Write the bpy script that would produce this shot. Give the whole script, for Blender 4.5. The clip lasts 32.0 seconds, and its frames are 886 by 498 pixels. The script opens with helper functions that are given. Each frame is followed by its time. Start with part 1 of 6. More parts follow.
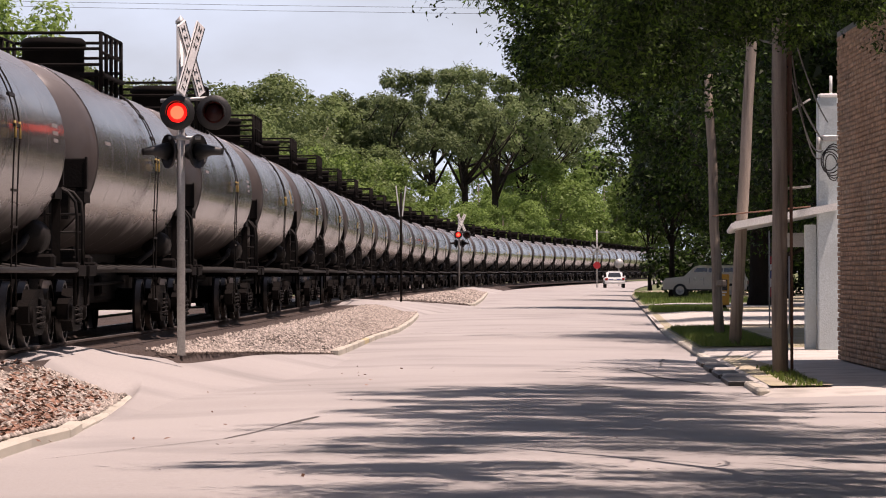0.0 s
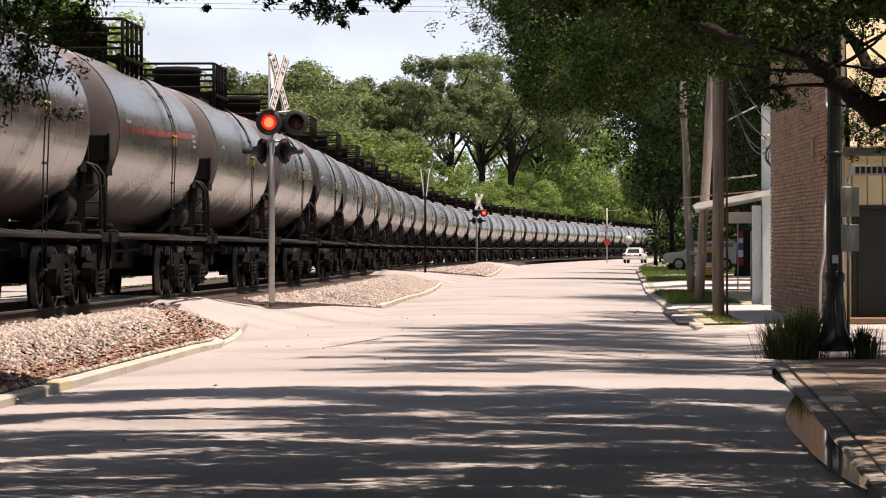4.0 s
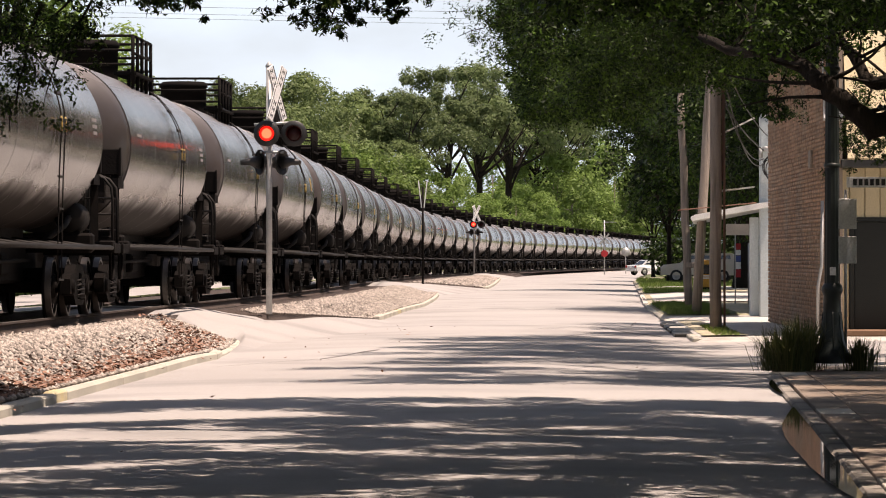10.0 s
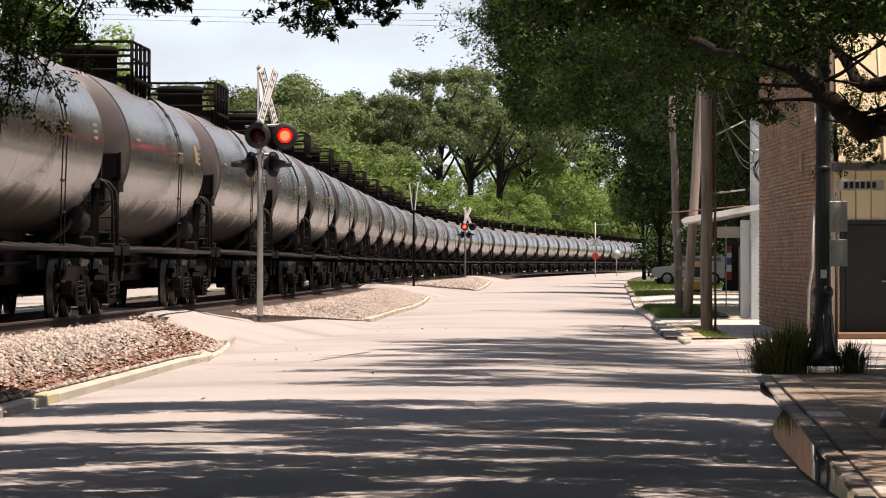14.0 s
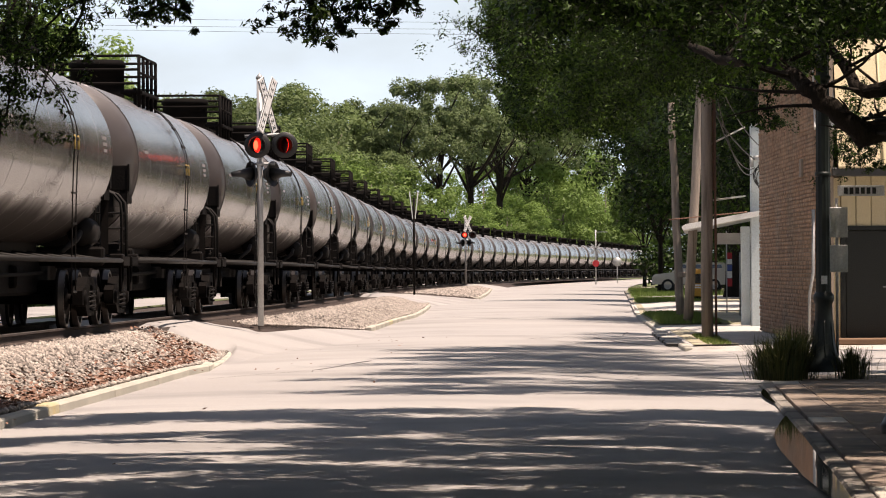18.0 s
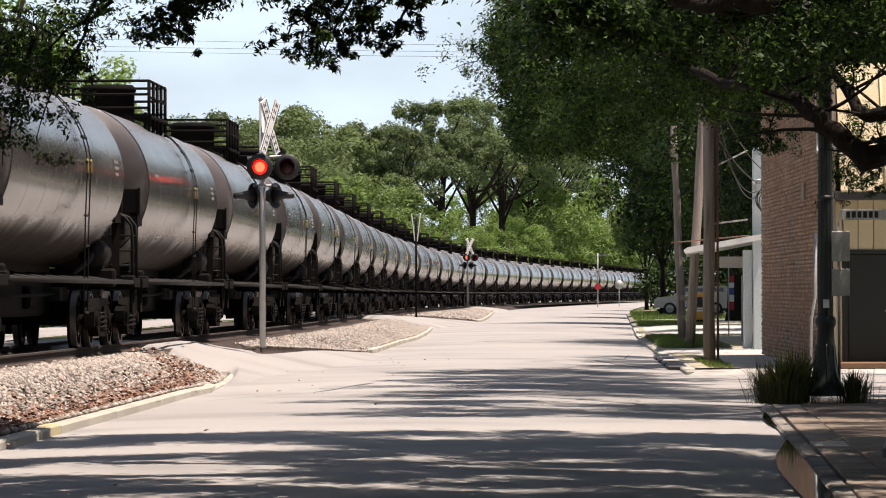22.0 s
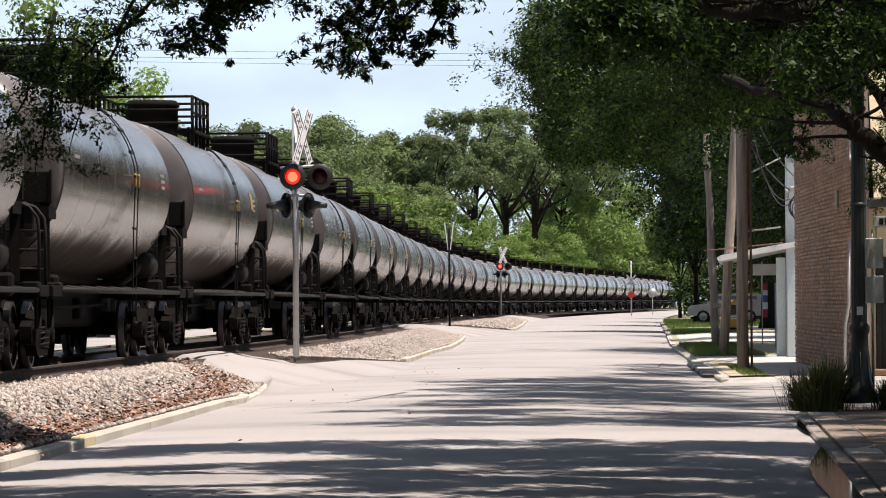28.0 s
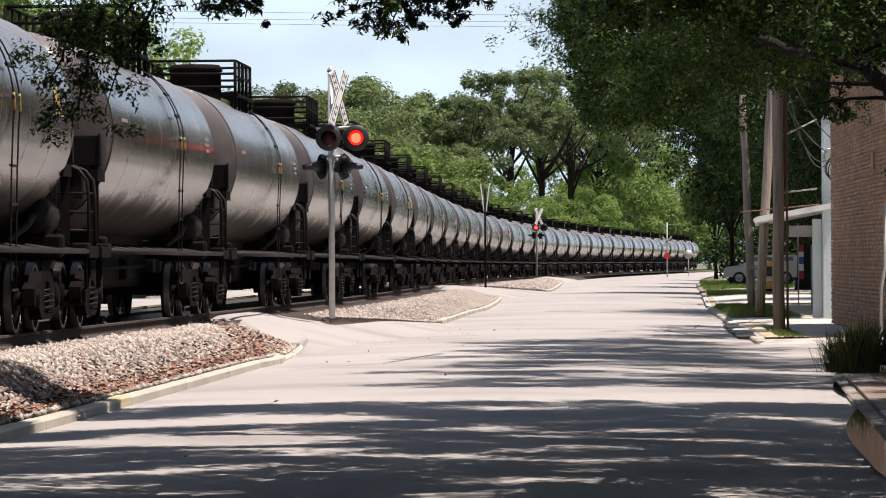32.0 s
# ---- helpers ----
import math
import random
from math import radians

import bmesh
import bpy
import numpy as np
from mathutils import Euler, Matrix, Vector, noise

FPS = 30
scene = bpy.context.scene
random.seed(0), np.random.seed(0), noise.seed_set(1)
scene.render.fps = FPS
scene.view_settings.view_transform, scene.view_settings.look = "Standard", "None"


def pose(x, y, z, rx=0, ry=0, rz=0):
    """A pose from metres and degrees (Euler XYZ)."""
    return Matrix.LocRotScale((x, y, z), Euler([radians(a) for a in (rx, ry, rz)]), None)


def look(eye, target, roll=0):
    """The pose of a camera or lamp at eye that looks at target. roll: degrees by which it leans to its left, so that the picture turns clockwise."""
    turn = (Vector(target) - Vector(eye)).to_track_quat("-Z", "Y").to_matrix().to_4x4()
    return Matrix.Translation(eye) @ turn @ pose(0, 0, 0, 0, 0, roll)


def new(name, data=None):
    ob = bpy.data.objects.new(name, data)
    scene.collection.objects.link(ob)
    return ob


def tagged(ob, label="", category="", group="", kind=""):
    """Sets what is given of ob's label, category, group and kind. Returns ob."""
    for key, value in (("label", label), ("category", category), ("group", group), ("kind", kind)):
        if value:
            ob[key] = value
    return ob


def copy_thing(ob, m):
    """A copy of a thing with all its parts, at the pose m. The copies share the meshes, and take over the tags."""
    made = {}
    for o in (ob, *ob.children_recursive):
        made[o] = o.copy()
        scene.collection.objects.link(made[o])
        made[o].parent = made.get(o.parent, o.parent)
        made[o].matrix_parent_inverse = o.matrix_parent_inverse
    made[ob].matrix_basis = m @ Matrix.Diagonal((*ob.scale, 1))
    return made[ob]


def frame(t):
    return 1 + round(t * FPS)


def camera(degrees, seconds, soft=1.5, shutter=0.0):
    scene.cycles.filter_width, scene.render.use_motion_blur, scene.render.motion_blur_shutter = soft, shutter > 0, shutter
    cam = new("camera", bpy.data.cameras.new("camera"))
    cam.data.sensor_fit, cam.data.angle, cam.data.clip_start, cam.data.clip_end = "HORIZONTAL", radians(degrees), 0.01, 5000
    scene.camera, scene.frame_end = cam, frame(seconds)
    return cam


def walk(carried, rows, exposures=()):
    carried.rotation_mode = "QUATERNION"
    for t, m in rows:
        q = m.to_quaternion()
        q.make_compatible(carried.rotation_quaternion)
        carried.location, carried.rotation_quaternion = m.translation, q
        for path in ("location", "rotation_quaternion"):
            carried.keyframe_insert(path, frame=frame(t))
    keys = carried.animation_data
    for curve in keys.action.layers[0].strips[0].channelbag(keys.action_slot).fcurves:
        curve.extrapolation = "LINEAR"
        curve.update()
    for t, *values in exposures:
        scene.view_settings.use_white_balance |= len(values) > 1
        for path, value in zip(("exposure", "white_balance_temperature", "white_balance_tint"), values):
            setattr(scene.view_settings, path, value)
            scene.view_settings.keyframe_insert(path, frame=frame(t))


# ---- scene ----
# The camera stands on the roadway, 1.5 m above it, with a long lens; it comes back some 20 m at the start.
cam = camera(11.48, 32.0, soft=1.05)
# seconds, turn to the right, tilt up, lean (degrees), metres forward, metres up
CAMERA_ROWS = [
    (0, -0.328, 0.280, -0.16, 22.57, 0.17),
    (0.5, -0.383, 0.254, -0.20, 18.80, 0.15),
    (1, -0.442, 0.097, -0.20, 14.78, 0.11),
    (1.5, -0.512, 0.054, -0.06, 10.74, 0.07),
    (2, -0.574, 0.069, -0.18, 6.34, 0.04),
    (2.5, -0.527, 0.057, -0.23, 0.00, 0.00),
    (4.5, -0.549, -0.014, 0.03, 0.00, 0.00),
    (5, -0.502, 0.048, 0.20, 0.00, 0.00),
    (5.5, -0.401, 0.092, 0.18, 0.00, 0.00),
    (6, -0.228, 0.114, 0.02, 0.00, 0.00),
    (6.5, -0.056, 0.140, -0.02, 0.00, 0.00),
    (7, 0.000, 0.147, 0.00, 0.00, 0.00),
    (7.5, 0.062, 0.180, 0.31, 0.00, 0.00),
    (8, 0.130, 0.178, 0.47, 0.00, 0.00),
    (8.5, 0.114, 0.172, 0.46, 0.00, 0.00),
    (9, 0.045, 0.158, 0.34, 0.00, 0.00),
    (9.5, -0.231, 0.135, 0.07, 0.00, 0.00),
    (10, -0.516, 0.142, -0.01, 0.00, 0.00),
    (10.5, -0.536, 0.119, 0.14, 0.00, 0.00),
    (11, -0.542, 0.089, 0.27, 0.00, 0.00),
    (11.5, -0.524, 0.087, 0.18, 0.00, 0.00),
    (12, -0.518, 0.084, 0.15, 0.00, 0.00),
    (12.5, -0.502, 0.098, 0.02, 0.00, 0.00),
    (13, -0.468, 0.112, 0.10, 0.00, 0.00),
    (13.5, -0.435, 0.143, 0.02, 0.00, 0.00),
    (14, -0.398, 0.172, 0.05, 0.00, 0.00),
    (14.5, -0.371, 0.197, 0.05, 0.00, 0.00),
    (16.5, -0.513, 0.201, 0.09, 0.00, 0.00),
    (17, -0.469, 0.191, 0.05, 0.00, 0.00),
    (17.5, -0.425, 0.230, -0.22, 0.00, 0.00),
    (18, -0.403, 0.281, -0.32, 0.00, 0.00),
    (18.5, -0.435, 0.347, -0.44, 0.00, 0.00),
    (19, -0.490, 0.394, -0.49, 0.00, 0.00),
    (19.5, -0.513, 0.427, -0.49, 0.00, 0.00),
    (20, -0.522, 0.482, -0.45, 0.00, 0.00),
    (20.5, -0.516, 0.530, -0.41, 0.00, 0.00),
    (21, -0.488, 0.566, -0.37, 0.00, 0.00),
    (21.5, -0.446, 0.582, -0.28, 0.00, 0.00),
    (22, -0.429, 0.573, -0.12, 0.00, 0.00),
    (22.5, -0.447, 0.577, -0.15, 0.00, 0.00),
    (23, -0.485, 0.606, -0.20, 0.00, 0.00),
    (23.5, -0.510, 0.704, -0.02, 0.00, 0.00),
    (24, -0.579, 0.733, 0.09, 0.00, 0.00),
    (24.5, -0.636, 0.750, 0.08, 0.00, 0.00),
    (25, -0.698, 0.787, -0.09, 0.00, 0.00),
    (25.5, -0.723, 0.829, -0.38, 0.00, 0.00),
    (27.5, -0.780, 0.744, -0.33, 0.00, 0.00),
    (28, -0.859, 0.692, -0.39, 0.00, 0.00),
    (28.5, -0.928, 0.641, -0.39, 0.00, 0.00),
    (29, -0.961, 0.569, -0.41, 0.00, 0.00),
    (29.5, -1.014, 0.321, -0.31, 0.00, 0.00),
    (30, -1.077, 0.139, -0.17, 0.00, 0.00),
    (30.5, -1.180, 0.071, -0.21, 0.00, 0.00),
    (31, -1.249, 0.047, -0.28, 0.00, 0.00),
    (31.5, -1.280, 0.067, -0.38, 0.00, 0.00),
    (32, -1.329, 0.191, -0.34, 0.00, 0.00),
]


def camera_pose(turn, tilt, lean, ahead, rise):
    eye = Vector((0, ahead, 1.5 + rise))
    a, b = radians(turn), radians(tilt)
    way = Vector((math.sin(a) * math.cos(b), math.cos(a) * math.cos(b), math.sin(b)))
    return look(eye, eye + way, lean)


EXPOSURES = [(0, 0.42, 7400, 31), (1.2, 0.42, 7400, 30), (2.5, 0.66, 7600, 28), (4.5, 0.74, 7650, 24), (14.5, 0.72, 7650, 23), (20, 0.69, 7350, 19), (26, 0.68, 6850, 17), (32, 0.68, 6850, 18)]
walk(cam, [(t, camera_pose(*r)) for t, *r in CAMERA_ROWS], exposures=EXPOSURES)

# ---- light ----
SUN_UP, SUN_BACK = 72, 20     # height of the sun; degrees behind the camera's right hand
world = bpy.data.worlds.new("sky")
scene.world = world
world.use_nodes = True
wt = world.node_tree
for n in list(wt.nodes):
    wt.nodes.remove(n)
sky = wt.nodes.new("ShaderNodeTexSky")
sky.sky_type = "NISHITA"
sky.sun_disc = False
sky.sun_elevation = radians(SUN_UP)
sky.sun_rotation = radians(90 + SUN_BACK)
sky.air_density, sky.dust_density, sky.ozone_density = 0.9, 1.2, 0.7
geo = wt.nodes.new("ShaderNodeTexCoord")
stretch = wt.nodes.new("ShaderNodeMapping")
stretch.inputs["Scale"].default_value = (7.0, 7.0, 16.0)
clouds = wt.nodes.new("ShaderNodeTexNoise")
clouds.inputs["Scale"].default_value = 1.6
clouds.inputs["Detail"].default_value = 6
ramp = wt.nodes.new("ShaderNodeValToRGB")
ramp.color_ramp.elements[0].position, ramp.color_ramp.elements[1].position = 0.42, 0.68
ramp.color_ramp.elements[0].color = (0.50, 0.50, 0.50, 1)
ramp.color_ramp.elements[1].color = (0.85, 0.85, 0.85, 1)
mixc = wt.nodes.new("ShaderNodeMix")
mixc.data_type = "RGBA"
mixc.inputs[7].default_value = (10.0, 13.4, 16.6, 1)
# haze and cloud gather low over the horizon, the zenith stays clear
split = wt.nodes.new("ShaderNodeSeparateXYZ")
low = wt.nodes.new("ShaderNodeMapRange")
low.inputs[1].default_value, low.inputs[2].default_value, low.inputs[3].default_value, low.inputs[4].default_value = 0.03, 0.42, 1.0, 0.18
haze = wt.nodes.new("ShaderNodeMath")
haze.operation = "MULTIPLY"
bg = wt.nodes.new("ShaderNodeBackground")
bg.inputs["Strength"].default_value = 0.056
out = wt.nodes.new("ShaderNodeOutputWorld")
for a, b in ((geo.outputs["Generated"], stretch.inputs["Vector"]), (stretch.outputs[0], clouds.inputs["Vector"]), (clouds.outputs[0], ramp.inputs[0]),
             (geo.outputs["Generated"], split.inputs[0]), (split.outputs[2], low.inputs[0]), (low.outputs[0], haze.inputs[0]), (ramp.outputs[0], haze.inputs[1]),
             (haze.outputs[0], mixc.inputs[0]), (sky.outputs[0], mixc.inputs[6]), (mixc.outputs[2], bg.inputs[0]), (bg.outputs[0], out.inputs[0])):
    wt.links.new(a, b)

lamp = bpy.data.lights.new("sun", "SUN")
lamp.energy, lamp.angle, lamp.color = 4.9, radians(0.53), (1.0, 0.95, 0.88)
sun = new("sun", lamp)
el, az = radians(SUN_UP), radians(SUN_BACK)
TO_SUN = Vector((math.cos(el) * math.cos(az), -math.cos(el) * math.sin(az), math.sin(el)))
sun.matrix_basis = look(TO_SUN * 100, (0, 0, 0))


# ---- materials ----
def material(name, color, color2=None, rough=0.8, metal=0.0, scale=4.0, fine=40.0, bump=0.2, mixed=0.5, spec=0.5, coat=0.0, island=0.0, obj=0.0, stretch=(1, 1, 1), stain=None, stain_scale=0.6, dist=0.02):
    """A surface with two scales of variation: broad patches of color2, fine grain, bump; optional stains."""
    m = bpy.data.materials.new(name)
    m.use_nodes = True
    t = m.node_tree
    b = t.nodes["Principled BSDF"]
    b.inputs["Roughness"].default_value = rough
    b.inputs["Metallic"].default_value = metal
    b.inputs["Specular IOR Level"].default_value = spec
    if coat:
        b.inputs["Coat Weight"].default_value = coat
        b.inputs["Coat Roughness"].default_value = 0.12
    c2 = color2 or tuple(0.75 * v for v in color)
    tc = t.nodes.new("ShaderNodeTexCoord")
    mp = t.nodes.new("ShaderNodeMapping")
    mp.inputs["Scale"].default_value = stretch
    t.links.new(tc.outputs["Object"], mp.inputs["Vector"])

    def tex(s, detail=4.0):
        n = t.nodes.new("ShaderNodeTexNoise")
        n.inputs["Scale"].default_value = s
        n.inputs["Detail"].default_value = detail
        t.links.new(mp.outputs[0], n.inputs["Vector"])
        return n.outputs[0]

    def blend(fac, a, c, how="MIX"):
        n = t.nodes.new("ShaderNodeMix")
        n.data_type, n.blend_type = "RGBA", how
        for v, i in ((fac, 0), (a, 6), (c, 7)):
            if isinstance(v, (float, int)):
                n.inputs[i].default_value = v
            elif isinstance(v, tuple):
                n.inputs[i].default_value = (*v, 1) if len(v) == 3 else v
            else:
                t.links.new(v, n.inputs[i])
        return n.outputs[2]

    def ramped(v, lo, hi):
        n = t.nodes.new("ShaderNodeMapRange")
        n.inputs[1].default_value, n.inputs[2].default_value = lo, hi
        t.links.new(v, n.inputs[0])
        return n.outputs[0]

    broad, grain = tex(scale), tex(fine, 3.0)
    col = blend(ramped(broad, 0.35, 0.65), color, c2)
    g = ramped(grain, 0.25, 0.75)
    col = blend(mixed, col, blend(g, tuple(0.6 * v for v in color), tuple(min(1, 1.25 * v) for v in color)))
    if stain:
        col = blend(ramped(tex(stain_scale, 6.0), 0.5, 0.72), col, stain)
    if island or obj:
        src = t.nodes.new("ShaderNodeNewGeometry").outputs["Random Per Island"] if island else t.nodes.new("ShaderNodeObjectInfo").outputs["Random"]
        h = t.nodes.new("ShaderNodeHueSaturation")
        k = island or obj
        mr = t.nodes.new("ShaderNodeMapRange")
        mr.inputs[3].default_value, mr.inputs[4].default_value = 1 - k, 1 + k
        t.links.new(src, mr.inputs[0])
        t.links.new(mr.outputs[0], h.inputs["Value"])
        t.links.new(col, h.inputs["Color"])
        col = h.outputs[0]
    t.links.new(col, b.inputs["Base Color"])
    if bump:
        bm = t.nodes.new("ShaderNodeBump")
        bm.inputs["Strength"].default_value = bump
        bm.inputs["Distance"].default_value = dist
        t.links.new(grain, bm.inputs["Height"])
        t.links.new(bm.outputs[0], b.inputs["Normal"])
    rr = t.nodes.new("ShaderNodeMapRange")
    rr.inputs[3].default_value, rr.inputs[4].default_value = max(0, rough - 0.08), min(1, rough + 0.1)
    t.links.new(broad, rr.inputs[0])
    t.links.new(rr.outputs[0], b.inputs["Roughness"])
    return m


def leaf_material(name, color, color2, through_light=0.3, var=0.35, skew=1.0):
    m = bpy.data.materials.new(name)
    m.use_nodes = True
    t = m.node_tree
    b = t.nodes["Principled BSDF"]
    b.inputs["Roughness"].default_value = 0.5
    b.inputs["Specular IOR Level"].default_value = 0.16
    g = t.nodes.new("ShaderNodeNewGeometry")
    mix = t.nodes.new("ShaderNodeMix")
    mix.data_type = "RGBA"
    mix.inputs[6].default_value, mix.inputs[7].default_value = (*color, 1), (*color2, 1)
    power = t.nodes.new("ShaderNodeMath")
    power.operation = "POWER"
    power.inputs[1].default_value = skew
    t.links.new(g.outputs["Random Per Island"], power.inputs[0])
    t.links.new(power.outputs[0], mix.inputs[0])
    oi = t.nodes.new("ShaderNodeObjectInfo")
    h = t.nodes.new("ShaderNodeHueSaturation")
    mr = t.nodes.new("ShaderNodeMapRange")
    mr.inputs[3].default_value, mr.inputs[4].default_value = 1 - var, 1 + var
    t.links.new(oi.outputs["Random"], mr.inputs[0])
    t.links.new(mr.outputs[0], h.inputs["Value"])
    t.links.new(mix.outputs[2], h.inputs["Color"])
    t.links.new(h.outputs[0], b.inputs["Base Color"])
    tr = t.nodes.new("ShaderNodeBsdfTranslucent")
    t.links.new(h.outputs[0], tr.inputs[0])
    add = t.nodes.new("ShaderNodeMixShader")
    add.inputs[0].default_value = through_light
    t.links.new(b.outputs[0], add.inputs[1])
    t.links.new(tr.outputs[0], add.inputs[2])
    t.links.new(add.outputs[0], t.nodes["Material Output"].inputs[0])
    return m


def glow_material(name, color, strength):
    m = bpy.data.materials.new(name)
    m.use_nodes = True
    b = m.node_tree.nodes["Principled BSDF"]
    b.inputs["Base Color"].default_value = (*color, 1)
    b.inputs["Emission Color"].default_value = (*color, 1)
    b.inputs["Emission Strength"].default_value = strength
    return m


def glass_material(name, color, rough=0.05):
    m = bpy.data.materials.new(name)
    m.use_nodes = True
    b = m.node_tree.nodes["Principled BSDF"]
    b.inputs["Base Color"].default_value = (*color, 1)
    b.inputs["Roughness"].default_value = rough
    b.inputs["Coat Weight"].default_value = 1.0
    return m


ASPHALT = material("asphalt", (0.345, 0.325, 0.31), (0.29, 0.272, 0.26), rough=0.85, scale=0.12, fine=26, bump=0.25, stain=(0.22, 0.208, 0.2), stain_scale=0.25, mixed=0.25)
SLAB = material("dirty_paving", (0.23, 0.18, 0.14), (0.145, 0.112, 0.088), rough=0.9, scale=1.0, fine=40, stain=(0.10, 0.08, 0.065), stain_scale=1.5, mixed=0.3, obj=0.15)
CONCRETE = material("concrete", (0.50, 0.47, 0.43), (0.40, 0.375, 0.34), rough=0.85, scale=0.8, fine=40, stain=(0.28, 0.26, 0.235), stain_scale=1.5, mixed=0.3)
TAR = material("tar_seam", (0.07, 0.064, 0.06), (0.11, 0.10, 0.095), rough=0.8, scale=3, fine=30)
SANDY = material("sandy_verge", (0.42, 0.36, 0.27), (0.33, 0.31, 0.19), rough=0.95, scale=1.0, fine=30, stain=(0.22, 0.24, 0.10), stain_scale=0.8, bump=0.4)
KERB = material("kerb_concrete", (0.45, 0.42, 0.355), (0.38, 0.355, 0.30), rough=0.85, scale=0.5, fine=40, stain=(0.36, 0.34, 0.29), stain_scale=0.5, mixed=0.12, obj=0.06)
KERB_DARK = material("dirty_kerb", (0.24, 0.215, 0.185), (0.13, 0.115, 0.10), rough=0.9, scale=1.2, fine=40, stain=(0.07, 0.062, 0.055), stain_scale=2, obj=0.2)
KERB_YELLOW = material("kerb_yellow_paint", (0.48, 0.39, 0.20), (0.42, 0.39, 0.31), rough=0.8, scale=2.5, fine=40)
BALLAST = material("ballast_bed", (0.055, 0.038, 0.031), (0.034, 0.023, 0.019), rough=0.95, scale=0.5, fine=22, bump=1.0, dist=0.05)
STONE = material("ballast_stone", (0.325, 0.285, 0.25), (0.225, 0.185, 0.16), rough=0.9, scale=0.6, fine=30, island=0.62, bump=0.3)
LITTER = material("dead_leaves", (0.22, 0.115, 0.078), (0.14, 0.075, 0.052), rough=0.9, scale=3, island=0.5, bump=0)
SOIL = material("soil", (0.17, 0.125, 0.09), (0.25, 0.19, 0.14), rough=0.95, scale=1.2, fine=25, bump=0.6)
GRASS_BED = material("grass_ground", (0.085, 0.115, 0.04), (0.15, 0.15, 0.07), rough=0.95, scale=0.35, fine=18, bump=0.8, dist=0.05)
GRASS = leaf_material("grass_blades", (0.09, 0.16, 0.03), (0.17, 0.21, 0.06), 0.3, 0.2)
TANK = material("tank_black_paint", (0.044, 0.039, 0.039), (0.058, 0.050, 0.048), rough=0.17, scale=0.35, fine=5, bump=0.0, spec=0.34, obj=0.25, stain=(0.080, 0.070, 0.068), stain_scale=0.5, stretch=(1, 0.5, 1), mixed=0.2)


def add_matt_belly(m, level, fade, color):
    """A matt dark coat low on a tank, with a ragged, streaky upper edge."""
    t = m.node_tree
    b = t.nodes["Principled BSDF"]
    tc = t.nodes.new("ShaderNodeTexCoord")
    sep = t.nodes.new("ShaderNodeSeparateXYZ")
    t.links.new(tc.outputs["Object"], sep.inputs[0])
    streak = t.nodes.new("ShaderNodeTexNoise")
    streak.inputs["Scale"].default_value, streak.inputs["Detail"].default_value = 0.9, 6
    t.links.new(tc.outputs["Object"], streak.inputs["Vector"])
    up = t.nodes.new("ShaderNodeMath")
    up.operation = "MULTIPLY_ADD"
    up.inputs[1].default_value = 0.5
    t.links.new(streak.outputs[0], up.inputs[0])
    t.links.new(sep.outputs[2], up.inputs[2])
    # mask of the dark coat, full at the bottom and fading out above
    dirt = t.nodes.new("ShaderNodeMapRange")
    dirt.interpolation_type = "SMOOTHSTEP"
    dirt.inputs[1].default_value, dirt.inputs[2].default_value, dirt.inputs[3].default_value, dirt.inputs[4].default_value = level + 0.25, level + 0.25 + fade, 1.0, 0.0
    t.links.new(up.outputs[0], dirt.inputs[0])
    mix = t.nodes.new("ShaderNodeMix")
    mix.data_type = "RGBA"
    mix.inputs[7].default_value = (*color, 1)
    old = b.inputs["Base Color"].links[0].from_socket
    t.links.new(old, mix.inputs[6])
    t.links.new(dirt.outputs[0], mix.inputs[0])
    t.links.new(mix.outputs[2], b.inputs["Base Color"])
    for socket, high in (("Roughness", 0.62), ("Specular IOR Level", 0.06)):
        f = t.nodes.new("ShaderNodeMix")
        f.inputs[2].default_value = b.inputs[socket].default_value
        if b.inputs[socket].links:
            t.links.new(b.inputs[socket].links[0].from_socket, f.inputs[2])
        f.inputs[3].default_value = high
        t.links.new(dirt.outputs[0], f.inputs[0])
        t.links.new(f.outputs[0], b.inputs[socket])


add_matt_belly(TANK, 1.55, 0.35, (0.020, 0.016, 0.014))

def add_sunlit_top(m, color):
    """Pale dusty tone on upward faces: the sunlit top's brightness put into the paint."""
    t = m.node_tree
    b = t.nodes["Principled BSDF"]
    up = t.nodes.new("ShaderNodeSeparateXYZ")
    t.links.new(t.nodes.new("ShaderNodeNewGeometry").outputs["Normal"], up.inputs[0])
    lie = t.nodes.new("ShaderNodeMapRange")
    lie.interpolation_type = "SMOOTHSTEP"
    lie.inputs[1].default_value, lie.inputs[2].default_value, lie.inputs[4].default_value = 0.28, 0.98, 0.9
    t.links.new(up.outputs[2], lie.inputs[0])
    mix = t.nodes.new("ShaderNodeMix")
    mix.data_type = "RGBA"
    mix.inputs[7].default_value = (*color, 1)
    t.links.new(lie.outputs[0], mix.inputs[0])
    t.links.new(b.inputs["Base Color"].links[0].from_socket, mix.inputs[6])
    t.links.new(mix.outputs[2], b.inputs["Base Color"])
    dull = t.nodes.new("ShaderNodeMix")
    t.links.new(lie.outputs[0], dull.inputs[0])
    t.links.new(b.inputs["Specular IOR Level"].links[0].from_socket, dull.inputs[2])
    dull.inputs[3].default_value = 0.22
    t.links.new(dull.outputs[0], b.inputs["Specular IOR Level"])
    matt = t.nodes.new("ShaderNodeMix")
    t.links.new(lie.outputs[0], matt.inputs[0])
    t.links.new(b.inputs["Roughness"].links[0].from_socket, matt.inputs[2])
    matt.inputs[3].default_value = 0.33
    t.links.new(matt.outputs[0], b.inputs["Roughness"])


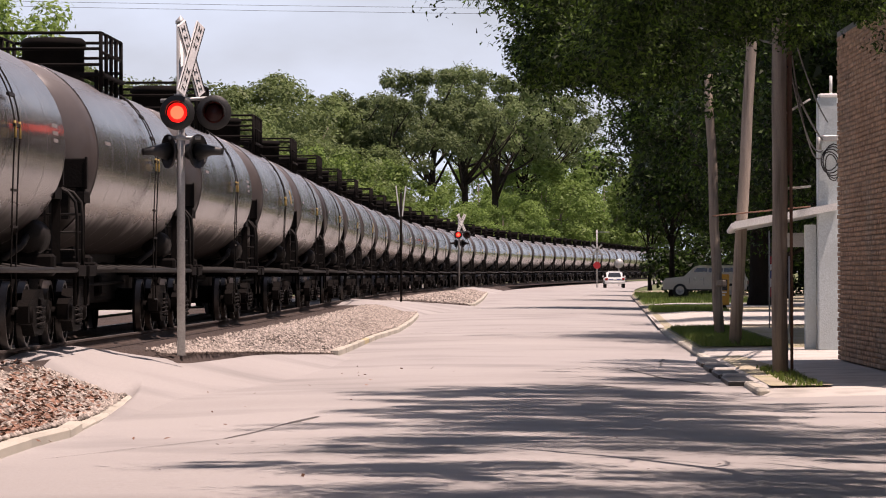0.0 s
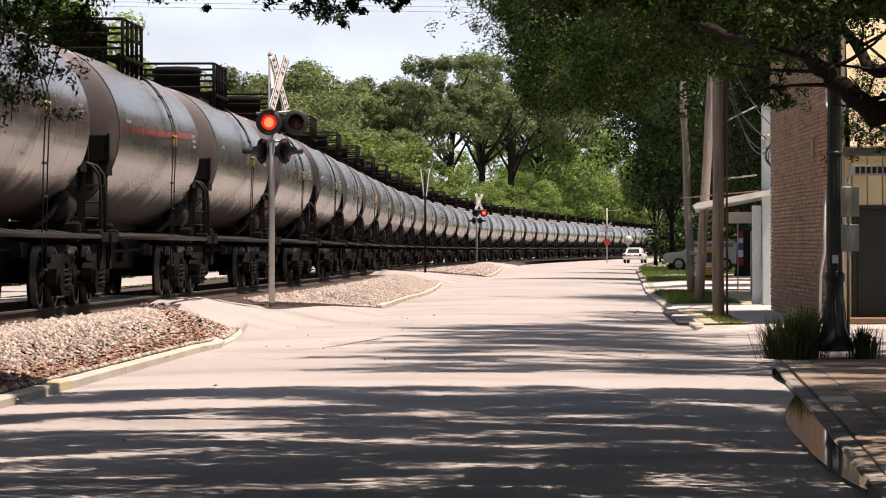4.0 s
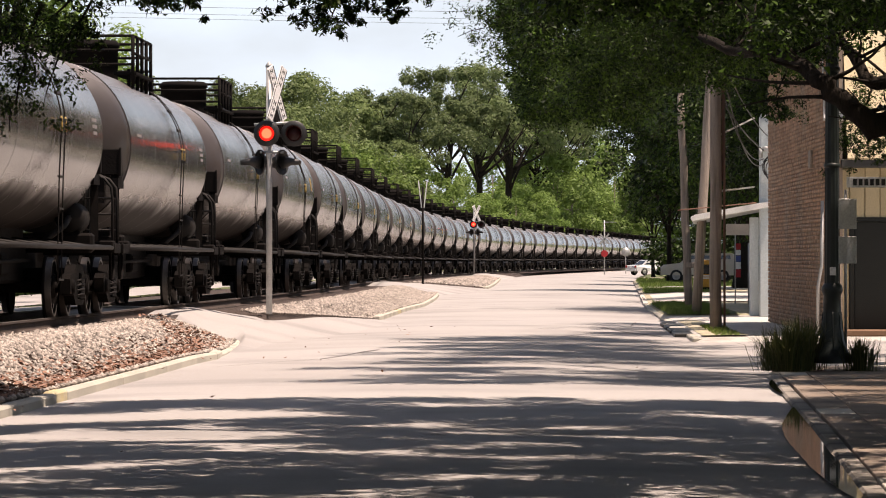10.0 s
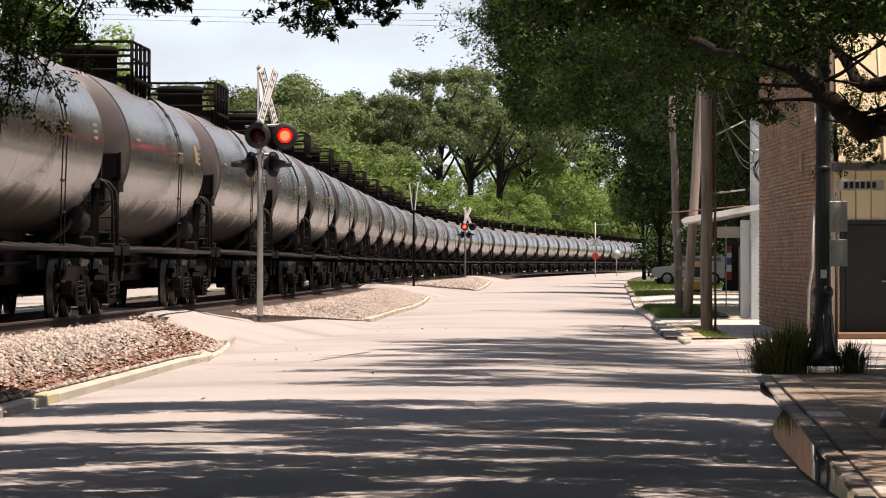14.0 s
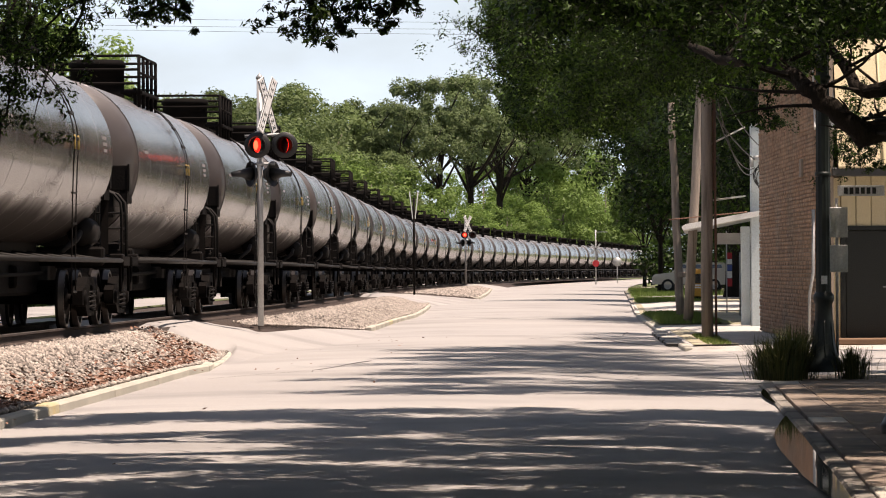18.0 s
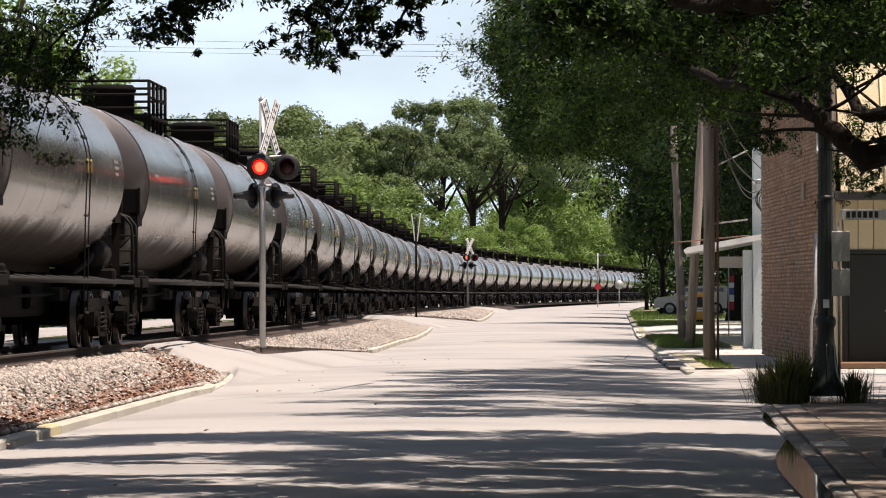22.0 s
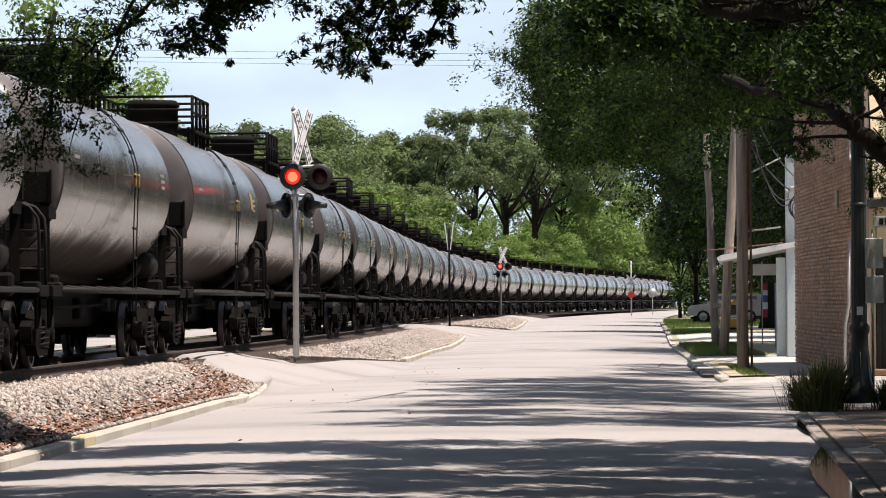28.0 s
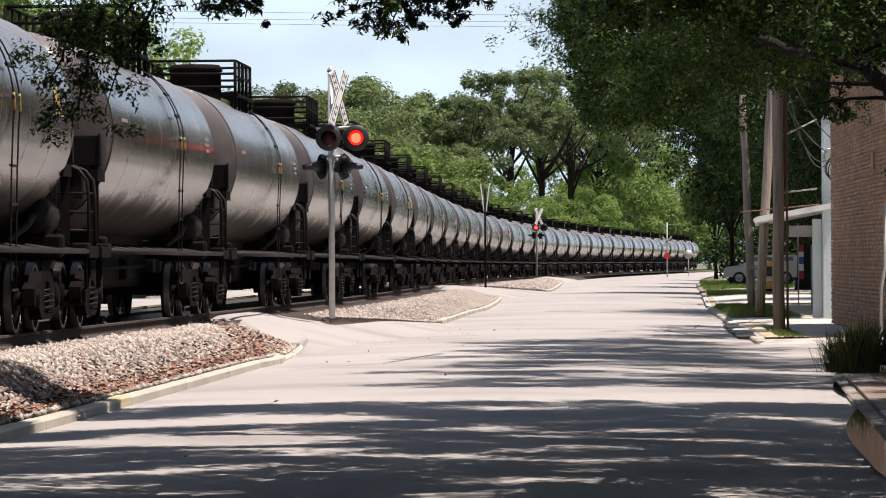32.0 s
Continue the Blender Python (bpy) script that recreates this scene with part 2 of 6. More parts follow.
add_sunlit_top(TANK, (0.176, 0.163, 0.160))
SEAM = material("weld_seam", (0.016, 0.015, 0.014), None, rough=0.5, bump=0)
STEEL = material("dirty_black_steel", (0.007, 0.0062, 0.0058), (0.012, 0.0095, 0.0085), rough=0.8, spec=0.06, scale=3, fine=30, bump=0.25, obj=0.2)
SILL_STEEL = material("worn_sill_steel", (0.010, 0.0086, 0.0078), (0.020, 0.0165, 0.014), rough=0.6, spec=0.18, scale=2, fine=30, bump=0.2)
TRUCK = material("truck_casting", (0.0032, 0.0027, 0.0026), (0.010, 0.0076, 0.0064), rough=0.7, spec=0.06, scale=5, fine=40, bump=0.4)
WHEEL_RIM = material("worn_wheel_rim", (0.055, 0.047, 0.042), (0.028, 0.023, 0.021), rough=0.38, metal=0.6, scale=4, fine=30, bump=0.1)
RAIL_SIDE = material("rusty_rail_web", (0.055, 0.035, 0.027), (0.035, 0.023, 0.018), rough=0.9, scale=3, fine=30)
RAIL_TOP = material("rail_steel", (0.32, 0.30, 0.29), (0.20, 0.14, 0.11), rough=0.35, metal=0.7, scale=2, fine=30)
TIE = material("timber_tie", (0.085, 0.065, 0.055), (0.13, 0.10, 0.085), rough=0.95, scale=4, fine=30, bump=0.5)
YELLOW = material("yellow_paint", (0.33, 0.23, 0.055), (0.22, 0.155, 0.05), rough=0.6, scale=6, fine=40)
WHITE_MARK = material("white_stencil", (0.24, 0.22, 0.21), (0.13, 0.12, 0.115), rough=0.7, scale=6, fine=40)
GALV = material("galvanised_steel", (0.42, 0.42, 0.41), (0.30, 0.30, 0.295), rough=0.5, metal=0.35, scale=3, fine=40, bump=0.1)
SIGNAL_BLACK = material("signal_black", (0.012, 0.012, 0.012), (0.022, 0.021, 0.02), rough=0.5, scale=5, fine=40)
SIGN_WHITE = material("reflective_white", (0.80, 0.79, 0.77), (0.68, 0.67, 0.65), rough=0.45, scale=5, fine=40, bump=0.02)
SIGN_BLACK = material("sign_black", (0.02, 0.02, 0.02), None, rough=0.5)
RED_ON = glow_material("lit_red_lens", (1.0, 0.016, 0.010), 1.1)
RED_HOT = glow_material("lit_lamp_core", (1.0, 0.085, 0.04), 2.6)
RED_OFF = material("dark_red_lens", (0.030, 0.003, 0.003), None, rough=0.35, bump=0, spec=0.3)
POLE_WOOD = material("weathered_pole", (0.30, 0.245, 0.20), (0.21, 0.17, 0.14), rough=0.9, scale=1.5, fine=30, stretch=(6, 6, 0.35), bump=0.5, stain=(0.12, 0.095, 0.075), stain_scale=2)
RUST = material("rusty_pipe", (0.17, 0.085, 0.055), (0.11, 0.06, 0.045), rough=0.85, scale=5, fine=40)
BRICK = material("tan_red_brick", (0.44, 0.27, 0.17), (0.35, 0.205, 0.13), rough=0.9, scale=0.7, fine=45, bump=0.3, island=0.28, stain=(0.34, 0.25, 0.18), stain_scale=0.5)
MORTAR = material("mortar", (0.36, 0.30, 0.24), (0.28, 0.23, 0.185), rough=0.95, scale=1.0, fine=50, bump=0.3)
CREAM = material("cream_metal_siding", (0.56, 0.47, 0.29), (0.51, 0.42, 0.255), rough=0.55, scale=0.8, fine=40, bump=0.04, obj=0.06)
DARK_TRIM = material("dark_fascia", (0.045, 0.045, 0.043), (0.06, 0.06, 0.057), rough=0.6, scale=3)
DOOR_GREEN = material("dark_green_door", (0.006, 0.009, 0.007), (0.010, 0.013, 0.011), rough=0.65, scale=3)
PALE_WALL = material("pale_blue_stucco", (0.50, 0.56, 0.57), (0.41, 0.465, 0.475), rough=0.85, scale=0.8, fine=35, bump=0.25, stain=(0.40, 0.44, 0.44), stain_scale=1.2)
CANOPY_WHITE = material("white_canopy", (0.72, 0.71, 0.68), (0.60, 0.59, 0.56), rough=0.6, scale=1.5, fine=40)
IRON_GREEN = material("black_green_cast_iron", (0.012, 0.017, 0.016), (0.022, 0.032, 0.030), rough=0.42, spec=0.4, scale=4, fine=40, bump=0.1)
CABLE = material("black_cable", (0.02, 0.02, 0.02), None, rough=0.6, bump=0)
GUY = material("steel_guy_wire", (0.45, 0.42, 0.38), None, rough=0.4, metal=0.4, bump=0)
BARK = material("oak_bark", (0.024, 0.019, 0.015), (0.014, 0.011, 0.009), rough=0.95, scale=2, fine=14, stretch=(3, 3, 0.8), bump=1.0, dist=0.04, spec=0.15)
BARK_PALE = material("pale_bark", (0.17, 0.14, 0.115), (0.11, 0.09, 0.075), rough=0.95, scale=2, fine=14, stretch=(3, 3, 0.8), bump=0.8, dist=0.04)
# deep shade of the crowns is put into this near-black leaf
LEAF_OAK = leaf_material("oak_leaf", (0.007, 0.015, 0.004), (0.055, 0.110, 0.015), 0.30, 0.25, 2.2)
LEAF_TUFT = leaf_material("tuft_blade", (0.026, 0.040, 0.012), (0.095, 0.095, 0.036), 0.28, 0.2)
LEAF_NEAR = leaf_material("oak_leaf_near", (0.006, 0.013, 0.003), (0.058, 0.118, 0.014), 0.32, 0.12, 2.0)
# same oak leaf in a sunlit tone, for the outer boughs
LEAF_SUNLIT = leaf_material("sunlit_oak_leaf", (0.010, 0.023, 0.005), (0.110, 0.195, 0.030), 0.36, 0.12, 2.3)
LEAF_MID = leaf_material("broad_leaf", (0.088, 0.128, 0.046), (0.150, 0.200, 0.074), 0.36, 0.30)
LEAF_TALL = leaf_material("tall_tree_leaf", (0.085, 0.122, 0.050), (0.140, 0.186, 0.074), 0.34, 0.2)
LEAF_BRIGHT = leaf_material("bright_leaf", (0.110, 0.180, 0.042), (0.175, 0.260, 0.066), 0.38, 0.25)
CAR_WHITE = material("white_car_paint", (0.68, 0.68, 0.67), (0.64, 0.64, 0.63), rough=0.25, scale=1, coat=0.6, bump=0)
CAR_SILVER = material("silver_beige_paint", (0.60, 0.54, 0.45), (0.56, 0.50, 0.41), rough=0.3, scale=1, coat=0.6, bump=0)
CAR_GLASS = glass_material("car_glass", (0.012, 0.014, 0.016), 0.18)
RUBBER = material("rubber", (0.02, 0.02, 0.02), None, rough=0.85)
ALLOY = material("alloy_wheel", (0.45, 0.45, 0.45), None, rough=0.35, metal=0.7, bump=0)
TAIL_RED = glass_material("tail_lamp", (0.35, 0.015, 0.015), 0.15)
STOP_RED = material("stop_sign_red", (0.45, 0.02, 0.025), (0.38, 0.02, 0.025), rough=0.5, scale=4)
BOX_ORANGE = material("orange_vending_box", (0.62, 0.30, 0.03), (0.54, 0.26, 0.03), rough=0.5, scale=3)
BLUE_SIGN = material("blue_print", (0.06, 0.10, 0.32), None, rough=0.5)
WATER = glass_material("puddle_water", (0.018, 0.016, 0.014), 0.05)
SOCKET = material("worn_timber", (0.21, 0.12, 0.07), (0.16, 0.09, 0.055), rough=0.85, scale=3, fine=30, stretch=(1, 1, 6))


# ---- mesh building ----
class Geo:
    """Collects vertices and faces of one mesh, each face with the number of its material."""

    def __init__(self):
        self.v, self.f, self.m, self.s = [], [], [], []

    def add(self, verts, faces, mat=0, smooth=False):
        o = len(self.v)
        self.v.extend(tuple(p) for p in verts)
        for f in faces:
            self.f.append(tuple(i + o for i in f))
            self.m.append(mat)
            self.s.append(smooth)
        return self

    def box(self, c, size, mat=0, rz=0.0, rx=0.0, ry=0.0, bevel=0.0):
        """A box with its edges taken off by bevel."""
        hx, hy, hz = (v / 2 for v in size)
        m = Matrix.Translation(c) @ Euler((rx, ry, rz)).to_matrix().to_4x4()
        if bevel <= 0:
            vs = [(x, y, z) for z in (-hz, hz) for y in (-hy, hy) for x in (-hx, hx)]
            fs = [(0, 2, 3, 1), (4, 5, 7, 6), (0, 1, 5, 4), (2, 6, 7, 3), (0, 4, 6, 2), (1, 3, 7, 5)]
        else:
            b = min(bevel, hx * 0.9, hy * 0.9, hz * 0.9)
            vs, fs = [], []
            ring = [(-hx + b, -hy), (hx - b, -hy), (hx, -hy + b), (hx, hy - b), (hx - b, hy), (-hx + b, hy), (-hx, hy - b), (-hx, -hy + b)]
            inner = [(x * (hx - b) / hx, y * (hy - b) / hy) for x, y in ring]
            for pts, z in ((inner, -hz), (ring, -hz + b), (ring, hz - b), (inner, hz)):
                vs += [(x, y, z) for x, y in pts]
            for k in range(3):
                fs += [(8 * k + i, 8 * k + (i + 1) % 8, 8 * k + 8 + (i + 1) % 8, 8 * k + 8 + i) for i in range(8)]
            fs += [tuple(reversed(range(8))), tuple(range(24, 32))]
        return self.add([m @ Vector(p) for p in vs], fs, mat)

    def tube(self, pts, r, n=8, mat=0, r_end=None, caps=True, smooth=True):
        """A round bar along points, tapering to r_end; r may be a list."""
        pts = [Vector(p) for p in pts]
        k = len(pts)
        rs = list(r) if isinstance(r, (list, tuple)) else [r + ((r if r_end is None else r_end) - r) * i / max(1, k - 1) for i in range(k)]
        vs, fs, side = [], [], None
        for i, p in enumerate(pts):
            d = (pts[min(i + 1, k - 1)] - pts[max(i - 1, 0)]).normalized()
            if side is None:
                side = d.orthogonal().normalized()
            side = (side - d * side.dot(d)).normalized()
            up = d.cross(side)
            vs += [p + (side * math.cos(2 * math.pi * j / n) + up * math.sin(2 * math.pi * j / n)) * rs[i] for j in range(n)]
        for i in range(k - 1):
            fs += [(i * n + j, i * n + (j + 1) % n, (i + 1) * n + (j + 1) % n, (i + 1) * n + j) for j in range(n)]
        self.add(vs, fs, mat, smooth)
        if caps:
            o = len(self.v) - len(vs)
            for f in (tuple(o + j for j in reversed(range(n))), tuple(o + (k - 1) * n + j for j in range(n))):
                self.f.append(f), self.m.append(mat), self.s.append(False)
        return self

    def lathe(self, profile, c=(0, 0, 0), axis="Z", n=16, mat=0, smooth=True, mats=None):
        """Turns (radius, height) pairs about an axis through c."""
        vs, fs = [], []
        for r, h in profile:
            for j in range(n):
                a = 2 * math.pi * j / n
                x, y = r * math.cos(a), r * math.sin(a)
                p = {"Z": (x, y, h), "Y": (x, h, -y), "X": (h, x, y)}[axis]
                vs.append((p[0] + c[0], p[1] + c[1], p[2] + c[2]))
        for i in range(len(profile) - 1):
            g = [(i * n + j, i * n + (j + 1) % n, (i + 1) * n + (j + 1) % n, (i + 1) * n + j) for j in range(n)]
            fs.append((g, mats[i] if mats else mat))
        o = len(self.v)
        self.v.extend(vs)
        for g, mm in fs:
            for f in g:
                self.f.append(tuple(o + i for i in f)), self.m.append(mm), self.s.append(smooth)
        return self

    def extrude(self, outline, c, depth, axis="Y", mat=0):
        """A flat outline (u, v) given thickness; axis: the way through it."""
        n = len(outline)
        vs = []
        for d in (-depth / 2, depth / 2):
            for u, v in outline:
                p = {"Y": (u, d, v), "X": (d, u, v), "Z": (u, v, d)}[axis]
                vs.append((p[0] + c[0], p[1] + c[1], p[2] + c[2]))
        fs = [tuple(range(n)), tuple(reversed(range(n, 2 * n)))] + [(i, i + n, (i + 1) % n + n, (i + 1) % n) for i in range(n)]
        return self.add(vs, fs, mat)

    def mesh(self, name, mats):
        me = bpy.data.meshes.new(name)
        me.from_pydata(self.v, [], self.f)
        for m in mats:
            me.materials.append(m)
        me.polygons.foreach_set("material_index", self.m)
        me.polygons.foreach_set("use_smooth", self.s)
        me.update()
        return me


def part(name, g, mat, parent=None, label="", at=None):
    """Links a collected mesh as one object, under a thing or a part."""
    me = g if isinstance(g, bpy.types.Mesh) else g.mesh(name, mat if isinstance(mat, (list, tuple)) else [mat])
    ob = new(name, me)
    ob.parent = parent
    if at is not None:
        ob.matrix_basis = at if isinstance(at, Matrix) else Matrix.Translation(at)
    return tagged(ob, label)


def thing(name, m, label, category, group="", kind=""):
    ob = new(name)
    ob.empty_display_size = 0.3
    ob.matrix_basis = m
    return tagged(ob, label, category, group, kind)


def fast_mesh(name, verts, n_corners, mats, tri_mats=None):
    """A mesh of separate faces with n_corners each, from an array of corners."""
    verts = np.asarray(verts, dtype=np.float32).reshape(-1, 3)
    k = len(verts) // n_corners
    me = bpy.data.meshes.new(name)
    me.vertices.add(len(verts))
    me.vertices.foreach_set("co", verts.ravel())
    me.loops.add(len(verts))
    me.loops.foreach_set("vertex_index", np.arange(len(verts), dtype=np.int32))
    me.polygons.add(k)
    me.polygons.foreach_set("loop_start", np.arange(0, len(verts), n_corners, dtype=np.int32))
    for m in mats:
        me.materials.append(m)
    me.update(calc_edges=True)
    return me


# ---- plan ----
KNOTS = [(30, -8.15), (70, -7.18), (110, -6.26), (160, -5.75), (220, -5.23), (290, -3.73), (370, -0.18), (460, 5.88), (560, 14.2), (700, 26.3), (900, 44.5)]


def spline(knots):
    """A natural cubic through the knots."""
    xs, ys = (np.array([k[i] for k in knots], float) for i in (0, 1))
    n, h = len(xs), np.diff(xs)
    a, r = np.zeros((n, n)), np.zeros(n)
    a[0, 0] = a[-1, -1] = 1
    for i in range(1, n - 1):
        a[i, i - 1:i + 2] = h[i - 1], 2 * (h[i - 1] + h[i]), h[i]
        r[i] = 6 * ((ys[i + 1] - ys[i]) / h[i] - (ys[i] - ys[i - 1]) / h[i - 1])
    m = np.linalg.solve(a, r)

    def value(y):
        i = int(np.clip(np.searchsorted(xs, y) - 1, 0, n - 2))
        p, q = (xs[i + 1] - y) / h[i], (y - xs[i]) / h[i]
        return float(p * ys[i] + q * ys[i + 1] + ((p ** 3 - p) * m[i] + (q ** 3 - q) * m[i + 1]) * h[i] ** 2 / 6)
    return value


track_x = spline(KNOTS)
SAMPLES = np.arange(-200, 1000, 4.0)
TRACK_X = np.array([track_x(y) for y in SAMPLES])
_arc = np.concatenate([[0], np.cumsum(np.hypot(4, np.diff(TRACK_X)))])
ARC = _arc - np.interp(0, SAMPLES, _arc)


def rail_z(y):
    """Height of the rail's top."""
    return float(np.interp(y, [-50, 90, 350, 900], [0.64, 0.63, 0.44, 0.40]))


def on_track(s):
    y = float(np.interp(s, ARC, SAMPLES))
    return Vector((float(np.interp(s, ARC, TRACK_X)), y, rail_z(y)))


def lerp(y, ys, xs):
    return float(np.interp(y, ys, xs))


# edges of the carriageway: its left side along the islands and its right kerb
def left_edge(y):
    return lerp(y, [-60, 20, 48, 70, 79, 88, 100, 111, 130, 145, 165, 190, 205, 229, 270, 340, 420, 520, 700], [-6.4, -5.2, -4.6, -4.2, -4.2, -3.35, -2.75, -2.6, -2.35, -1.95, -1.85, -1.9, -1.0, 0.25, 0.75, 1.35, 4.0, 9.5, 22])


def right_edge(y):
    return lerp(y, [-60, 27.8, 38.6, 51, 60, 80, 116, 139, 192, 300, 420, 520, 700], [-1.0, 2.48, 2.99, 3.52, 3.88, 3.95, 4.7, 5.2, 6.9, 10.3, 15.0, 20.5, 32])


def strip(name, rows, mat, label, category, kind="structure", thick=0.0, parent=None):
    """A ribbon over rows of points, each row running from left to right."""
    g = Geo()
    n = len(rows[0])
    vs = [p for r in rows for p in r]
    fs = [(i * n + j, i * n + j + 1, (i + 1) * n + j + 1, (i + 1) * n + j) for i in range(len(rows) - 1) for j in range(n - 1)]
    g.add(vs, fs, 0, True)
    ob = part(name, g, mat, parent)
    return tagged(ob, label, category, "", kind) if parent is None else ob


def hill(x, y, s, a):
    return a * noise.noise(Vector((x * s, y * s, 3.1)))


YS = [-60, -20, 0, 10, 20, 25, 30, 35, 40, 45, 50, 55, 60, 65, 70, 75, 80, 85, 90, 96, 102, 110, 118, 126, 135, 145, 155, 165, 175, 190, 205, 220, 234, 250, 270, 300, 330, 360, 400, 450, 500, 560, 620, 700]
part_ground = Geo()
G0 = 2500
part_ground.add([(-G0, -400, -0.12), (G0, -400, -0.12), (G0, 3000, -0.12), (-G0, 3000, -0.12)], [(0, 1, 2, 3)])
tagged(part("ground", part_ground, GRASS_BED), "dry green verge and open ground reaching the horizon", "ground", "", "structure")

# the carriageway, slightly crowned
rows = []
for y in YS:
    a, b = left_edge(y), right_edge(y)
    rows.append([(a + (b - a) * u, y, 0.07 * (1 - (2 * u - 1) ** 2) - 0.03 + hill(u * 9, y, 0.2, 0.008)) for u in np.linspace(0, 1, 15)])
strip("road", rows, ASPHALT, "sun-bleached grey-beige asphalt street with patched, worn surface", "road")

# the street on the far side of the line
rows = [[(track_x(y) - 9.5, y, 0.32), (track_x(y) - 5.2, y, 0.36)] for y in YS]
strip("road", rows, ASPHALT, "pale asphalt street on the far side of the railway line", "road")

def hump(u):
    u = min(1.0, max(0.0, u))
    return 3 * u * u - 2 * u ** 3


def berm_edge(y):
    """Where the stone bed ends: at the kerb, but drawn in to a rounded tip by the first crossing."""
    if 70 < y < 111:
        return lerp(y, [70, 74, 78, 81, 82, 83, 87, 88.6, 90, 100, 111], [-4.2, -4.25, -4.37, -4.5, -4.7, -5.3, -5.3, -4.5, -4.3, -3.64, -2.6])
    return left_edge(y)


def berm_z(x, y):
    """Height of the stone bed beside the track: level by the rails, then falling to the kerb."""
    c, z = track_x(y), rail_z(y) - 0.15
    edge = berm_edge(y) - 0.2
    w = lerp(y, [66, 77, 84, 90], [0, 1, 1, 0])
    inner_edge = c + 1.6 - 0.5 * w
    k = (x - inner_edge) / max(0.3, edge - inner_edge)
    foot = lerp(y, [64, 74, 82, 84, 90, 100, 111, 116], [0.10, 0.02, 0.03, 0.2, 0.42, 0.25, 0.02, 0.10])
    w = lerp(y, [66, 77, 84, 90], [0, 1, 1, 0])
    return foot + (z - foot) * ((1 - w) * (1 - hump((k - 0.25) / 0.75)) + w * (1 - min(1.0, max(0.0, k))))


# level crossings: their two edges, as points from the street towards the track
CROSSINGS = [([(-6.7, 78.4), (-6.1, 79.6), (-5.6, 80.4), (-5.1, 80.9), (-4.7, 81.4), (-4.5, 80.8), (-4.36, 77.5), (-4.17, 70.5)], [(-5.6, 89.0), (-4.35, 90.0), (-3.68, 100.0), (-2.62, 111.0)]),
             ([(-3.6, 184.0), (-2.4, 187.0), (-1.95, 190.0)], [(-3.3, 211.0), (-2.6, 216.0), (-0.9, 226.0), (0.25, 229.0)]),
             ([(-0.9, 343.0), (0.6, 341.0), (1.35, 338.0)], [(-0.2, 372.0), (1.3, 378.0), (2.4, 384.0)])]


def edge_y(pts, x):
    return float(np.interp(x, [q[0] for q in pts], [q[1] for q in pts]))


def crossing_depth(x, y):
    """How far a point lies inside a crossing's area, 0 outside."""
    for near, far in CROSSINGS:
        lo, hi = edge_y(near, x), edge_y(far, x)
        if lo < y < hi:
            return min(y - lo, hi - y)
    return 0.0


# ballast bed
FINE = sorted(set(YS) | {y / 2 for y in range(134, 226)} | set(range(180, 234, 2)) | set(range(334, 388, 3)))
rows = []
for y in FINE:
    c, z = track_x(y), rail_z(y) - 0.15
    edge = berm_edge(y) - 0.12
    pts = [(c + u, y, h) for u, h in ((-5.0, 0.30), (-3.4, 0.34), (-2.3, z - 0.03), (-1.9, z), (0, z), (1.2, z))]
    for i in range(9):
        x = c + 1.6 + (edge - c - 1.6) * i / 8
        sink = min(0.25, crossing_depth(x, y) * 0.5)
        pts.append((x, y, berm_z(x, y) + hill(x, y, 0.9, 0.035) * (1 if sink == 0 else 0) - sink))
    pts.append((edge + 0.25, y, -0.1 if crossing_depth(edge, y) == 0 else -0.3))
    rows.append(pts)
strip("ballast", rows, BALLAST, "grey-brown crushed stone bed under the railway track", "ballast")


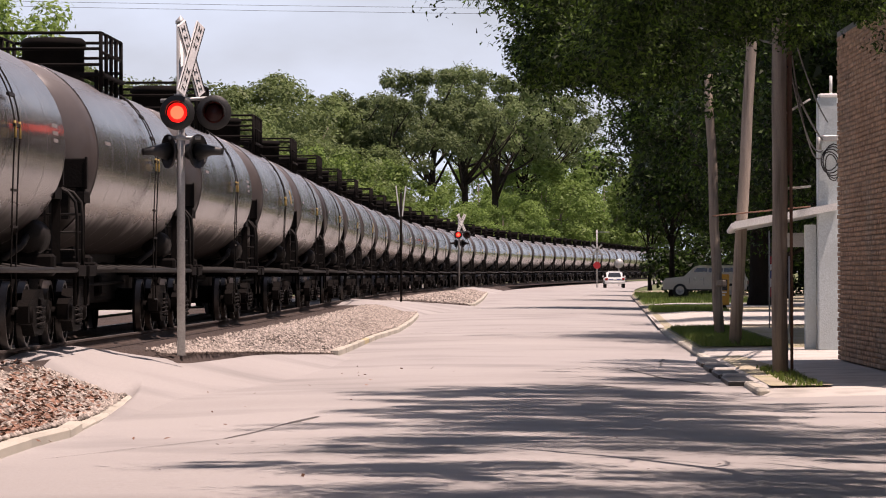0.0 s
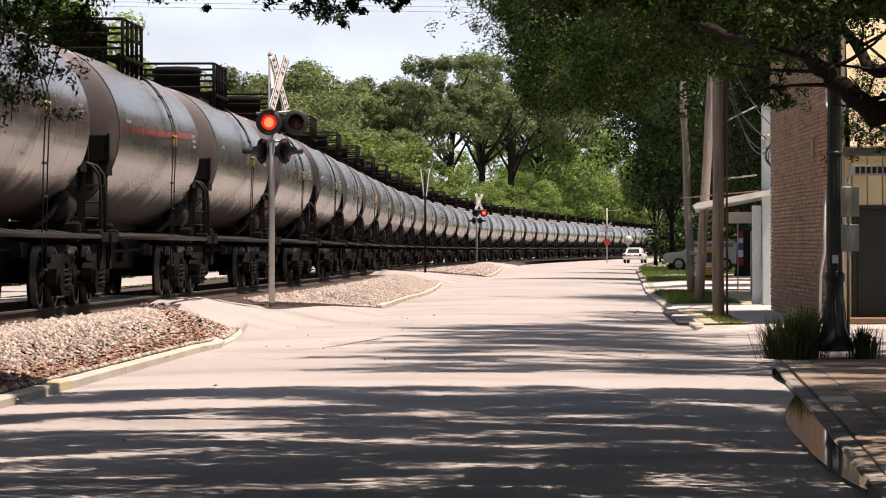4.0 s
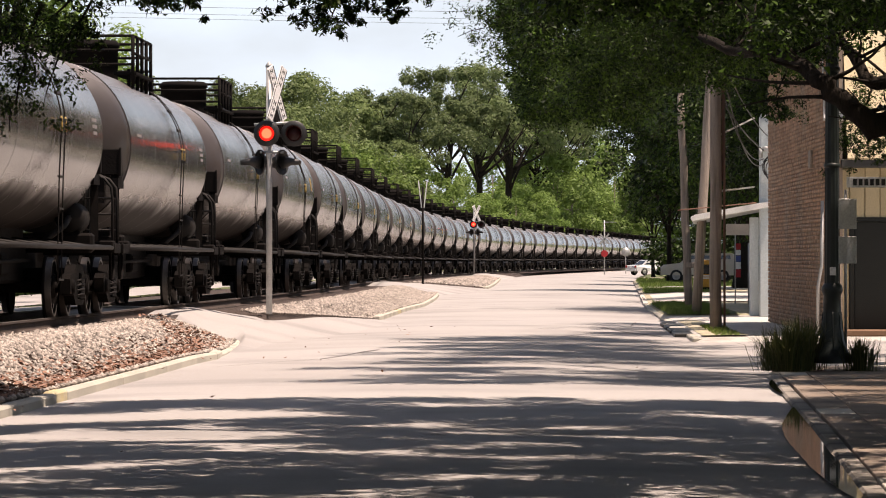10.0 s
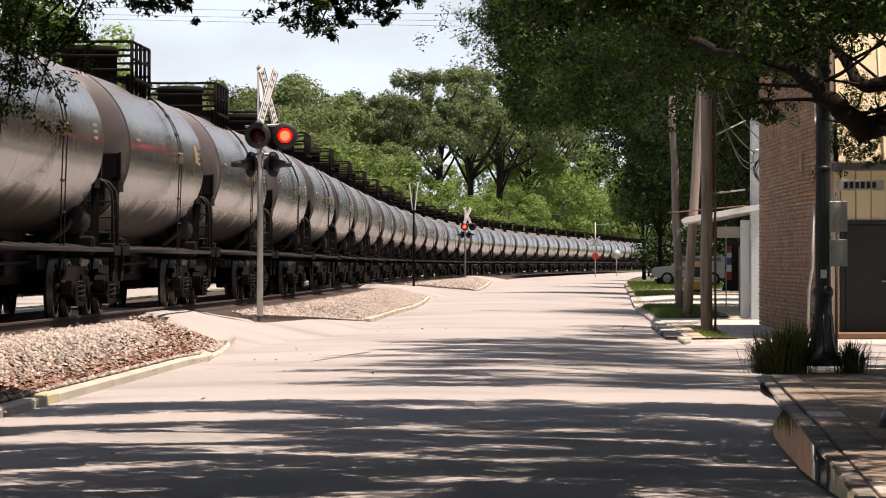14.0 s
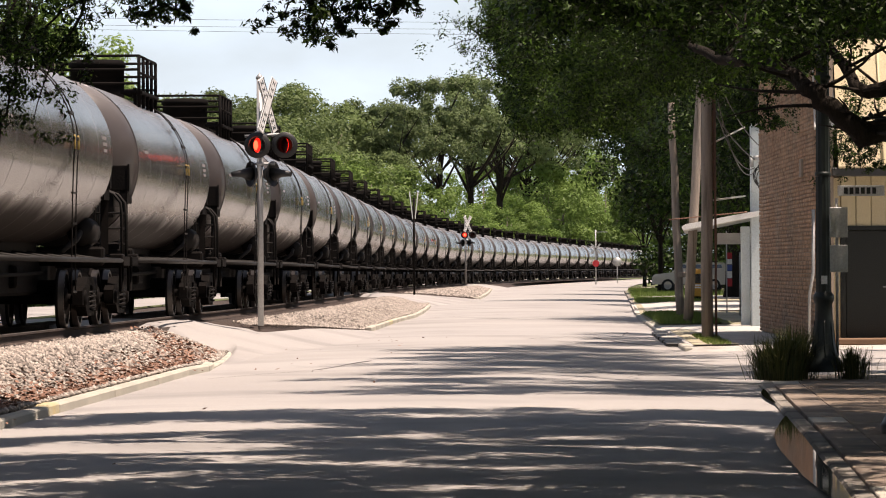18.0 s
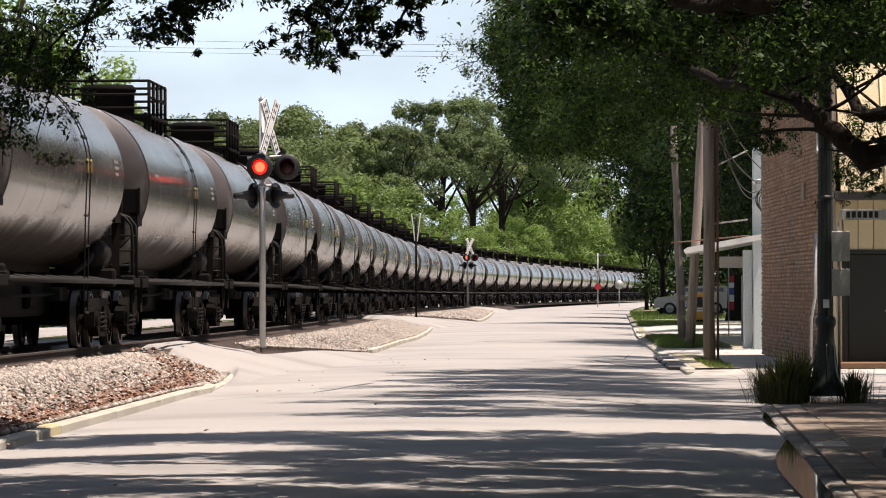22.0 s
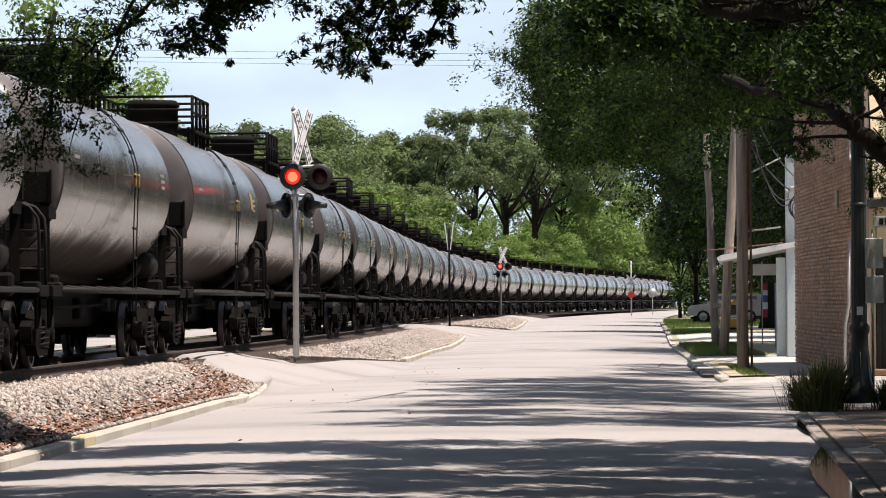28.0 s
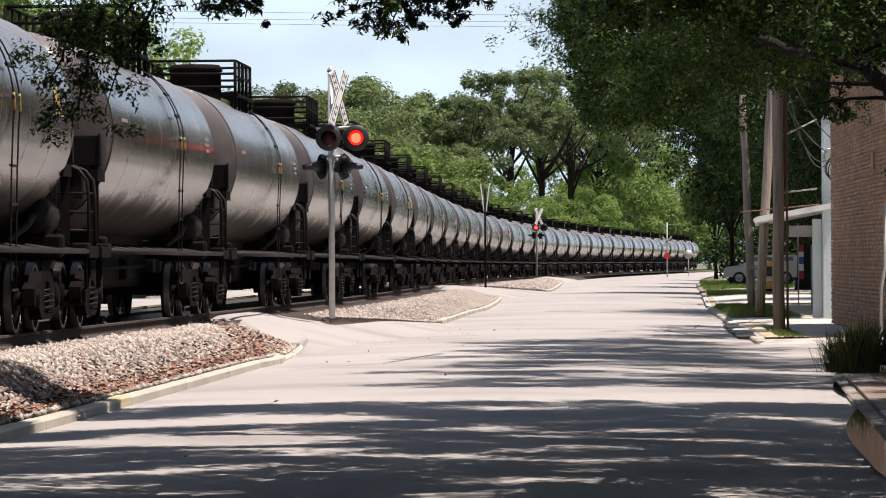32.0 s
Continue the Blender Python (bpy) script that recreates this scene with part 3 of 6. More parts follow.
def crossing(name, spec, i=0):
    """Asphalt ramp flaring from the rails out to the street, where it runs under the street's surface."""
    near, far = spec
    x_out = far[-1][0] + 1.1
    rows = []
    for v in np.concatenate([[-0.04], np.linspace(-0.015, 1.0, 31), [1.03]]):
        pts = []
        for k in np.linspace(0, 1, 45):
            c = track_x((near[0][1] + far[0][1]) / 2)
            x = x_out + (c + 0.8 - x_out) * k
            y = edge_y(near, x) * (1 - v) + edge_y(far, x) * v
            xe = left_edge(y) + 0.75
            t = (x - c - 0.8) / (xe - c - 0.8)
            inner = -0.07 + (rail_z(y) + 0.04) * (0.5 * (1 - hump(t)) + 0.5 * (1 - min(1.0, max(0.0, t)) ** 1.5)) + hill(x, y, 0.5, 0.006)
            if i == 0:
                # the first apron climbs away from the tip of the stone bed, and up to the rails
                d = lerp(y, [70, 78, 82, 85, 88, 100, 111], [-4.1, -4.3, -4.25, -3.8, -3.4, -2.75, -2.6]) - x
                beside = 1 - hump((x - c - 0.8) / 0.9)
                inner = lerp(d, [-1.3, -0.7, -0.4, -0.1, 0.2, 0.5, 0.9, 1.3, 1.8, 2.4], [-0.10, -0.06, -0.02, 0.035, 0.10, 0.17, 0.26, 0.34, 0.42, 0.50])
                inner = inner * (1 - beside) + (rail_z(y) - 0.07) * beside + hill(x, y, 0.5, 0.006)
            be = berm_edge(min(y, 82) if i == 0 and v < 0.5 else y)
            q = hump((x - be + 0.35) / 0.6)
            rim = (berm_z(x, y) + 0.01) * (1 - q) - 0.06 * q
            e = hump(min(v, 1 - v) / (0.08 if i == 0 else 0.28))
            if i == 0 and v < 0.5:
                e = hump(max(0.0, v) / 0.30)
                low_rim = (berm_z(x, y) - 0.015) * (1 - q) - 0.05 * q
                pts.append((x, y, low_rim * (1 - e) + inner * e - (0.3 if v < -0.02 else 0)))
                continue
            pts.append((x, y, min(inner, rim) * (1 - e) + inner * e - (0.3 if v < -0.02 or v > 1.01 else 0)))
        y = pts[-1][1]
        c = track_x(y)
        pts += [(c - 1.6, y, rail_z(y) - 0.03), (c - 5.4, y, 0.372)]
        rows.append(pts)
    return strip(name, rows, ASPHALT, "asphalt level crossing ramp rising from the street to the rails", "crossing")


for i, spec in enumerate(CROSSINGS):
    crossing("crossing_%d" % (i + 1), spec, i)

# rails and ties
line_ = thing("railway_track", Matrix(), "single railway track with dark timber ties and worn steel rails", "railway track", "", "structure")
for side in (-1, 1):
    g = Geo()
    prof = [(-0.07, -0.17), (0.07, -0.17), (0.075, -0.155), (0.012, -0.13), (0.012, -0.045), (0.036, -0.03), (0.036, 0.0), (-0.036, 0.0), (-0.036, -0.03), (-0.012, -0.045), (-0.012, -0.13), (-0.075, -0.155)]
    ys = list(range(-40, 300, 10)) + list(range(300, 900, 20))
    vs = [(track_x(y) + side * 0.7525 + u, y, rail_z(y) + v) for y in ys for u, v in prof]
    n = len(prof)
    g.add(vs, [(i * n + j, i * n + (j + 1) % n, (i + 1) * n + (j + 1) % n, (i + 1) * n + j) for i in range(len(ys) - 1) for j in range(n)])
    g.m = [1 if k % n == 6 else 0 for k in range(len(g.f))]
    part("rail", g, [RAIL_SIDE, RAIL_TOP], line_)
g = Geo()
g.box((0, 0, 0), (2.6, 0.23, 0.17), bevel=0.015)
tie_mesh = g.mesh("tie", [TIE])
for k in range(170):
    y = 44 + k * 0.56
    if 75 < y < 97:
        continue
    part("tie", tie_mesh, None, line_, at=pose(track_x(y) + random.uniform(-0.03, 0.03), y, rail_z(y) - 0.245, 0, 0, random.uniform(-1, 1)))


# ---- the train ----
PITCH, SPEED = 18.1, 8.71
TANK_R, TANK_Z, TANK_HALF = 1.425, 2.64, 7.75
RAIL_CAR_AT_7 = 86.7


def travelled(t):
    """Distance gone since the seventh second."""
    return SPEED * (t - 7)


def tank_profile(n_head=9):
    pts = []
    for i in range(n_head + 1):
        a = math.pi / 2 * i / n_head
        pts.append((max(0.001, TANK_R * math.sin(a)), -TANK_HALF + 0.78 * (1 - math.cos(a))))
    y = -TANK_HALF + 0.78
    seams = [y + (2 * TANK_HALF - 1.56) * k / 7 for k in range(8)]
    for s in seams:
        pts += [(TANK_R, s - 0.016), (TANK_R, s + 0.016)]
    for i in range(n_head + 1):
        a = math.pi / 2 * (1 - i / n_head)
        pts.append((max(0.001, TANK_R * math.sin(a)), TANK_HALF - 0.78 * (1 - math.cos(a))))
    return pts


def around_tank(y, a0, a1, r, n=10):
    """Points round the tank, by degrees from the top towards its right side."""
    return [(r * math.sin(radians(a0 + (a1 - a0) * i / n)), y, TANK_Z + r * math.cos(radians(a0 + (a1 - a0) * i / n))) for i in range(n + 1)]


def make_truck_meshes():
    """Side frame, bolster, wheelset and spring group of a freight truck; the wheelset turns about its x axis."""
    out = {}
    g = Geo()
    outline = [(-1.15, 0.36), (-1.15, 0.58), (-0.95, 0.66), (-0.62, 0.66), (-0.42, 0.80), (0.42, 0.80), (0.62, 0.66), (0.95, 0.66), (1.15, 0.58), (1.15, 0.36), (0.75, 0.36), (0.46, 0.18), (-0.46, 0.18), (-0.75, 0.36)]
    g.extrude(outline, (0, 0, 0), 0.16, "X")
    for y in (-0.89, 0.89):
        g.lathe([(0.001, 0.12), (0.10, 0.12), (0.13, 0.08), (0.13, -0.08)], (0, y, 0.46), "X", 12)
    g.box((0, 0, 0.50), (0.24, 0.10, 0.34), bevel=0.02)
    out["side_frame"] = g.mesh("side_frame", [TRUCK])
    g = Geo()
    pts = [(0.065 * math.cos(a), 0.065 * math.sin(a), 0.27 + 0.30 * a / (8 * math.pi)) for a in np.linspace(0, 8 * math.pi, 34)]
    g.tube(pts, 0.016, 5)
    out["spring"] = g.mesh("spring", [SILL_STEEL])
    g = Geo()
    g.box((0, 0, 0.62), (2.1, 0.34, 0.26), bevel=0.04)
    g.box((0, 0, 0.82), (0.5, 0.5, 0.2), bevel=0.04)
    out["bolster"] = g.mesh("bolster", [STEEL])
    g = Geo()
    for s in (-1, 1):
        prof = [(0.08, 0.07), (0.16, 0.06), (0.18, 0.015), (0.38, 0.02), (0.40, 0.05), (0.457, 0.05), (0.462, -0.04), (0.487, -0.055), (0.485, -0.085), (0.40, -0.085), (0.38, -0.03), (0.16, -0.03), (0.08, -0.06)]
        g.lathe([(r, s * (0.752 + h)) for r, h in prof], (0, 0, 0), "X", 24, mats=[0, 0, 0, 0, 1, 1, 0, 0, 0, 0, 0, 0])
        for k in range(3):
            a = 2 * math.pi * k / 3
            g.tube([(s * 0.775, 0.28 * math.cos(a), 0.28 * math.sin(a)), (s * 0.79, 0.28 * math.cos(a), 0.28 * math.sin(a))], 0.035, 6, 1)
    g.tube([(-1.0, 0, 0), (1.0, 0, 0)], 0.085, 10)
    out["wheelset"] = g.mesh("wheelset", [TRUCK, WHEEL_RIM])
    return out


def tank_car(detail):
    """A tank car: local y runs along the track, z from the rail's top."""
    car = thing("tank_car", Matrix(), "black glossy railway tank car with weld seams, rolling past", "tank car", "tank cars of the train")
    g = Geo()
    prof = tank_profile()
    seam = [1 if abs(b[1] - a[1] - 0.032) < 1e-4 and a[0] == b[0] == TANK_R else 0 for a, b in zip(prof, prof[1:])]
    g.lathe(prof, (0, 0, TANK_Z), "Y", 64 if detail else 32, mats=seam)
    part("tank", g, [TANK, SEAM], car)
    # housing, platform and railings on the top
    g = Geo()
    top = TANK_Z + TANK_R + 0.06
    g.lathe([(0.50, -0.2), (0.50, 0.42), (0.53, 0.42), (0.53, 0.49), (0.46, 0.55), (0.001, 0.57)], (0, -0.45, top), "Z", 20)
    part("dome_housing", g, STEEL, car, "black round valve housing")
    for s in (-1, 1):
        g = Geo()
        g.box((s * 0.74, 0, top - 0.08), (0.40, 3.1, 0.06), bevel=0.01)
        g.box((s * 0.8, 1.45, top - 0.25), (0.06, 0.08, 0.5))
        g.box((s * 0.8, -1.45, top - 0.25), (0.06, 0.08, 0.5))
        part("platform", g, STEEL, car)
    rail_top = top + 0.58
    for s in (-1, 1):
        for y in (-1.55, -0.75, 0.0, 0.75, 1.55):
            if not detail and y in (-0.75, 0.75):
                continue
            g = Geo()
            g.tube([(s * 0.88, y, top - 0.35), (s * 0.88, y, rail_top)], 0.034, 6)
            part("railing_post", g, STEEL, car)
        for z in (0.28, 0.58):
            g = Geo()
            g.tube([(s * 0.88, -1.55, top + z), (s * 0.88, 1.55, top + z)], 0.026, 6)
            part("side_rail", g, STEEL, car)
    for y in (-1.55, 1.55):
        for z in ((0.08, 0.33, 0.58) if detail else (0.08, 0.58)):
            g = Geo()
            g.tube([(-0.88, y, top + z), (0.88, y, top + z)], 0.026, 6)
            part("end_rail", g, STEEL, car)
    # side sills with their footboards
    for s in (-1, 1):
        g = Geo()
        g.tube([(s * 1.46, -7.9, 0.97), (s * 1.46, 7.9, 0.97)], 0.036, 8)
        for k in range(9):
            y = -7.2 + 1.8 * k
            g.tube([(s * 1.46, y, 0.97), (s * 0.7, y, 1.08)], 0.03, 6)
        part("side_sill", g, SILL_STEEL, car, "long worn steel side sill")
    g = Geo()
    g.box((0, 0, 0.88), (0.6, 12.4, 0.90), bevel=0.05)
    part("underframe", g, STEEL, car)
    for e in (-1, 1):
        g = Geo()
        g.box((0, e * 7.6, 0.86), (0.56, 2.9, 0.50), bevel=0.03)
        g.box((0, e * 6.8, 1.04), (2.6, 0.35, 0.30), bevel=0.04)
        for s in (-1, 1):
            g.extrude([(s * 0.3, 1.0), (s * 1.10, 1.05), (s * 1.05, 1.32), (s * 0.3, 1.12)], (0, e * 6.8, 0), 0.3, "Y")
        part("stub_sill", g, STEEL, car)
        g = Geo()
        g.box((0, e * 8.42, 0.98), (2.95, 0.80, 0.05))
        g.box((0, e * 8.80, 0.95), (2.95, 0.06, 0.20))
        for s in (-1, 1):
            g.box((s * 1.45, e * 8.40, 0.96), (0.09, 0.90, 0.15), bevel=0.01)
            g.box((s * 1.38, e * 7.95, 1.03), (0.22, 0.35, 0.10), bevel=0.02)
        part("end_platform", g, STEEL, car)
        for s in (-1, 1):
            g = Geo()
            g.tube([(s * 1.38, e * 8.72, 1.0), (s * 1.38, e * 8.72, 1.72), (s * 1.36, e * 8.70, 1.92), (s * 1.25, e * 8.70, 2.06), (s * 1.10, e * 8.72, 2.12), (s * 0.97, e * 8.74, 2.06), (s * 0.93, e * 8.74, 1.9), (s * 0.93, e * 8.74, 1.0)], 0.024, 6)
            for z in (1.25, 1.5, 1.75):
                g.tube([(s * 1.38, e * 8.72, z), (s * 0.93, e * 8.74, z)], 0.016, 5)
            part("grab_hoop", g, SILL_STEEL, car)
            g = Geo()
            g.tube([(s * 1.40, e * 8.6, 1.05), (s * 1.40, e * 8.6, 0.48), (s * 1.40, e * 8.25, 0.48), (s * 1.40, e * 8.25, 1.05)], 0.025, 6)
            part("step", g, STEEL, car)
        g = Geo()
        g.box((0, e * 8.93, 0.85), (0.22, 0.36, 0.24), bevel=0.05)
        g.box((e * 0.06, e * 9.04, 0.85), (0.30, 0.10, 0.30), bevel=0.04)
        part("coupler", g, TRUCK, car)
        for s in (-1, 1):
            g = Geo()
            g.box((s * 1.22, e * 7.55, 1.62), (0.12, 0.12, 1.10), rz=0.2)
            g.box((s * 1.22, e * 7.3, 2.02), (0.14, 0.8, 0.16))
            part("bracket", g, STEEL, car)
        # placard boards on the heads' sides
        g = Geo()
        g.box((0.95, e * 7.62, 2.36), (0.74, 0.07, 0.42), bevel=0.012)
        for s in (-1, 1):
            g.box((0.95 + 0.36 * s, e * 7.60, 2.36), (0.03, 0.14, 0.46))
        g.box((1.0, e * 7.50, 1.95), (0.1, 0.25, 0.5))
        part("placard_board", g, STEEL, car)
        truck = part("truck", TRUCK_MESH["bolster"], None, car, "black cast steel two-axle truck", at=(0, e * 6.8, -0.09))
        for s in (-1, 1):
            part("side_frame", TRUCK_MESH["side_frame"], None, truck, at=(s * 1.0, 0, 0))
            if detail:
                for y in (-0.2, 0.0, 0.2):
                    part("spring", TRUCK_MESH["spring"], None, truck, at=(s * 1.07, y, 0))
        for y in (-0.89, 0.89):
            part("wheelset", TRUCK_MESH["wheelset"], None, truck, at=(0, y, 0.457))
    # ladder down the street side, its rails with yellow sleeves
    ladder = part("ladder_rail", Geo().tube(around_tank(1.12, 24, 98, TANK_R + 0.07, 14) + [(1.46, 1.12, 1.9), (1.44, 1.12, 0.97), (1.44, 1.12, 0.45)], 0.011, 5), SILL_STEEL, car, "thin steel ladder curving down the tank")
    part("ladder_rail", Geo().tube(around_tank(1.58, 24, 98, TANK_R + 0.07, 14) + [(1.46, 1.58, 1.9), (1.44, 1.58, 0.97), (1.44, 1.58, 0.45)], 0.011, 5), SILL_STEEL, car)
    for a in (26, 41, 56, 71, 86):
        part("rung", Geo().box(around_tank(1.35, a, a, TANK_R + 0.065, 1)[0], (0.045, 0.56, 0.035), ry=radians(a)), SILL_STEEL, ladder)
    for z in (1.95, 1.5, 0.5):
        part("rung", Geo().box((1.45, 1.35, z), (0.03, 0.50, 0.03)), SILL_STEEL, ladder)
    for y in (1.12, 1.58):
        part("yellow_sleeve", Geo().tube(around_tank(y, 84, 92, TANK_R + 0.072, 4), 0.017, 6), YELLOW, car, "yellow painted sleeve on the ladder")
    if detail:
        g = Geo()
        g.lathe([(0.001, -0.42), (0.2, -0.40), (0.24, -0.3), (0.24, 0.3), (0.2, 0.40), (0.001, 0.42)], (0.95, 7.0, 1.42), "Y", 16)
        g.tube([(0.95, 6.5, 1.42), (0.95, 6.0, 1.3), (0.6, 5.6, 1.0)], 0.05, 6)
        part("brake_cylinder", g, SILL_STEEL, car)
        for y, w, h, a in ((-5.6, 0.7, 0.05, 82), (5.9, 0.6, 0.05, 80), (5.9, 0.6, 0.05, 84), (5.9, 0.45, 0.05, 88)):
            p = around_tank(y, a, a, TANK_R + 0.002, 1)[0]
            part("stencil_bar", Geo().box(p, (0.006, w, h)), WHITE_MARK, car, "worn white stencilled mark")
        g = Geo()
        for k in (-3.4, 3.2):
            g.box((0.3, k, 0.72), (0.25, 0.9, 0.34), bevel=0.04)
        g.tube([(0.45, -6, 0.78), (0.5, 0, 0.74), (0.45, 6, 0.78)], 0.03, 6)
        g.lathe([(0.17, -0.05), (0.17, 0.25), (0.11, 0.30), (0.11, 0.62)], (0, 0.2, 0.36), "Z", 12)
        part("brake_rigging", g, STEEL, car)
    return car


TRUCK_MESH = make_truck_meshes()
FIRST, LAST, NEAR_LAST = -6, 42, 21
near_car = tank_car(True)
far_car = tank_car(False)
TRAIN = []
for k in range(FIRST, LAST + 1):
    if k == FIRST:
        c = near_car
    elif k == NEAR_LAST + 1:
        c = far_car
    else:
        c = copy_thing(near_car if k <= NEAR_LAST else far_car, Matrix())
    TRAIN.append((k, c))
    if k in (-5, -1, 3, 10, 15):
        # some cars carry a yellow panel on the tank's shoulder
        g = Geo()
        a, b = around_tank(5.2, 74, 88, TANK_R + 0.004, 5), around_tank(5.75, 74, 88, TANK_R + 0.004, 5)
        g.add(a + b, [(i, i + 1, i + 7, i + 6) for i in range(5)], 0, True)
        part("yellow_panel", g, YELLOW, c, "faded yellow rectangular panel")


def car_pose(s):
    a, b = on_track(s - 6.3), on_track(s + 6.3)
    d = b - a
    return Matrix.Translation((a + b) / 2 + Vector((0, 0, 0.09))) @ Euler((math.atan2(d.z, d.y), 0, -math.atan2(d.x, d.y))).to_matrix().to_4x4()


def train_motion():
    times = [0] + [2 * k for k in range(1, 16)] + [32]
    for k, c in TRAIN:
        walk(c, [(t, car_pose(RAIL_CAR_AT_7 + k * PITCH - travelled(t))) for t in times])
    # the wheels roll on the cars that come near
    step = 2 / FPS
    turns = [(i * step, math.degrees(travelled(i * step) / 0.457)) for i in range(481)]
    for k, c in TRAIN:
        if k > 9:
            continue
        for o in c.children_recursive:
            if o.name.split(".")[0] == "wheelset":
                y = o.location.y
                walk(o, [(t, pose(0, y, 0.457, a)) for t, a in turns if t <= 32.0])


# ---- kerbs, islands and pavements ----
def kerb_run(name, pts, label, mat=KERB, length=5.0, group="", yellow=(), dz=0.0):
    """Kerb stones end to end along points (x, y); each is a part of the run."""
    run = thing(name, Matrix(), label, "kerb", group, "structure")
    k = 0
    for (x0, y0), (x1, y1) in zip(pts, pts[1:]):
        n = max(1, round(math.hypot(x1 - x0, y1 - y0) / length))
        for i in range(n):
            u, w = i / n, (i + 1) / n
            ax, ay, bx, by = x0 + (x1 - x0) * u, y0 + (y1 - y0) * u, x0 + (x1 - x0) * w, y0 + (y1 - y0) * w
            d = math.hypot(bx - ax, by - ay)
            g = Geo()
            g.box((0, 0, 0.0), (0.17, d - 0.012, 0.36), bevel=0.025)
            part("kerb_stone", g, KERB_YELLOW if k in yellow else mat, run,
                 at=pose((ax + bx) / 2 + random.uniform(-0.012, 0.012), (ay + by) / 2, -0.055 + dz + random.uniform(-0.008, 0.008), 0, 0, -math.degrees(math.atan2(bx - ax, by - ay))))
            k += 1
    return run


kerb_run("kerb", [(left_edge(y), y) for y in (12, 24, 34, 41, 46.9, 48.0, 54, 60, 65)] + [(-4.14, 67.5), (-4.2, 69.5)], "pale concrete kerb along the gravel strip, partly yellow", yellow=(6,), dz=-0.04)
kerb_run("kerb", [(-4.2, 69.5), (-4.27, 74), (-4.39, 78), (-4.55, 81), (-4.8, 82.2)], "sunken end of the kerb at the crossing", dz=-0.10, length=2.5)
kerb_run("kerb", [(-2.66, 110.6), (-2.52, 120), (-2.37, 130), (-1.97, 144), (-1.87, 160), (-1.87, 178), (-1.95, 187)], "pale concrete kerb along the gravel island", length=3.2, dz=-0.03, yellow=(4,))
kerb_run("kerb", [(-0.3, 229), (0.2, 229.6), (0.5, 250), (0.75, 270), (1.05, 305), (1.3, 337)], "pale concrete kerb of the far gravel island", length=4)
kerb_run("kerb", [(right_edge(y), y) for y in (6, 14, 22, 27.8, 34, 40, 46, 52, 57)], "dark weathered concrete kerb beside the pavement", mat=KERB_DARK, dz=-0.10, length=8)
# pale stones: the sunlit end of the kerb put into their colour
kerb_run("kerb", [(right_edge(57), 57), (4.05, 59.8), (4.6, 61.2), (6.5, 61.9)], "pale rounded kerb at the corner of the pavement", dz=-0.10)
kerb_run("kerb", [(right_edge(y), y) for y in (82, 86)] + [(right_edge(y), y) for y in (103, 112, 124, 136, 144)], "low concrete kerb by the storm drain", length=4, dz=-0.08)
kerb_run("kerb", [(right_edge(y), y) for y in (160, 180, 198, 230, 262, 300)], "low concrete kerb along the grass verge", length=6, dz=-0.07, mat=KERB_DARK)


def stones(name, n, region, size, mat, label, seed):
    """Loose stones lying on the surface that region returns."""
    rng = np.random.default_rng(seed)
    base = np.array([(1, 0, 0), (-1, 0, 0), (0, 1, 0), (0, -1, 0), (0, 0, 1), (0, 0, -1)], float)
    faces = np.array([(0, 2, 4), (2, 1, 4), (1, 3, 4), (3, 0, 4), (2, 0, 5), (1, 2, 5), (3, 1, 5), (0, 3, 5)])
    vs = []
    for _ in range(n):
        x, y, z = region(rng)
        r = size * rng.uniform(0.45, 1.25)
        p = base * r * rng.uniform(0.6, 1.3, 3) + rng.normal(0, 0.13 * r, (6, 3))
        a = rng.uniform(0, 6.28)
        c, s = math.cos(a), math.sin(a)
        p = p @ np.array([(c, s, 0), (-s, c, 0), (0, 0, 1)]) * (1, 1, 0.75)
        vs.append(p + (x, y, z + r * 0.2))
    v = np.concatenate(vs)
    me = bpy.data.meshes.new(name)
    f = (faces[None] + 6 * np.arange(n)[:, None, None]).reshape(-1, 3)
    me.vertices.add(len(v)), me.vertices.foreach_set("co", v.astype(np.float32).ravel())
    me.loops.add(f.size), me.loops.foreach_set("vertex_index", f.astype(np.int32).ravel())
    me.polygons.add(len(f)), me.polygons.foreach_set("loop_start", np.arange(0, f.size, 3, dtype=np.int32))
    me.materials.append(mat)
    me.update(calc_edges=True)
    return tagged(new(name, me), label, "gravel", "", "stuff")


def island(y0, y1, taper=0.0):
    def pick(rng):
        while True:
            y = rng.uniform(y0, y1)
            a, b = track_x(y) + (0.95 if y < 86 else 1.7) + 0.5 * rng.random(), berm_edge(y) - 0.05
            if b <= a:
                continue
            x = rng.uniform(a, b)
            if crossing_depth(x, y) > 0.1:
                continue
            return x, y, berm_z(x, y)
    return pick


stones("gravel", 30000, island(36, 81), 0.036, STONE, "pinkish grey crushed stone heaped beside the track", 1)
stones("gravel", 27000, island(88, 192), 0.034, STONE, "grey crushed stone on the traffic island", 2)
stones("gravel", 6000, island(211, 344), 0.065, STONE, "grey crushed stone on the far island", 3)


def litter(name, n, pick, size, mat, label, seed):
    rng = np.random.default_rng(seed)
    vs = []
    for _ in range(n):
        x, y, z = pick(rng)
        a, r = rng.uniform(0, 6.28), size * rng.uniform(0.6, 1.4)
        u = np.array((math.cos(a), math.sin(a), rng.uniform(-0.5, 0.5))) * r
        w = np.array((-math.sin(a), math.cos(a), rng.uniform(-0.6, 0.6))) * r * 0.5
        c = np.array((x, y, z + 0.035))
        vs += [c - u, c + w, c + u, c - w]
    return tagged(new(name, fast_mesh(name, vs, 4, [mat])), label, "dead leaves", "", "stuff")


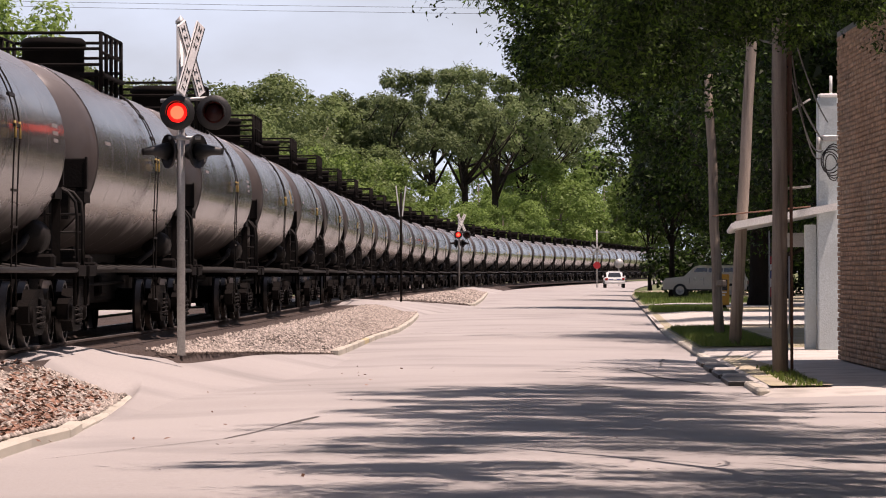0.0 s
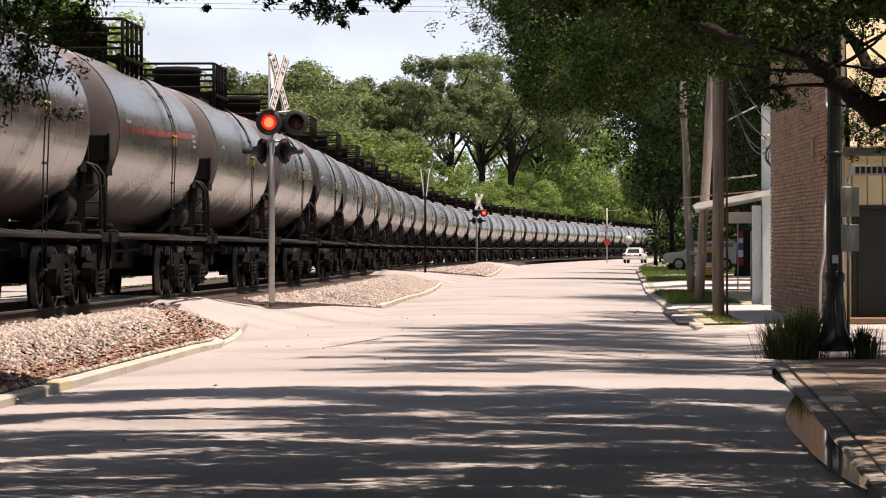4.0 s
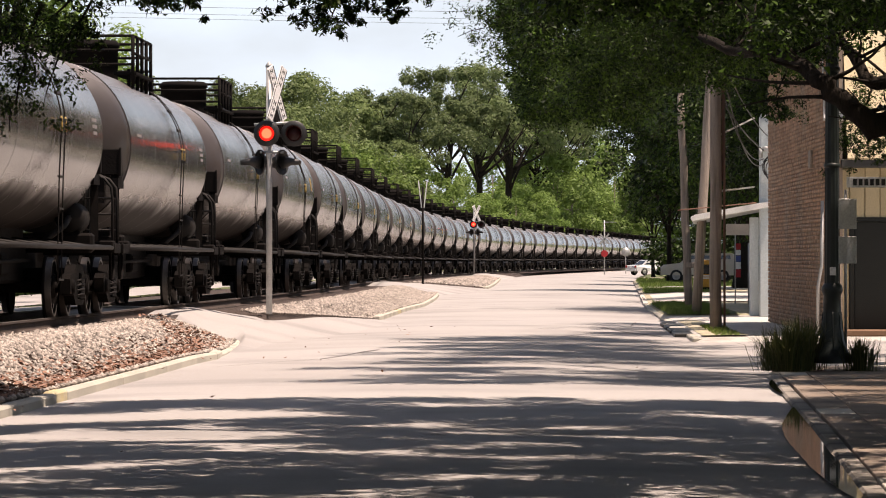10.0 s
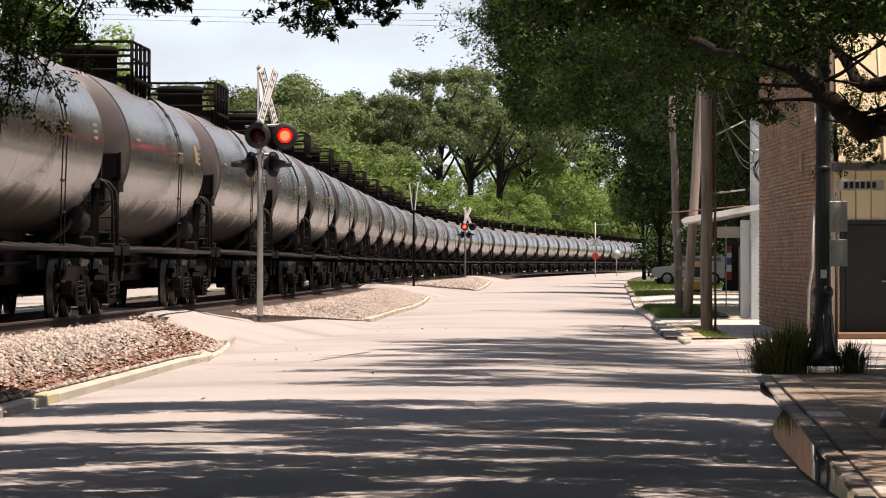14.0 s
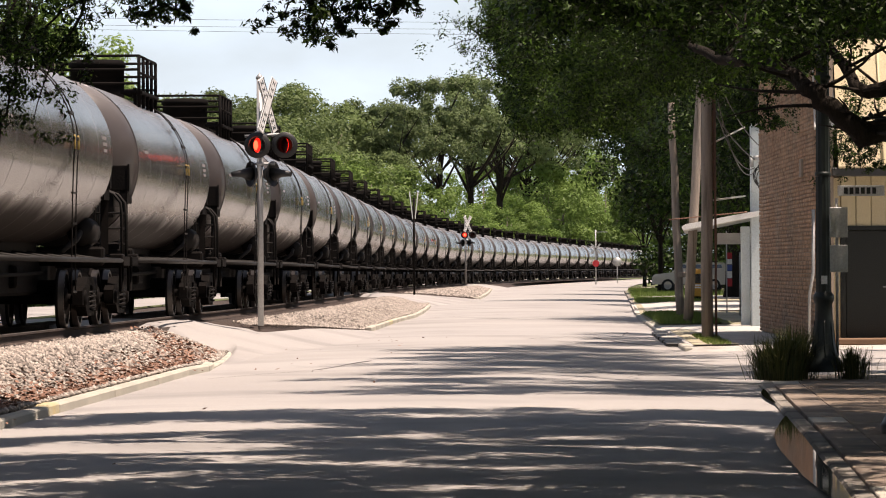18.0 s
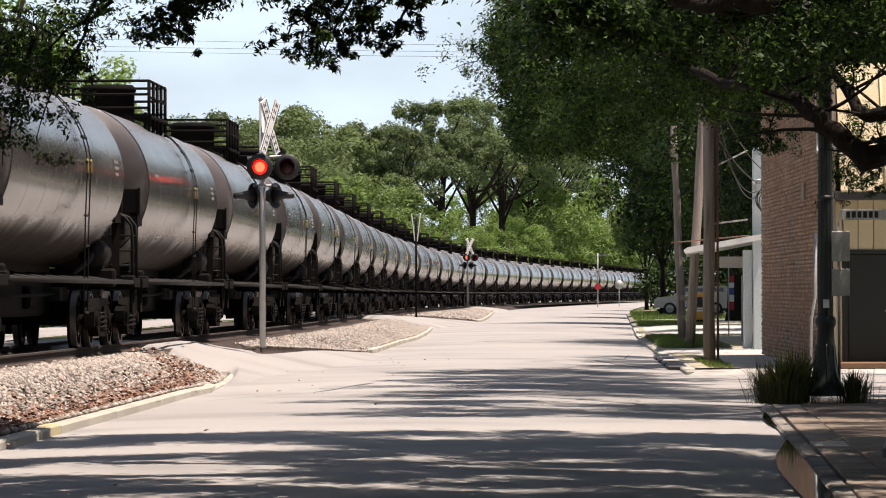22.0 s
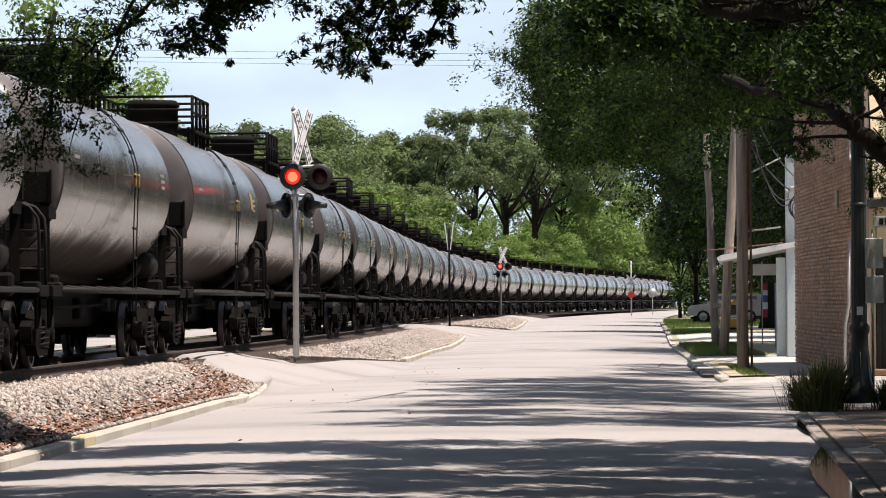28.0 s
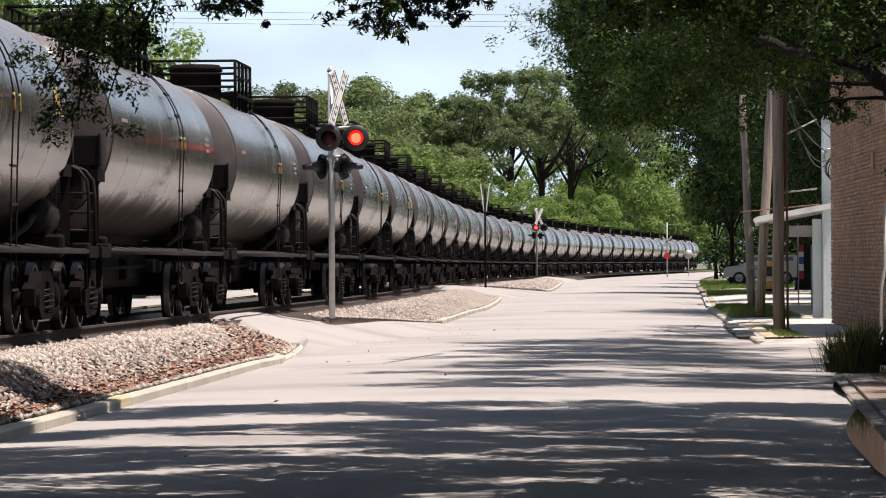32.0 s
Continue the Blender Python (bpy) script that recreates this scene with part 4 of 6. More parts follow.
def by_kerb(rng):
    y = rng.uniform(38, 80)
    x = berm_edge(y) - 0.1 - abs(rng.normal(0, 0.26)) - max(0, y - 67) * rng.uniform(0, 0.10)
    return x, y, berm_z(x, y)


litter("dead_leaves", 3900, by_kerb, 0.045, LITTER, "drift of red-brown dead leaves along the gravel", 4)


def on_road(rng):
    y = rng.uniform(30, 100)
    x = rng.uniform(left_edge(y) + 0.1, left_edge(y) + 2.2) if rng.random() < 0.6 else rng.uniform(left_edge(y), right_edge(y))
    return x, y, 0.005 + 0.02


litter("dead_leaves", 45, on_road, 0.032, LITTER, "a few scattered dead leaves on the street", 5)


def road_z(x, y):
    a, b = left_edge(y), right_edge(y)
    u = (x - a) / (b - a)
    return 0.07 * (1 - (2 * u - 1) ** 2) - 0.03 + hill(u * 9, y, 0.2, 0.008)


for k, pts in enumerate((((1.2, 94), (2.0, 96.5), (2.6, 96), (3.3, 99), (3.7, 106)), ((2.6, 96), (3.0, 90), (3.6, 86)), ((0.4, 83), (1.6, 85.5), (2.3, 84)), ((-1.5, 140), (1.0, 146), (4.6, 149)), ((-3.8, 62), (-2.4, 66), (-1.6, 73)))):
    rng = np.random.default_rng(70 + k)
    line = []
    for (xa, ya), (xb, yb) in zip(pts, pts[1:]):
        line += [(xa + (xb - xa) * i / 8 + rng.normal(0, 0.02), ya + (yb - ya) * i / 8) for i in range(8)]
    w = [0.015 + 0.03 * rng.random() for _ in line]
    strip("tar_seam", [[(x - e, y - 0.06, road_z(x, y) + 0.006), (x + e, y + 0.06, road_z(x, y) + 0.006)] for (x, y), e in zip(line, w)], TAR, "thin dark tar seam across the asphalt", "tar seam")
# pavement on the near block, as slabs
slabs = thing("pavement", Matrix(), "shaded concrete pavement with brick edging and dirt strips", "pavement", "", "structure")
for i in range(34):
    y0 = 8 + i * 1.55
    y1 = y0 + 1.535
    if y1 > 61.3:
        break
    e = right_edge((y0 + y1) / 2)
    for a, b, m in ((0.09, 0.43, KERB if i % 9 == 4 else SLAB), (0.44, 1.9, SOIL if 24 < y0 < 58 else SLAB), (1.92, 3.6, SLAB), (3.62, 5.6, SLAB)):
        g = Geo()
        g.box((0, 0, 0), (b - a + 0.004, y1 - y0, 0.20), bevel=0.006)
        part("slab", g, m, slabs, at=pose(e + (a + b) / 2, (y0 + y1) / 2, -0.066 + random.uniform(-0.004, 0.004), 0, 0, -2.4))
strip("pavement", [[(right_edge(y) - 0.12, y, -0.10), (right_edge(y) + 0.08, y, 0.07 if y > 82 else -0.02), (right_edge(y) + 1.6, y, 0.09 if y > 82 else 0.02), (11.5, y, 0.12 if y > 82 else 0.03)] for y in (80.5, 84, 88, 92, 96, 100, 104, 108, 112)], CONCRETE, "bright concrete pavement in front of the shops", "pavement")
strip("pavement", [[(right_edge(y) + 0.12, y, 0.078), (right_edge(y) + 0.5, y, 0.086), (5.0, y, 0.092)] for y in (83, 88, 94, 100, 104)], SANDY, "sandy strip with thin grass behind the kerb", "verge")
strip("side_street", [[(right_edge(y) - 0.7, y, -0.04), (right_edge(y) + 0.2, y, -0.015), (5.6, y, 0.02), (9, y, 0.03), (30, y, 0.04)] for y in (58.5, 61.6, 66, 70, 75, 81.0)], ASPHALT, "pale concrete driveway mouth leading into the side street", "side street")
strip("verge", [[(right_edge(y) - 0.12, y, -0.10), (right_edge(y) + 0.08, y, 0.07), (right_edge(y) + 2.4, y, 0.10), (right_edge(y) + 5, y, 0.10), (40, y, 0.11)] for y in (112.0, 125, 140, 155, 175, 200, 230, 262, 300, 360)], SANDY, "bare sandy verge between kerb and shops", "verge")
for y0, y1, w in ((113, 143, 2.0), (188, 206, 2.4), (226, 330, 5.5)):
    strip("grass_verge", [[(right_edge(y) + 0.1, y, 0.085), (right_edge(y) + w * 0.5, y, 0.115), (right_edge(y) + w, y, 0.125)] for y in np.linspace(y0, y1, 7)], GRASS_BED, "patch of mown grass on the verge", "verge")
for y0, y1 in ((146, 186), (205, 226)):
    strip("driveway", [[(right_edge(y) - 0.1, y, 0.05), (right_edge(y) + 1.5, y, 0.14), (30, y, 0.15)] for y in (y0, (y0 + y1) / 2, y1)], CONCRETE, "pale concrete drive crossing the verge", "driveway")


def grass_patch(n, pick, h, label, seed):
    rng = np.random.default_rng(seed)
    vs = []
    for _ in range(n):
        x, y, z = pick(rng)
        a, l = rng.uniform(0, 6.28), h * rng.uniform(0.5, 1.3)
        w = 0.012 + 0.02 * h
        t = np.array((rng.normal(0, 0.3), rng.normal(0, 0.3), 1.0)) * l
        d = np.array((math.cos(a), math.sin(a), 0)) * w
        c = np.array((x, y, z))
        vs += [c - d, c + d, c + t]
    return tagged(new("grass", fast_mesh("grass", vs, 3, [GRASS])), label, "grass", "", "stuff")


def verge(y0, y1, a, b):
    def pick(rng):
        y = rng.uniform(y0, y1)
        return right_edge(y) + rng.uniform(a, b), y, 0.1
    return pick


grass_patch(9000, verge(113, 140, 0.15, 1.7), 0.12, "sunlit green grass on the verge", 7)
grass_patch(9000, verge(186, 205, 0.15, 3.0), 0.16, "green grass on the far verge", 8)
grass_patch(7000, verge(226, 320, 0.15, 6), 0.2, "green grass under the oaks", 9)
grass_patch(700, verge(82, 93, 0.35, 0.8), 0.07, "thin weeds along the kerb", 10)

# storm drain in the kerb
drain = thing("storm_drain", pose(right_edge(94.5), 94.5, 0.0, 0, 0, -1.24), "kerb storm drain with dark inlets under concrete lids", "storm drain", "", "")
for k in range(4):
    y = -6.4 + 4.2 * k
    g = Geo()
    g.box((-0.10, y, 0.01), (0.42, 3.0, 0.08), bevel=0.01)
    part("inlet", g, SIGNAL_BLACK, drain)
    g = Geo()
    g.box((0.0, y + 2.05, 0.02), (0.52, 0.7, 0.11), bevel=0.02)
    part("lid", g, CONCRETE, drain)
    g = Geo()
    g.box((0.30, y, 0.0), (0.12, 3.4, 0.16), bevel=0.015)
    part("back_stone", g, KERB, drain)

# puddles in the gutter: long films of water against the kerb with a ragged inner shore
for y0, y1, wide in ((27.0, 45.0, 0.36), (49.0, 55.0, 0.10)):
    n = 200
    shore, wall_side = [], []
    for i in range(n + 1):
        y = y0 + (y1 - y0) * i / n
        f = math.sin(math.pi * i / n) ** 0.8
        w = wide * f * (0.9 + 0.22 * noise.noise(Vector((y * 0.16, 1.7, 0))) + 0.05 * noise.noise(Vector((y * 0.8, 4.1, 0))))
        shore.append((right_edge(y) - 0.075 - max(0.01, w), y, 0.006))
        wall_side.append((right_edge(y) - 0.072, y, 0.006))
    strip("puddle", [[p, q] for p, q in zip(shore, wall_side)], WATER, "shallow dark film of water lying in the gutter", "puddle", "")


# ---- crossing signals ----
def flasher(parent, x, z, y, facing, name, label):
    """A signal head: background disc, hood, housing and a lamp unit that turns about its upright axis. facing: 1 towards -y."""
    g = Geo()
    n = 28
    prof = [(0.155, 0.0), (0.255, 0.0), (0.26, 0.012), (0.255, 0.024), (0.155, 0.024)]
    g.lathe([(r, -h) for r, h in prof], (0, 0, 0), "Y", n)
    # half-hood over the lens
    vs, fs = [], []
    for i in range(15):
        a = radians(-15 + 210 * i / 14)
        for r in (0.165, 0.172):
            vs += [(r * math.cos(a), -0.02, r * math.sin(a)), (r * math.cos(a) * 0.97, -0.24 - 0.06 * math.sin(a), r * math.sin(a))]
    for i in range(14):
        o = 4 * i
        fs += [(o, o + 4, o + 5, o + 1), (o + 2, o + 3, o + 7, o + 6), (o + 1, o + 5, o + 7, o + 3)]
    g.add(vs, fs)
    g.lathe([(0.157, -0.005), (0.17, 0.03), (0.17, 0.16), (0.12, 0.22), (0.001, 0.23)], (0, 0, 0), "Y", 20)
    body = g.mesh("signal_head", [SIGNAL_BLACK])
    head_ob = part("signal_head", body, None, parent, label, at=pose(x, y, z, 0, 0, 0 if facing > 0 else 180))
    g = Geo()
    g.lathe([(0.001, -0.046), (0.06, -0.044), (0.10, -0.036), (0.14, -0.014), (0.148, 0.0), (0.14, 0.014), (0.10, 0.036), (0.001, 0.046)], (0, 0, 0), "Y", 24, mats=[0, 0, 1, 1, 2, 2, 2])
    lamp_ = part("lamp_unit", g, [RED_HOT, RED_ON, RED_OFF], head_ob, "red lamp unit turning behind its hood")
    return lamp_


FLASHERS = []


def crossbuck(x, y, z, height, lean, half, start, label):
    sig = thing("crossing_signal", pose(x, y, z), label, "crossing signal", "railway crossing signals")
    g = Geo()
    g.tube([(0, 0, 0), (0, 0, height - 0.02)], 0.062, 14)
    g.lathe([(0.064, 0), (0.075, 0.0), (0.075, 0.04), (0.03, 0.09), (0.001, 0.12)], (0, 0, height - 0.04), "Z", 12)
    part("mast", g, GALV, sig, "grey galvanised steel mast")
    zb = height * 0.885
    for k, s in enumerate((-1, 1)):
        g = Geo()
        g.box((0, 0, 0), (0.23, 0.03, 1.18), bevel=0.008)
        blade = part("crossbuck_blade", g, SIGN_WHITE, sig, "white crossbuck blade with black border", at=pose(0.16, -0.09 - 0.035 * k, zb, 0, s * 27, lean))
        g = Geo()
        for u in (-1, 1):
            g.box((u * 0.10, -0.018, 0), (0.016, 0.006, 1.14))
        for j in range(8):
            if abs(j - 3.5) < 1:
                continue
            zz = -0.49 + j * 0.14
            g.box((0, -0.018, zz), (0.07, 0.006, 0.014), ry=0.5)
            g.box((0.035, -0.018, zz), (0.012, 0.006, 0.09))
            g.box((-0.035, -0.018, zz), (0.012, 0.006, 0.09))
        tagged(part("lettering", g, SIGN_BLACK, blade), kind="stuff")
    zl = height * 0.725
    g = Geo()
    g.tube([(-0.30, 0, zl + 0.18), (0.44, 0, zl + 0.22)], 0.028, 8)
    g.lathe([(0.10, -0.09), (0.10, 0.09)], (0, 0, zl + 0.19), "Z", 12)
    part("crossarm", g, GALV, sig)
    lamps = []
    for s, cx in ((0, -0.045), (1, 0.50)):
        lamps.append(flasher(sig, cx, zl, -0.10, 1, "signal_head", "black round signal head with hood"))
    zl2 = height * 0.622
    g = Geo()
    g.tube([(-0.18, 0, zl2 + 0.14), (0.30, 0, zl2 + 0.14)], 0.028, 8)
    g.box((0.0, 0, zl2 + 0.14), (0.16, 0.16, 0.07), bevel=0.02)
    part("crossarm", g, GALV, sig)
    for cx, rz in ((-0.20, -62), (0.27, 62)):
        g = Geo()
        g.lathe([(0.255, 0.0), (0.257, 0.015), (0.255, 0.03), (0.13, 0.035), (0.13, 0.14), (0.11, 0.20), (0.001, 0.21)], (0, 0, 0), "Y", 24)
        g.tube([(0, 0.0, 0.0), (0, -0.20, 0.01), (0, -0.40, -0.01)], [0.14, 0.075, 0.05], 14)
        part("signal_head", g, SIGNAL_BLACK, sig, "black signal head turned towards the side road", at=pose(cx, 0.02, zl2 - 0.06, 0, 0, rz))
    FLASHERS.append((lamps, half, start))
    return sig


near_signal = crossbuck(-4.265, 88, 0.42, 4.97, 60, 0.6052, 1.07, "steel railway crossing signal with crossbuck and flashing red lamps")
far_signal = crossbuck(-0.58, 300, 0.55, 4.65, 35, 0.689, 1.34, "distant railway crossing signal with flashing red lamps")


def signal_motion():
    """The two lamps of a mast take turns: each unit turns its lit face out for half the period."""
    for lamps, half, start in FLASHERS:
        for i, lamp_ in enumerate(lamps):
            rows, angle = [], 0.0
            n0 = math.floor((0 - start) / half)
            lit = (n0 % 2 == 0) == (i == 0)
            angle = 0.0 if lit else 180.0
            rows.append((0.0, pose(0, 0, 0, 0, 0, angle)))
            k = n0 + 1
            while start + k * half < 31.95:
                t = start + k * half
                f0 = (math.floor(t * FPS) - 2) / FPS
                if f0 > 0.02:
                    rows.append((f0, pose(0, 0, 0, 0, 0, angle)))
                    for j in (1, 2, 3):
                        rows.append((f0 + j / FPS, pose(0, 0, 0, 0, 0, angle + 60 * j)))
                    angle += 180.0
                k += 1
            rows.append((32.0, pose(0, 0, 0, 0, 0, angle)))
            walk(lamp_, rows)


# ---- thin posts by the line ----
post = thing("marker_post", pose(-2.84, 209, 0.36), "thin dark steel post with a narrow folded sign", "sign post")
g = Geo()
g.tube([(0, 0, 0), (0, 0, 4.6)], 0.05, 8)
part("post", g, STEEL, post)
for s in (-1, 1):
    g = Geo()
    g.box((s * 0.13, 0, 4.25), (0.05, 0.03, 1.3), ry=s * 0.12)
    part("blade", g, SIGN_WHITE, post)

# far signs
stop = thing("stop_sign", pose(11.6, 420, 0.1), "red octagonal stop sign on a white post beside the far crossing", "stop sign")
g = Geo()
g.tube([(0, 0, 0), (0, 0, 5.2)], 0.06, 8)
g.box((0, 0, 3.0), (1.6, 0.05, 0.08))
g.box((0.5, 0, 5.0), (1.3, 0.05, 0.06))
part("post", g, GALV, stop)
g = Geo()
g.extrude([(0.34 * math.cos(radians(22.5 + 45 * i)), 0.34 * math.sin(radians(22.5 + 45 * i))) for i in range(8)], (0, -0.09, 2.0), 0.02, "Y")
part("plate", g, STOP_RED, stop)
for s in (-1, 1):
    g = Geo()
    g.box((0, -0.07, 3.4), (0.16, 0.02, 1.3), ry=s * 0.75)
    part("crossbuck_blade", g, GALV, stop)
warn = thing("round_sign", pose(14.6, 450, 0.1), "round grey railway warning sign seen from behind", "road sign")
g = Geo()
g.tube([(0, 0, 0), (0, 0, 1.9)], 0.04, 8)
part("post", g, GALV, warn)
g = Geo()
g.lathe([(0.001, -0.01), (0.46, -0.01), (0.46, 0.01), (0.001, 0.01)], (0, -0.05, 2.2), "Y", 24)
part("plate", g, GALV, warn)


# ---- utility poles ----
def utility_pole(name, x, y, z, top, r0, r1, label, extra=None):
    p = thing(name, pose(x, y, z), label, "utility pole", "utility poles along the pavement")
    g = Geo()
    n = 7
    g.tube([Vector((0, 0, -0.1)).lerp(Vector(top), i / n) + Vector((random.uniform(-0.02, 0.02), 0, 0)) for i in range(n + 1)], r0, 14, r_end=r1)
    part("pole", g, POLE_WOOD, p)
    return p


P1 = utility_pole("utility_pole", 4.73, 89.5, 0.1, (0.0, 0, 9.5), 0.122, 0.10, "tall weathered wooden utility pole with a rusty conduit")
g = Geo()
g.tube([(0.18, 0.02, 0), (0.17, 0.02, 5.0)], 0.024, 8)
part("conduit", g, RUST, P1)
g = Geo()
g.tube([(0.15, 0.05, 3.0), (0.15, 0.05, 9.0)], 0.03, 8)
part("conduit", g, RUST, P1)
P2 = utility_pole("utility_pole", 5.52, 114, 0.1, (0.50, 0, 8.6), 0.13, 0.10, "grey wooden utility pole leaning towards the shops")
P3 = utility_pole("utility_pole", 5.95, 127, 0.1, (-0.25, 0, 6.2), 0.125, 0.10, "slim grey wooden pole in the grass verge")
g = Geo()
g.box((0.03, -0.14, 1.25), (0.26, 0.08, 0.16), bevel=0.03)
part("meter_box", g, POLE_WOOD, P3)
g = Geo()
g.tube([(-0.08, -0.13, 5.0), (-0.9, -0.2, 5.15), (-1.5, -0.2, 5.3)], 0.018, 6)
g.box((-1.6, -0.2, 5.3), (0.30, 0.14, 0.07), bevel=0.03)
part("lamp_bracket", g, GALV, P1)


def wire(name, pts, r, mat, label, sag=0.0, category="cable"):
    g = Geo()
    a, b = Vector(pts[0]), Vector(pts[-1])
    line = [a.lerp(b, i / 12) - Vector((0, 0, sag * (1 - (2 * i / 12 - 1) ** 2))) for i in range(13)] if len(pts) == 2 else pts
    g.tube(line, r, 5)
    return tagged(part(name, g, mat), label, category)


wire("guy_wire", [(4.85, 89.6, 4.05), (6.7, 108.9, 5.0)], 0.022, GUY, "pale steel guy wire running from the pole to the shop wall")
wire("guy_wire", [(4.85, 89.6, 2.9), (6.7, 108.9, 3.3)], 0.022, GUY, "pale steel guy wire holding the canopy")
wire("service_cable", [(4.85, 89.5, 4.75), (6.95, 108.9, 4.2)], 0.018, CABLE, "black service cable sagging to the shop wall", 0.12)
wire("service_cable", [(4.85, 89.5, 5.6), (7.05, 108.9, 4.55)], 0.014, CABLE, "black service cable sagging to the shop wall", 0.2)
wire("service_cable", [(4.85, 89.5, 5.5), (6.95, 108.9, 3.9)], 0.014, CABLE, "slack black telephone cable", 0.75)
wire("service_cable", [(4.85, 89.5, 5.0), (6.95, 108.9, 4.0)], 0.014, CABLE, "slack black telephone cable", 0.5)
for z, dz in ((14.75, 0.0), (14.95, 0.15), (15.35, 0.1)):
    wire("power_line", [(-60, 240, z + 1.2), (60, 240, z - 0.6 + dz)], 0.009, CABLE, "thin overhead power line against the sky", 0.7, "power line")
wire("steel_rod", [(4.95, 112, 2.76), (6.95, 112, 2.95)], 0.016, RUST, "thin rusty rod reaching out over the canopy")


# ---- shop with the canopy ----
shop = thing("shop", pose(0, 0, 0.11), "pale blue stucco shop with a white canopy over the pavement", "shop")
g = Geo()
g.box((11.6, 118.2, 2.45), (5.4, 18, 4.9), bevel=0.02)
part("wall", g, PALE_WALL, shop)
g = Geo()
g.box((7.04, 108.95, 2.45), (0.40, 0.40, 4.95), bevel=0.02)
g.box((8.1, 109.1, 2.4), (1.8, 0.3, 4.8))
g.box((6.72, 109.2, 1.22), (0.22, 0.3, 2.44), bevel=0.01)
part("pilaster", g, PALE_WALL, shop)
g = Geo()
g.box((7.05, 108.95, 4.96), (0.36, 0.44, 0.08), bevel=0.02)
g.tube([(7.1, 108.8, 5.0), (7.1, 108.8, 5.35)], 0.03, 6)
part("coping", g, CANOPY_WHITE, shop)
g = Geo()
g.add([(5.2, 108.6, 2.36), (7.2, 108.6, 2.72), (7.7, 121, 2.72), (5.85, 121, 2.36), (5.2, 108.6, 2.50), (7.2, 108.6, 2.86), (7.7, 121, 2.86), (5.85, 121, 2.50)],
      [(0, 3, 2, 1), (4, 5, 6, 7), (0, 1, 5, 4), (2, 3, 7, 6), (1, 2, 6, 5), (3, 0, 4, 7)])
canopy = part("canopy", g, CANOPY_WHITE, shop, "white painted metal canopy, slightly sloping")
g = Geo()
g.tube([(5.18, 108.6, 2.42), (5.83, 121, 2.42)], 0.06, 8)
part("gutter", g, CANOPY_WHITE, canopy)
g = Geo()
g.box((6.6, 110.5, 2.15), (1.0, 0.05, 0.28))
part("hanging_sign", g, GALV, shop, "grey hanging sign under the canopy")
g = Geo()
for k in range(5):
    g.tube([(7.1 + 0.05 * math.sin(a + k) + 0.16 * math.cos(a), 108.66 - 0.02 * k, 3.75 + 0.26 * math.sin(a) - 0.05 * k) for a in np.linspace(0, 6.28, 16)], 0.013, 5)
part("cable_loop", g, CABLE, shop)
g = Geo()
g.box((7.05, 108.6, 4.12), (0.34, 0.1, 0.12), bevel=0.02)
g.tube([(6.85, 108.6, 4.15), (6.85, 108.6, 3.9)], 0.05, 8)
part("meter", g, GALV, shop)

# banner and things by the canopy
banner = thing("feather_banner", pose(8.02, 140, 0.11), "red, white and blue vertical banner on a thin pole", "banner")
g = Geo()
g.tube([(0, 0, 0), (0, 0, 2.6)], 0.02, 6)
part("pole", g, GALV, banner)
for k, (z, h, m) in enumerate(((2.3, 0.35, STOP_RED), (1.95, 0.30, SIGN_WHITE), (1.6, 0.35, BLUE_SIGN), (1.2, 0.4, SIGN_WHITE), (0.75, 0.45, STOP_RED))):
    g = Geo()
    g.box((0.09, 0, 0.55 + z * 0.55), (0.16, 0.012, h * 0.55))
    part("stripe", g, m, banner)
box_ = thing("newspaper_box", pose(9.65, 191, 0.11), "orange newspaper vending box on a short pedestal", "newspaper box")
g = Geo()
g.box((0, 0, 0.80), (0.62, 0.48, 1.18), bevel=0.03)
part("cabinet", g, BOX_ORANGE, box_)
g = Geo()
g.box((0, 0, 0.1), (0.40, 0.36, 0.22), bevel=0.02)
part("pedestal", g, STEEL, box_)
g = Geo()
g.box((0.02, -0.245, 0.98), (0.42, 0.012, 0.42))
part("window", g, CAR_GLASS, box_)
g = Geo()
g.box((0.02, -0.245, 0.70), (0.38, 0.010, 0.06))
part("print_bar", g, SIGN_WHITE, box_)
part("print_bar", Geo().box((0.02, -0.245, 0.60), (0.26, 0.010, 0.06)), SIGN_WHITE, box_)
sp = thing("sign_post", pose(7.9, 131, 0.1), "bare galvanised sign post on the verge", "sign post")
g = Geo()
g.tube([(0, 0, 0), (0, 0, 1.9)], 0.025, 6)
part("post", g, GALV, sp)


# ---- brick corner building ----
bld = thing("brick_building", pose(0, 0, 0.11), "low corner building of tan brick with cream metal siding", "building")
BX, BY0, BY1, BH = 6.42, 82.8, 99.2, 5.6
g = Geo()
for c, size in (((BX + 0.19, (BY0 + BY1) / 2, BH / 2), (0.3, BY1 - BY0 - 0.05, BH)), ((BX + 4, BY1 - 0.2, BH / 2), (7.2, 0.3, BH)), ((BX + 7.9, (BY0 + BY1) / 2, BH / 2), (0.3, BY1 - BY0, BH))):
    part("wall", Geo().box(c, size), MORTAR, bld)
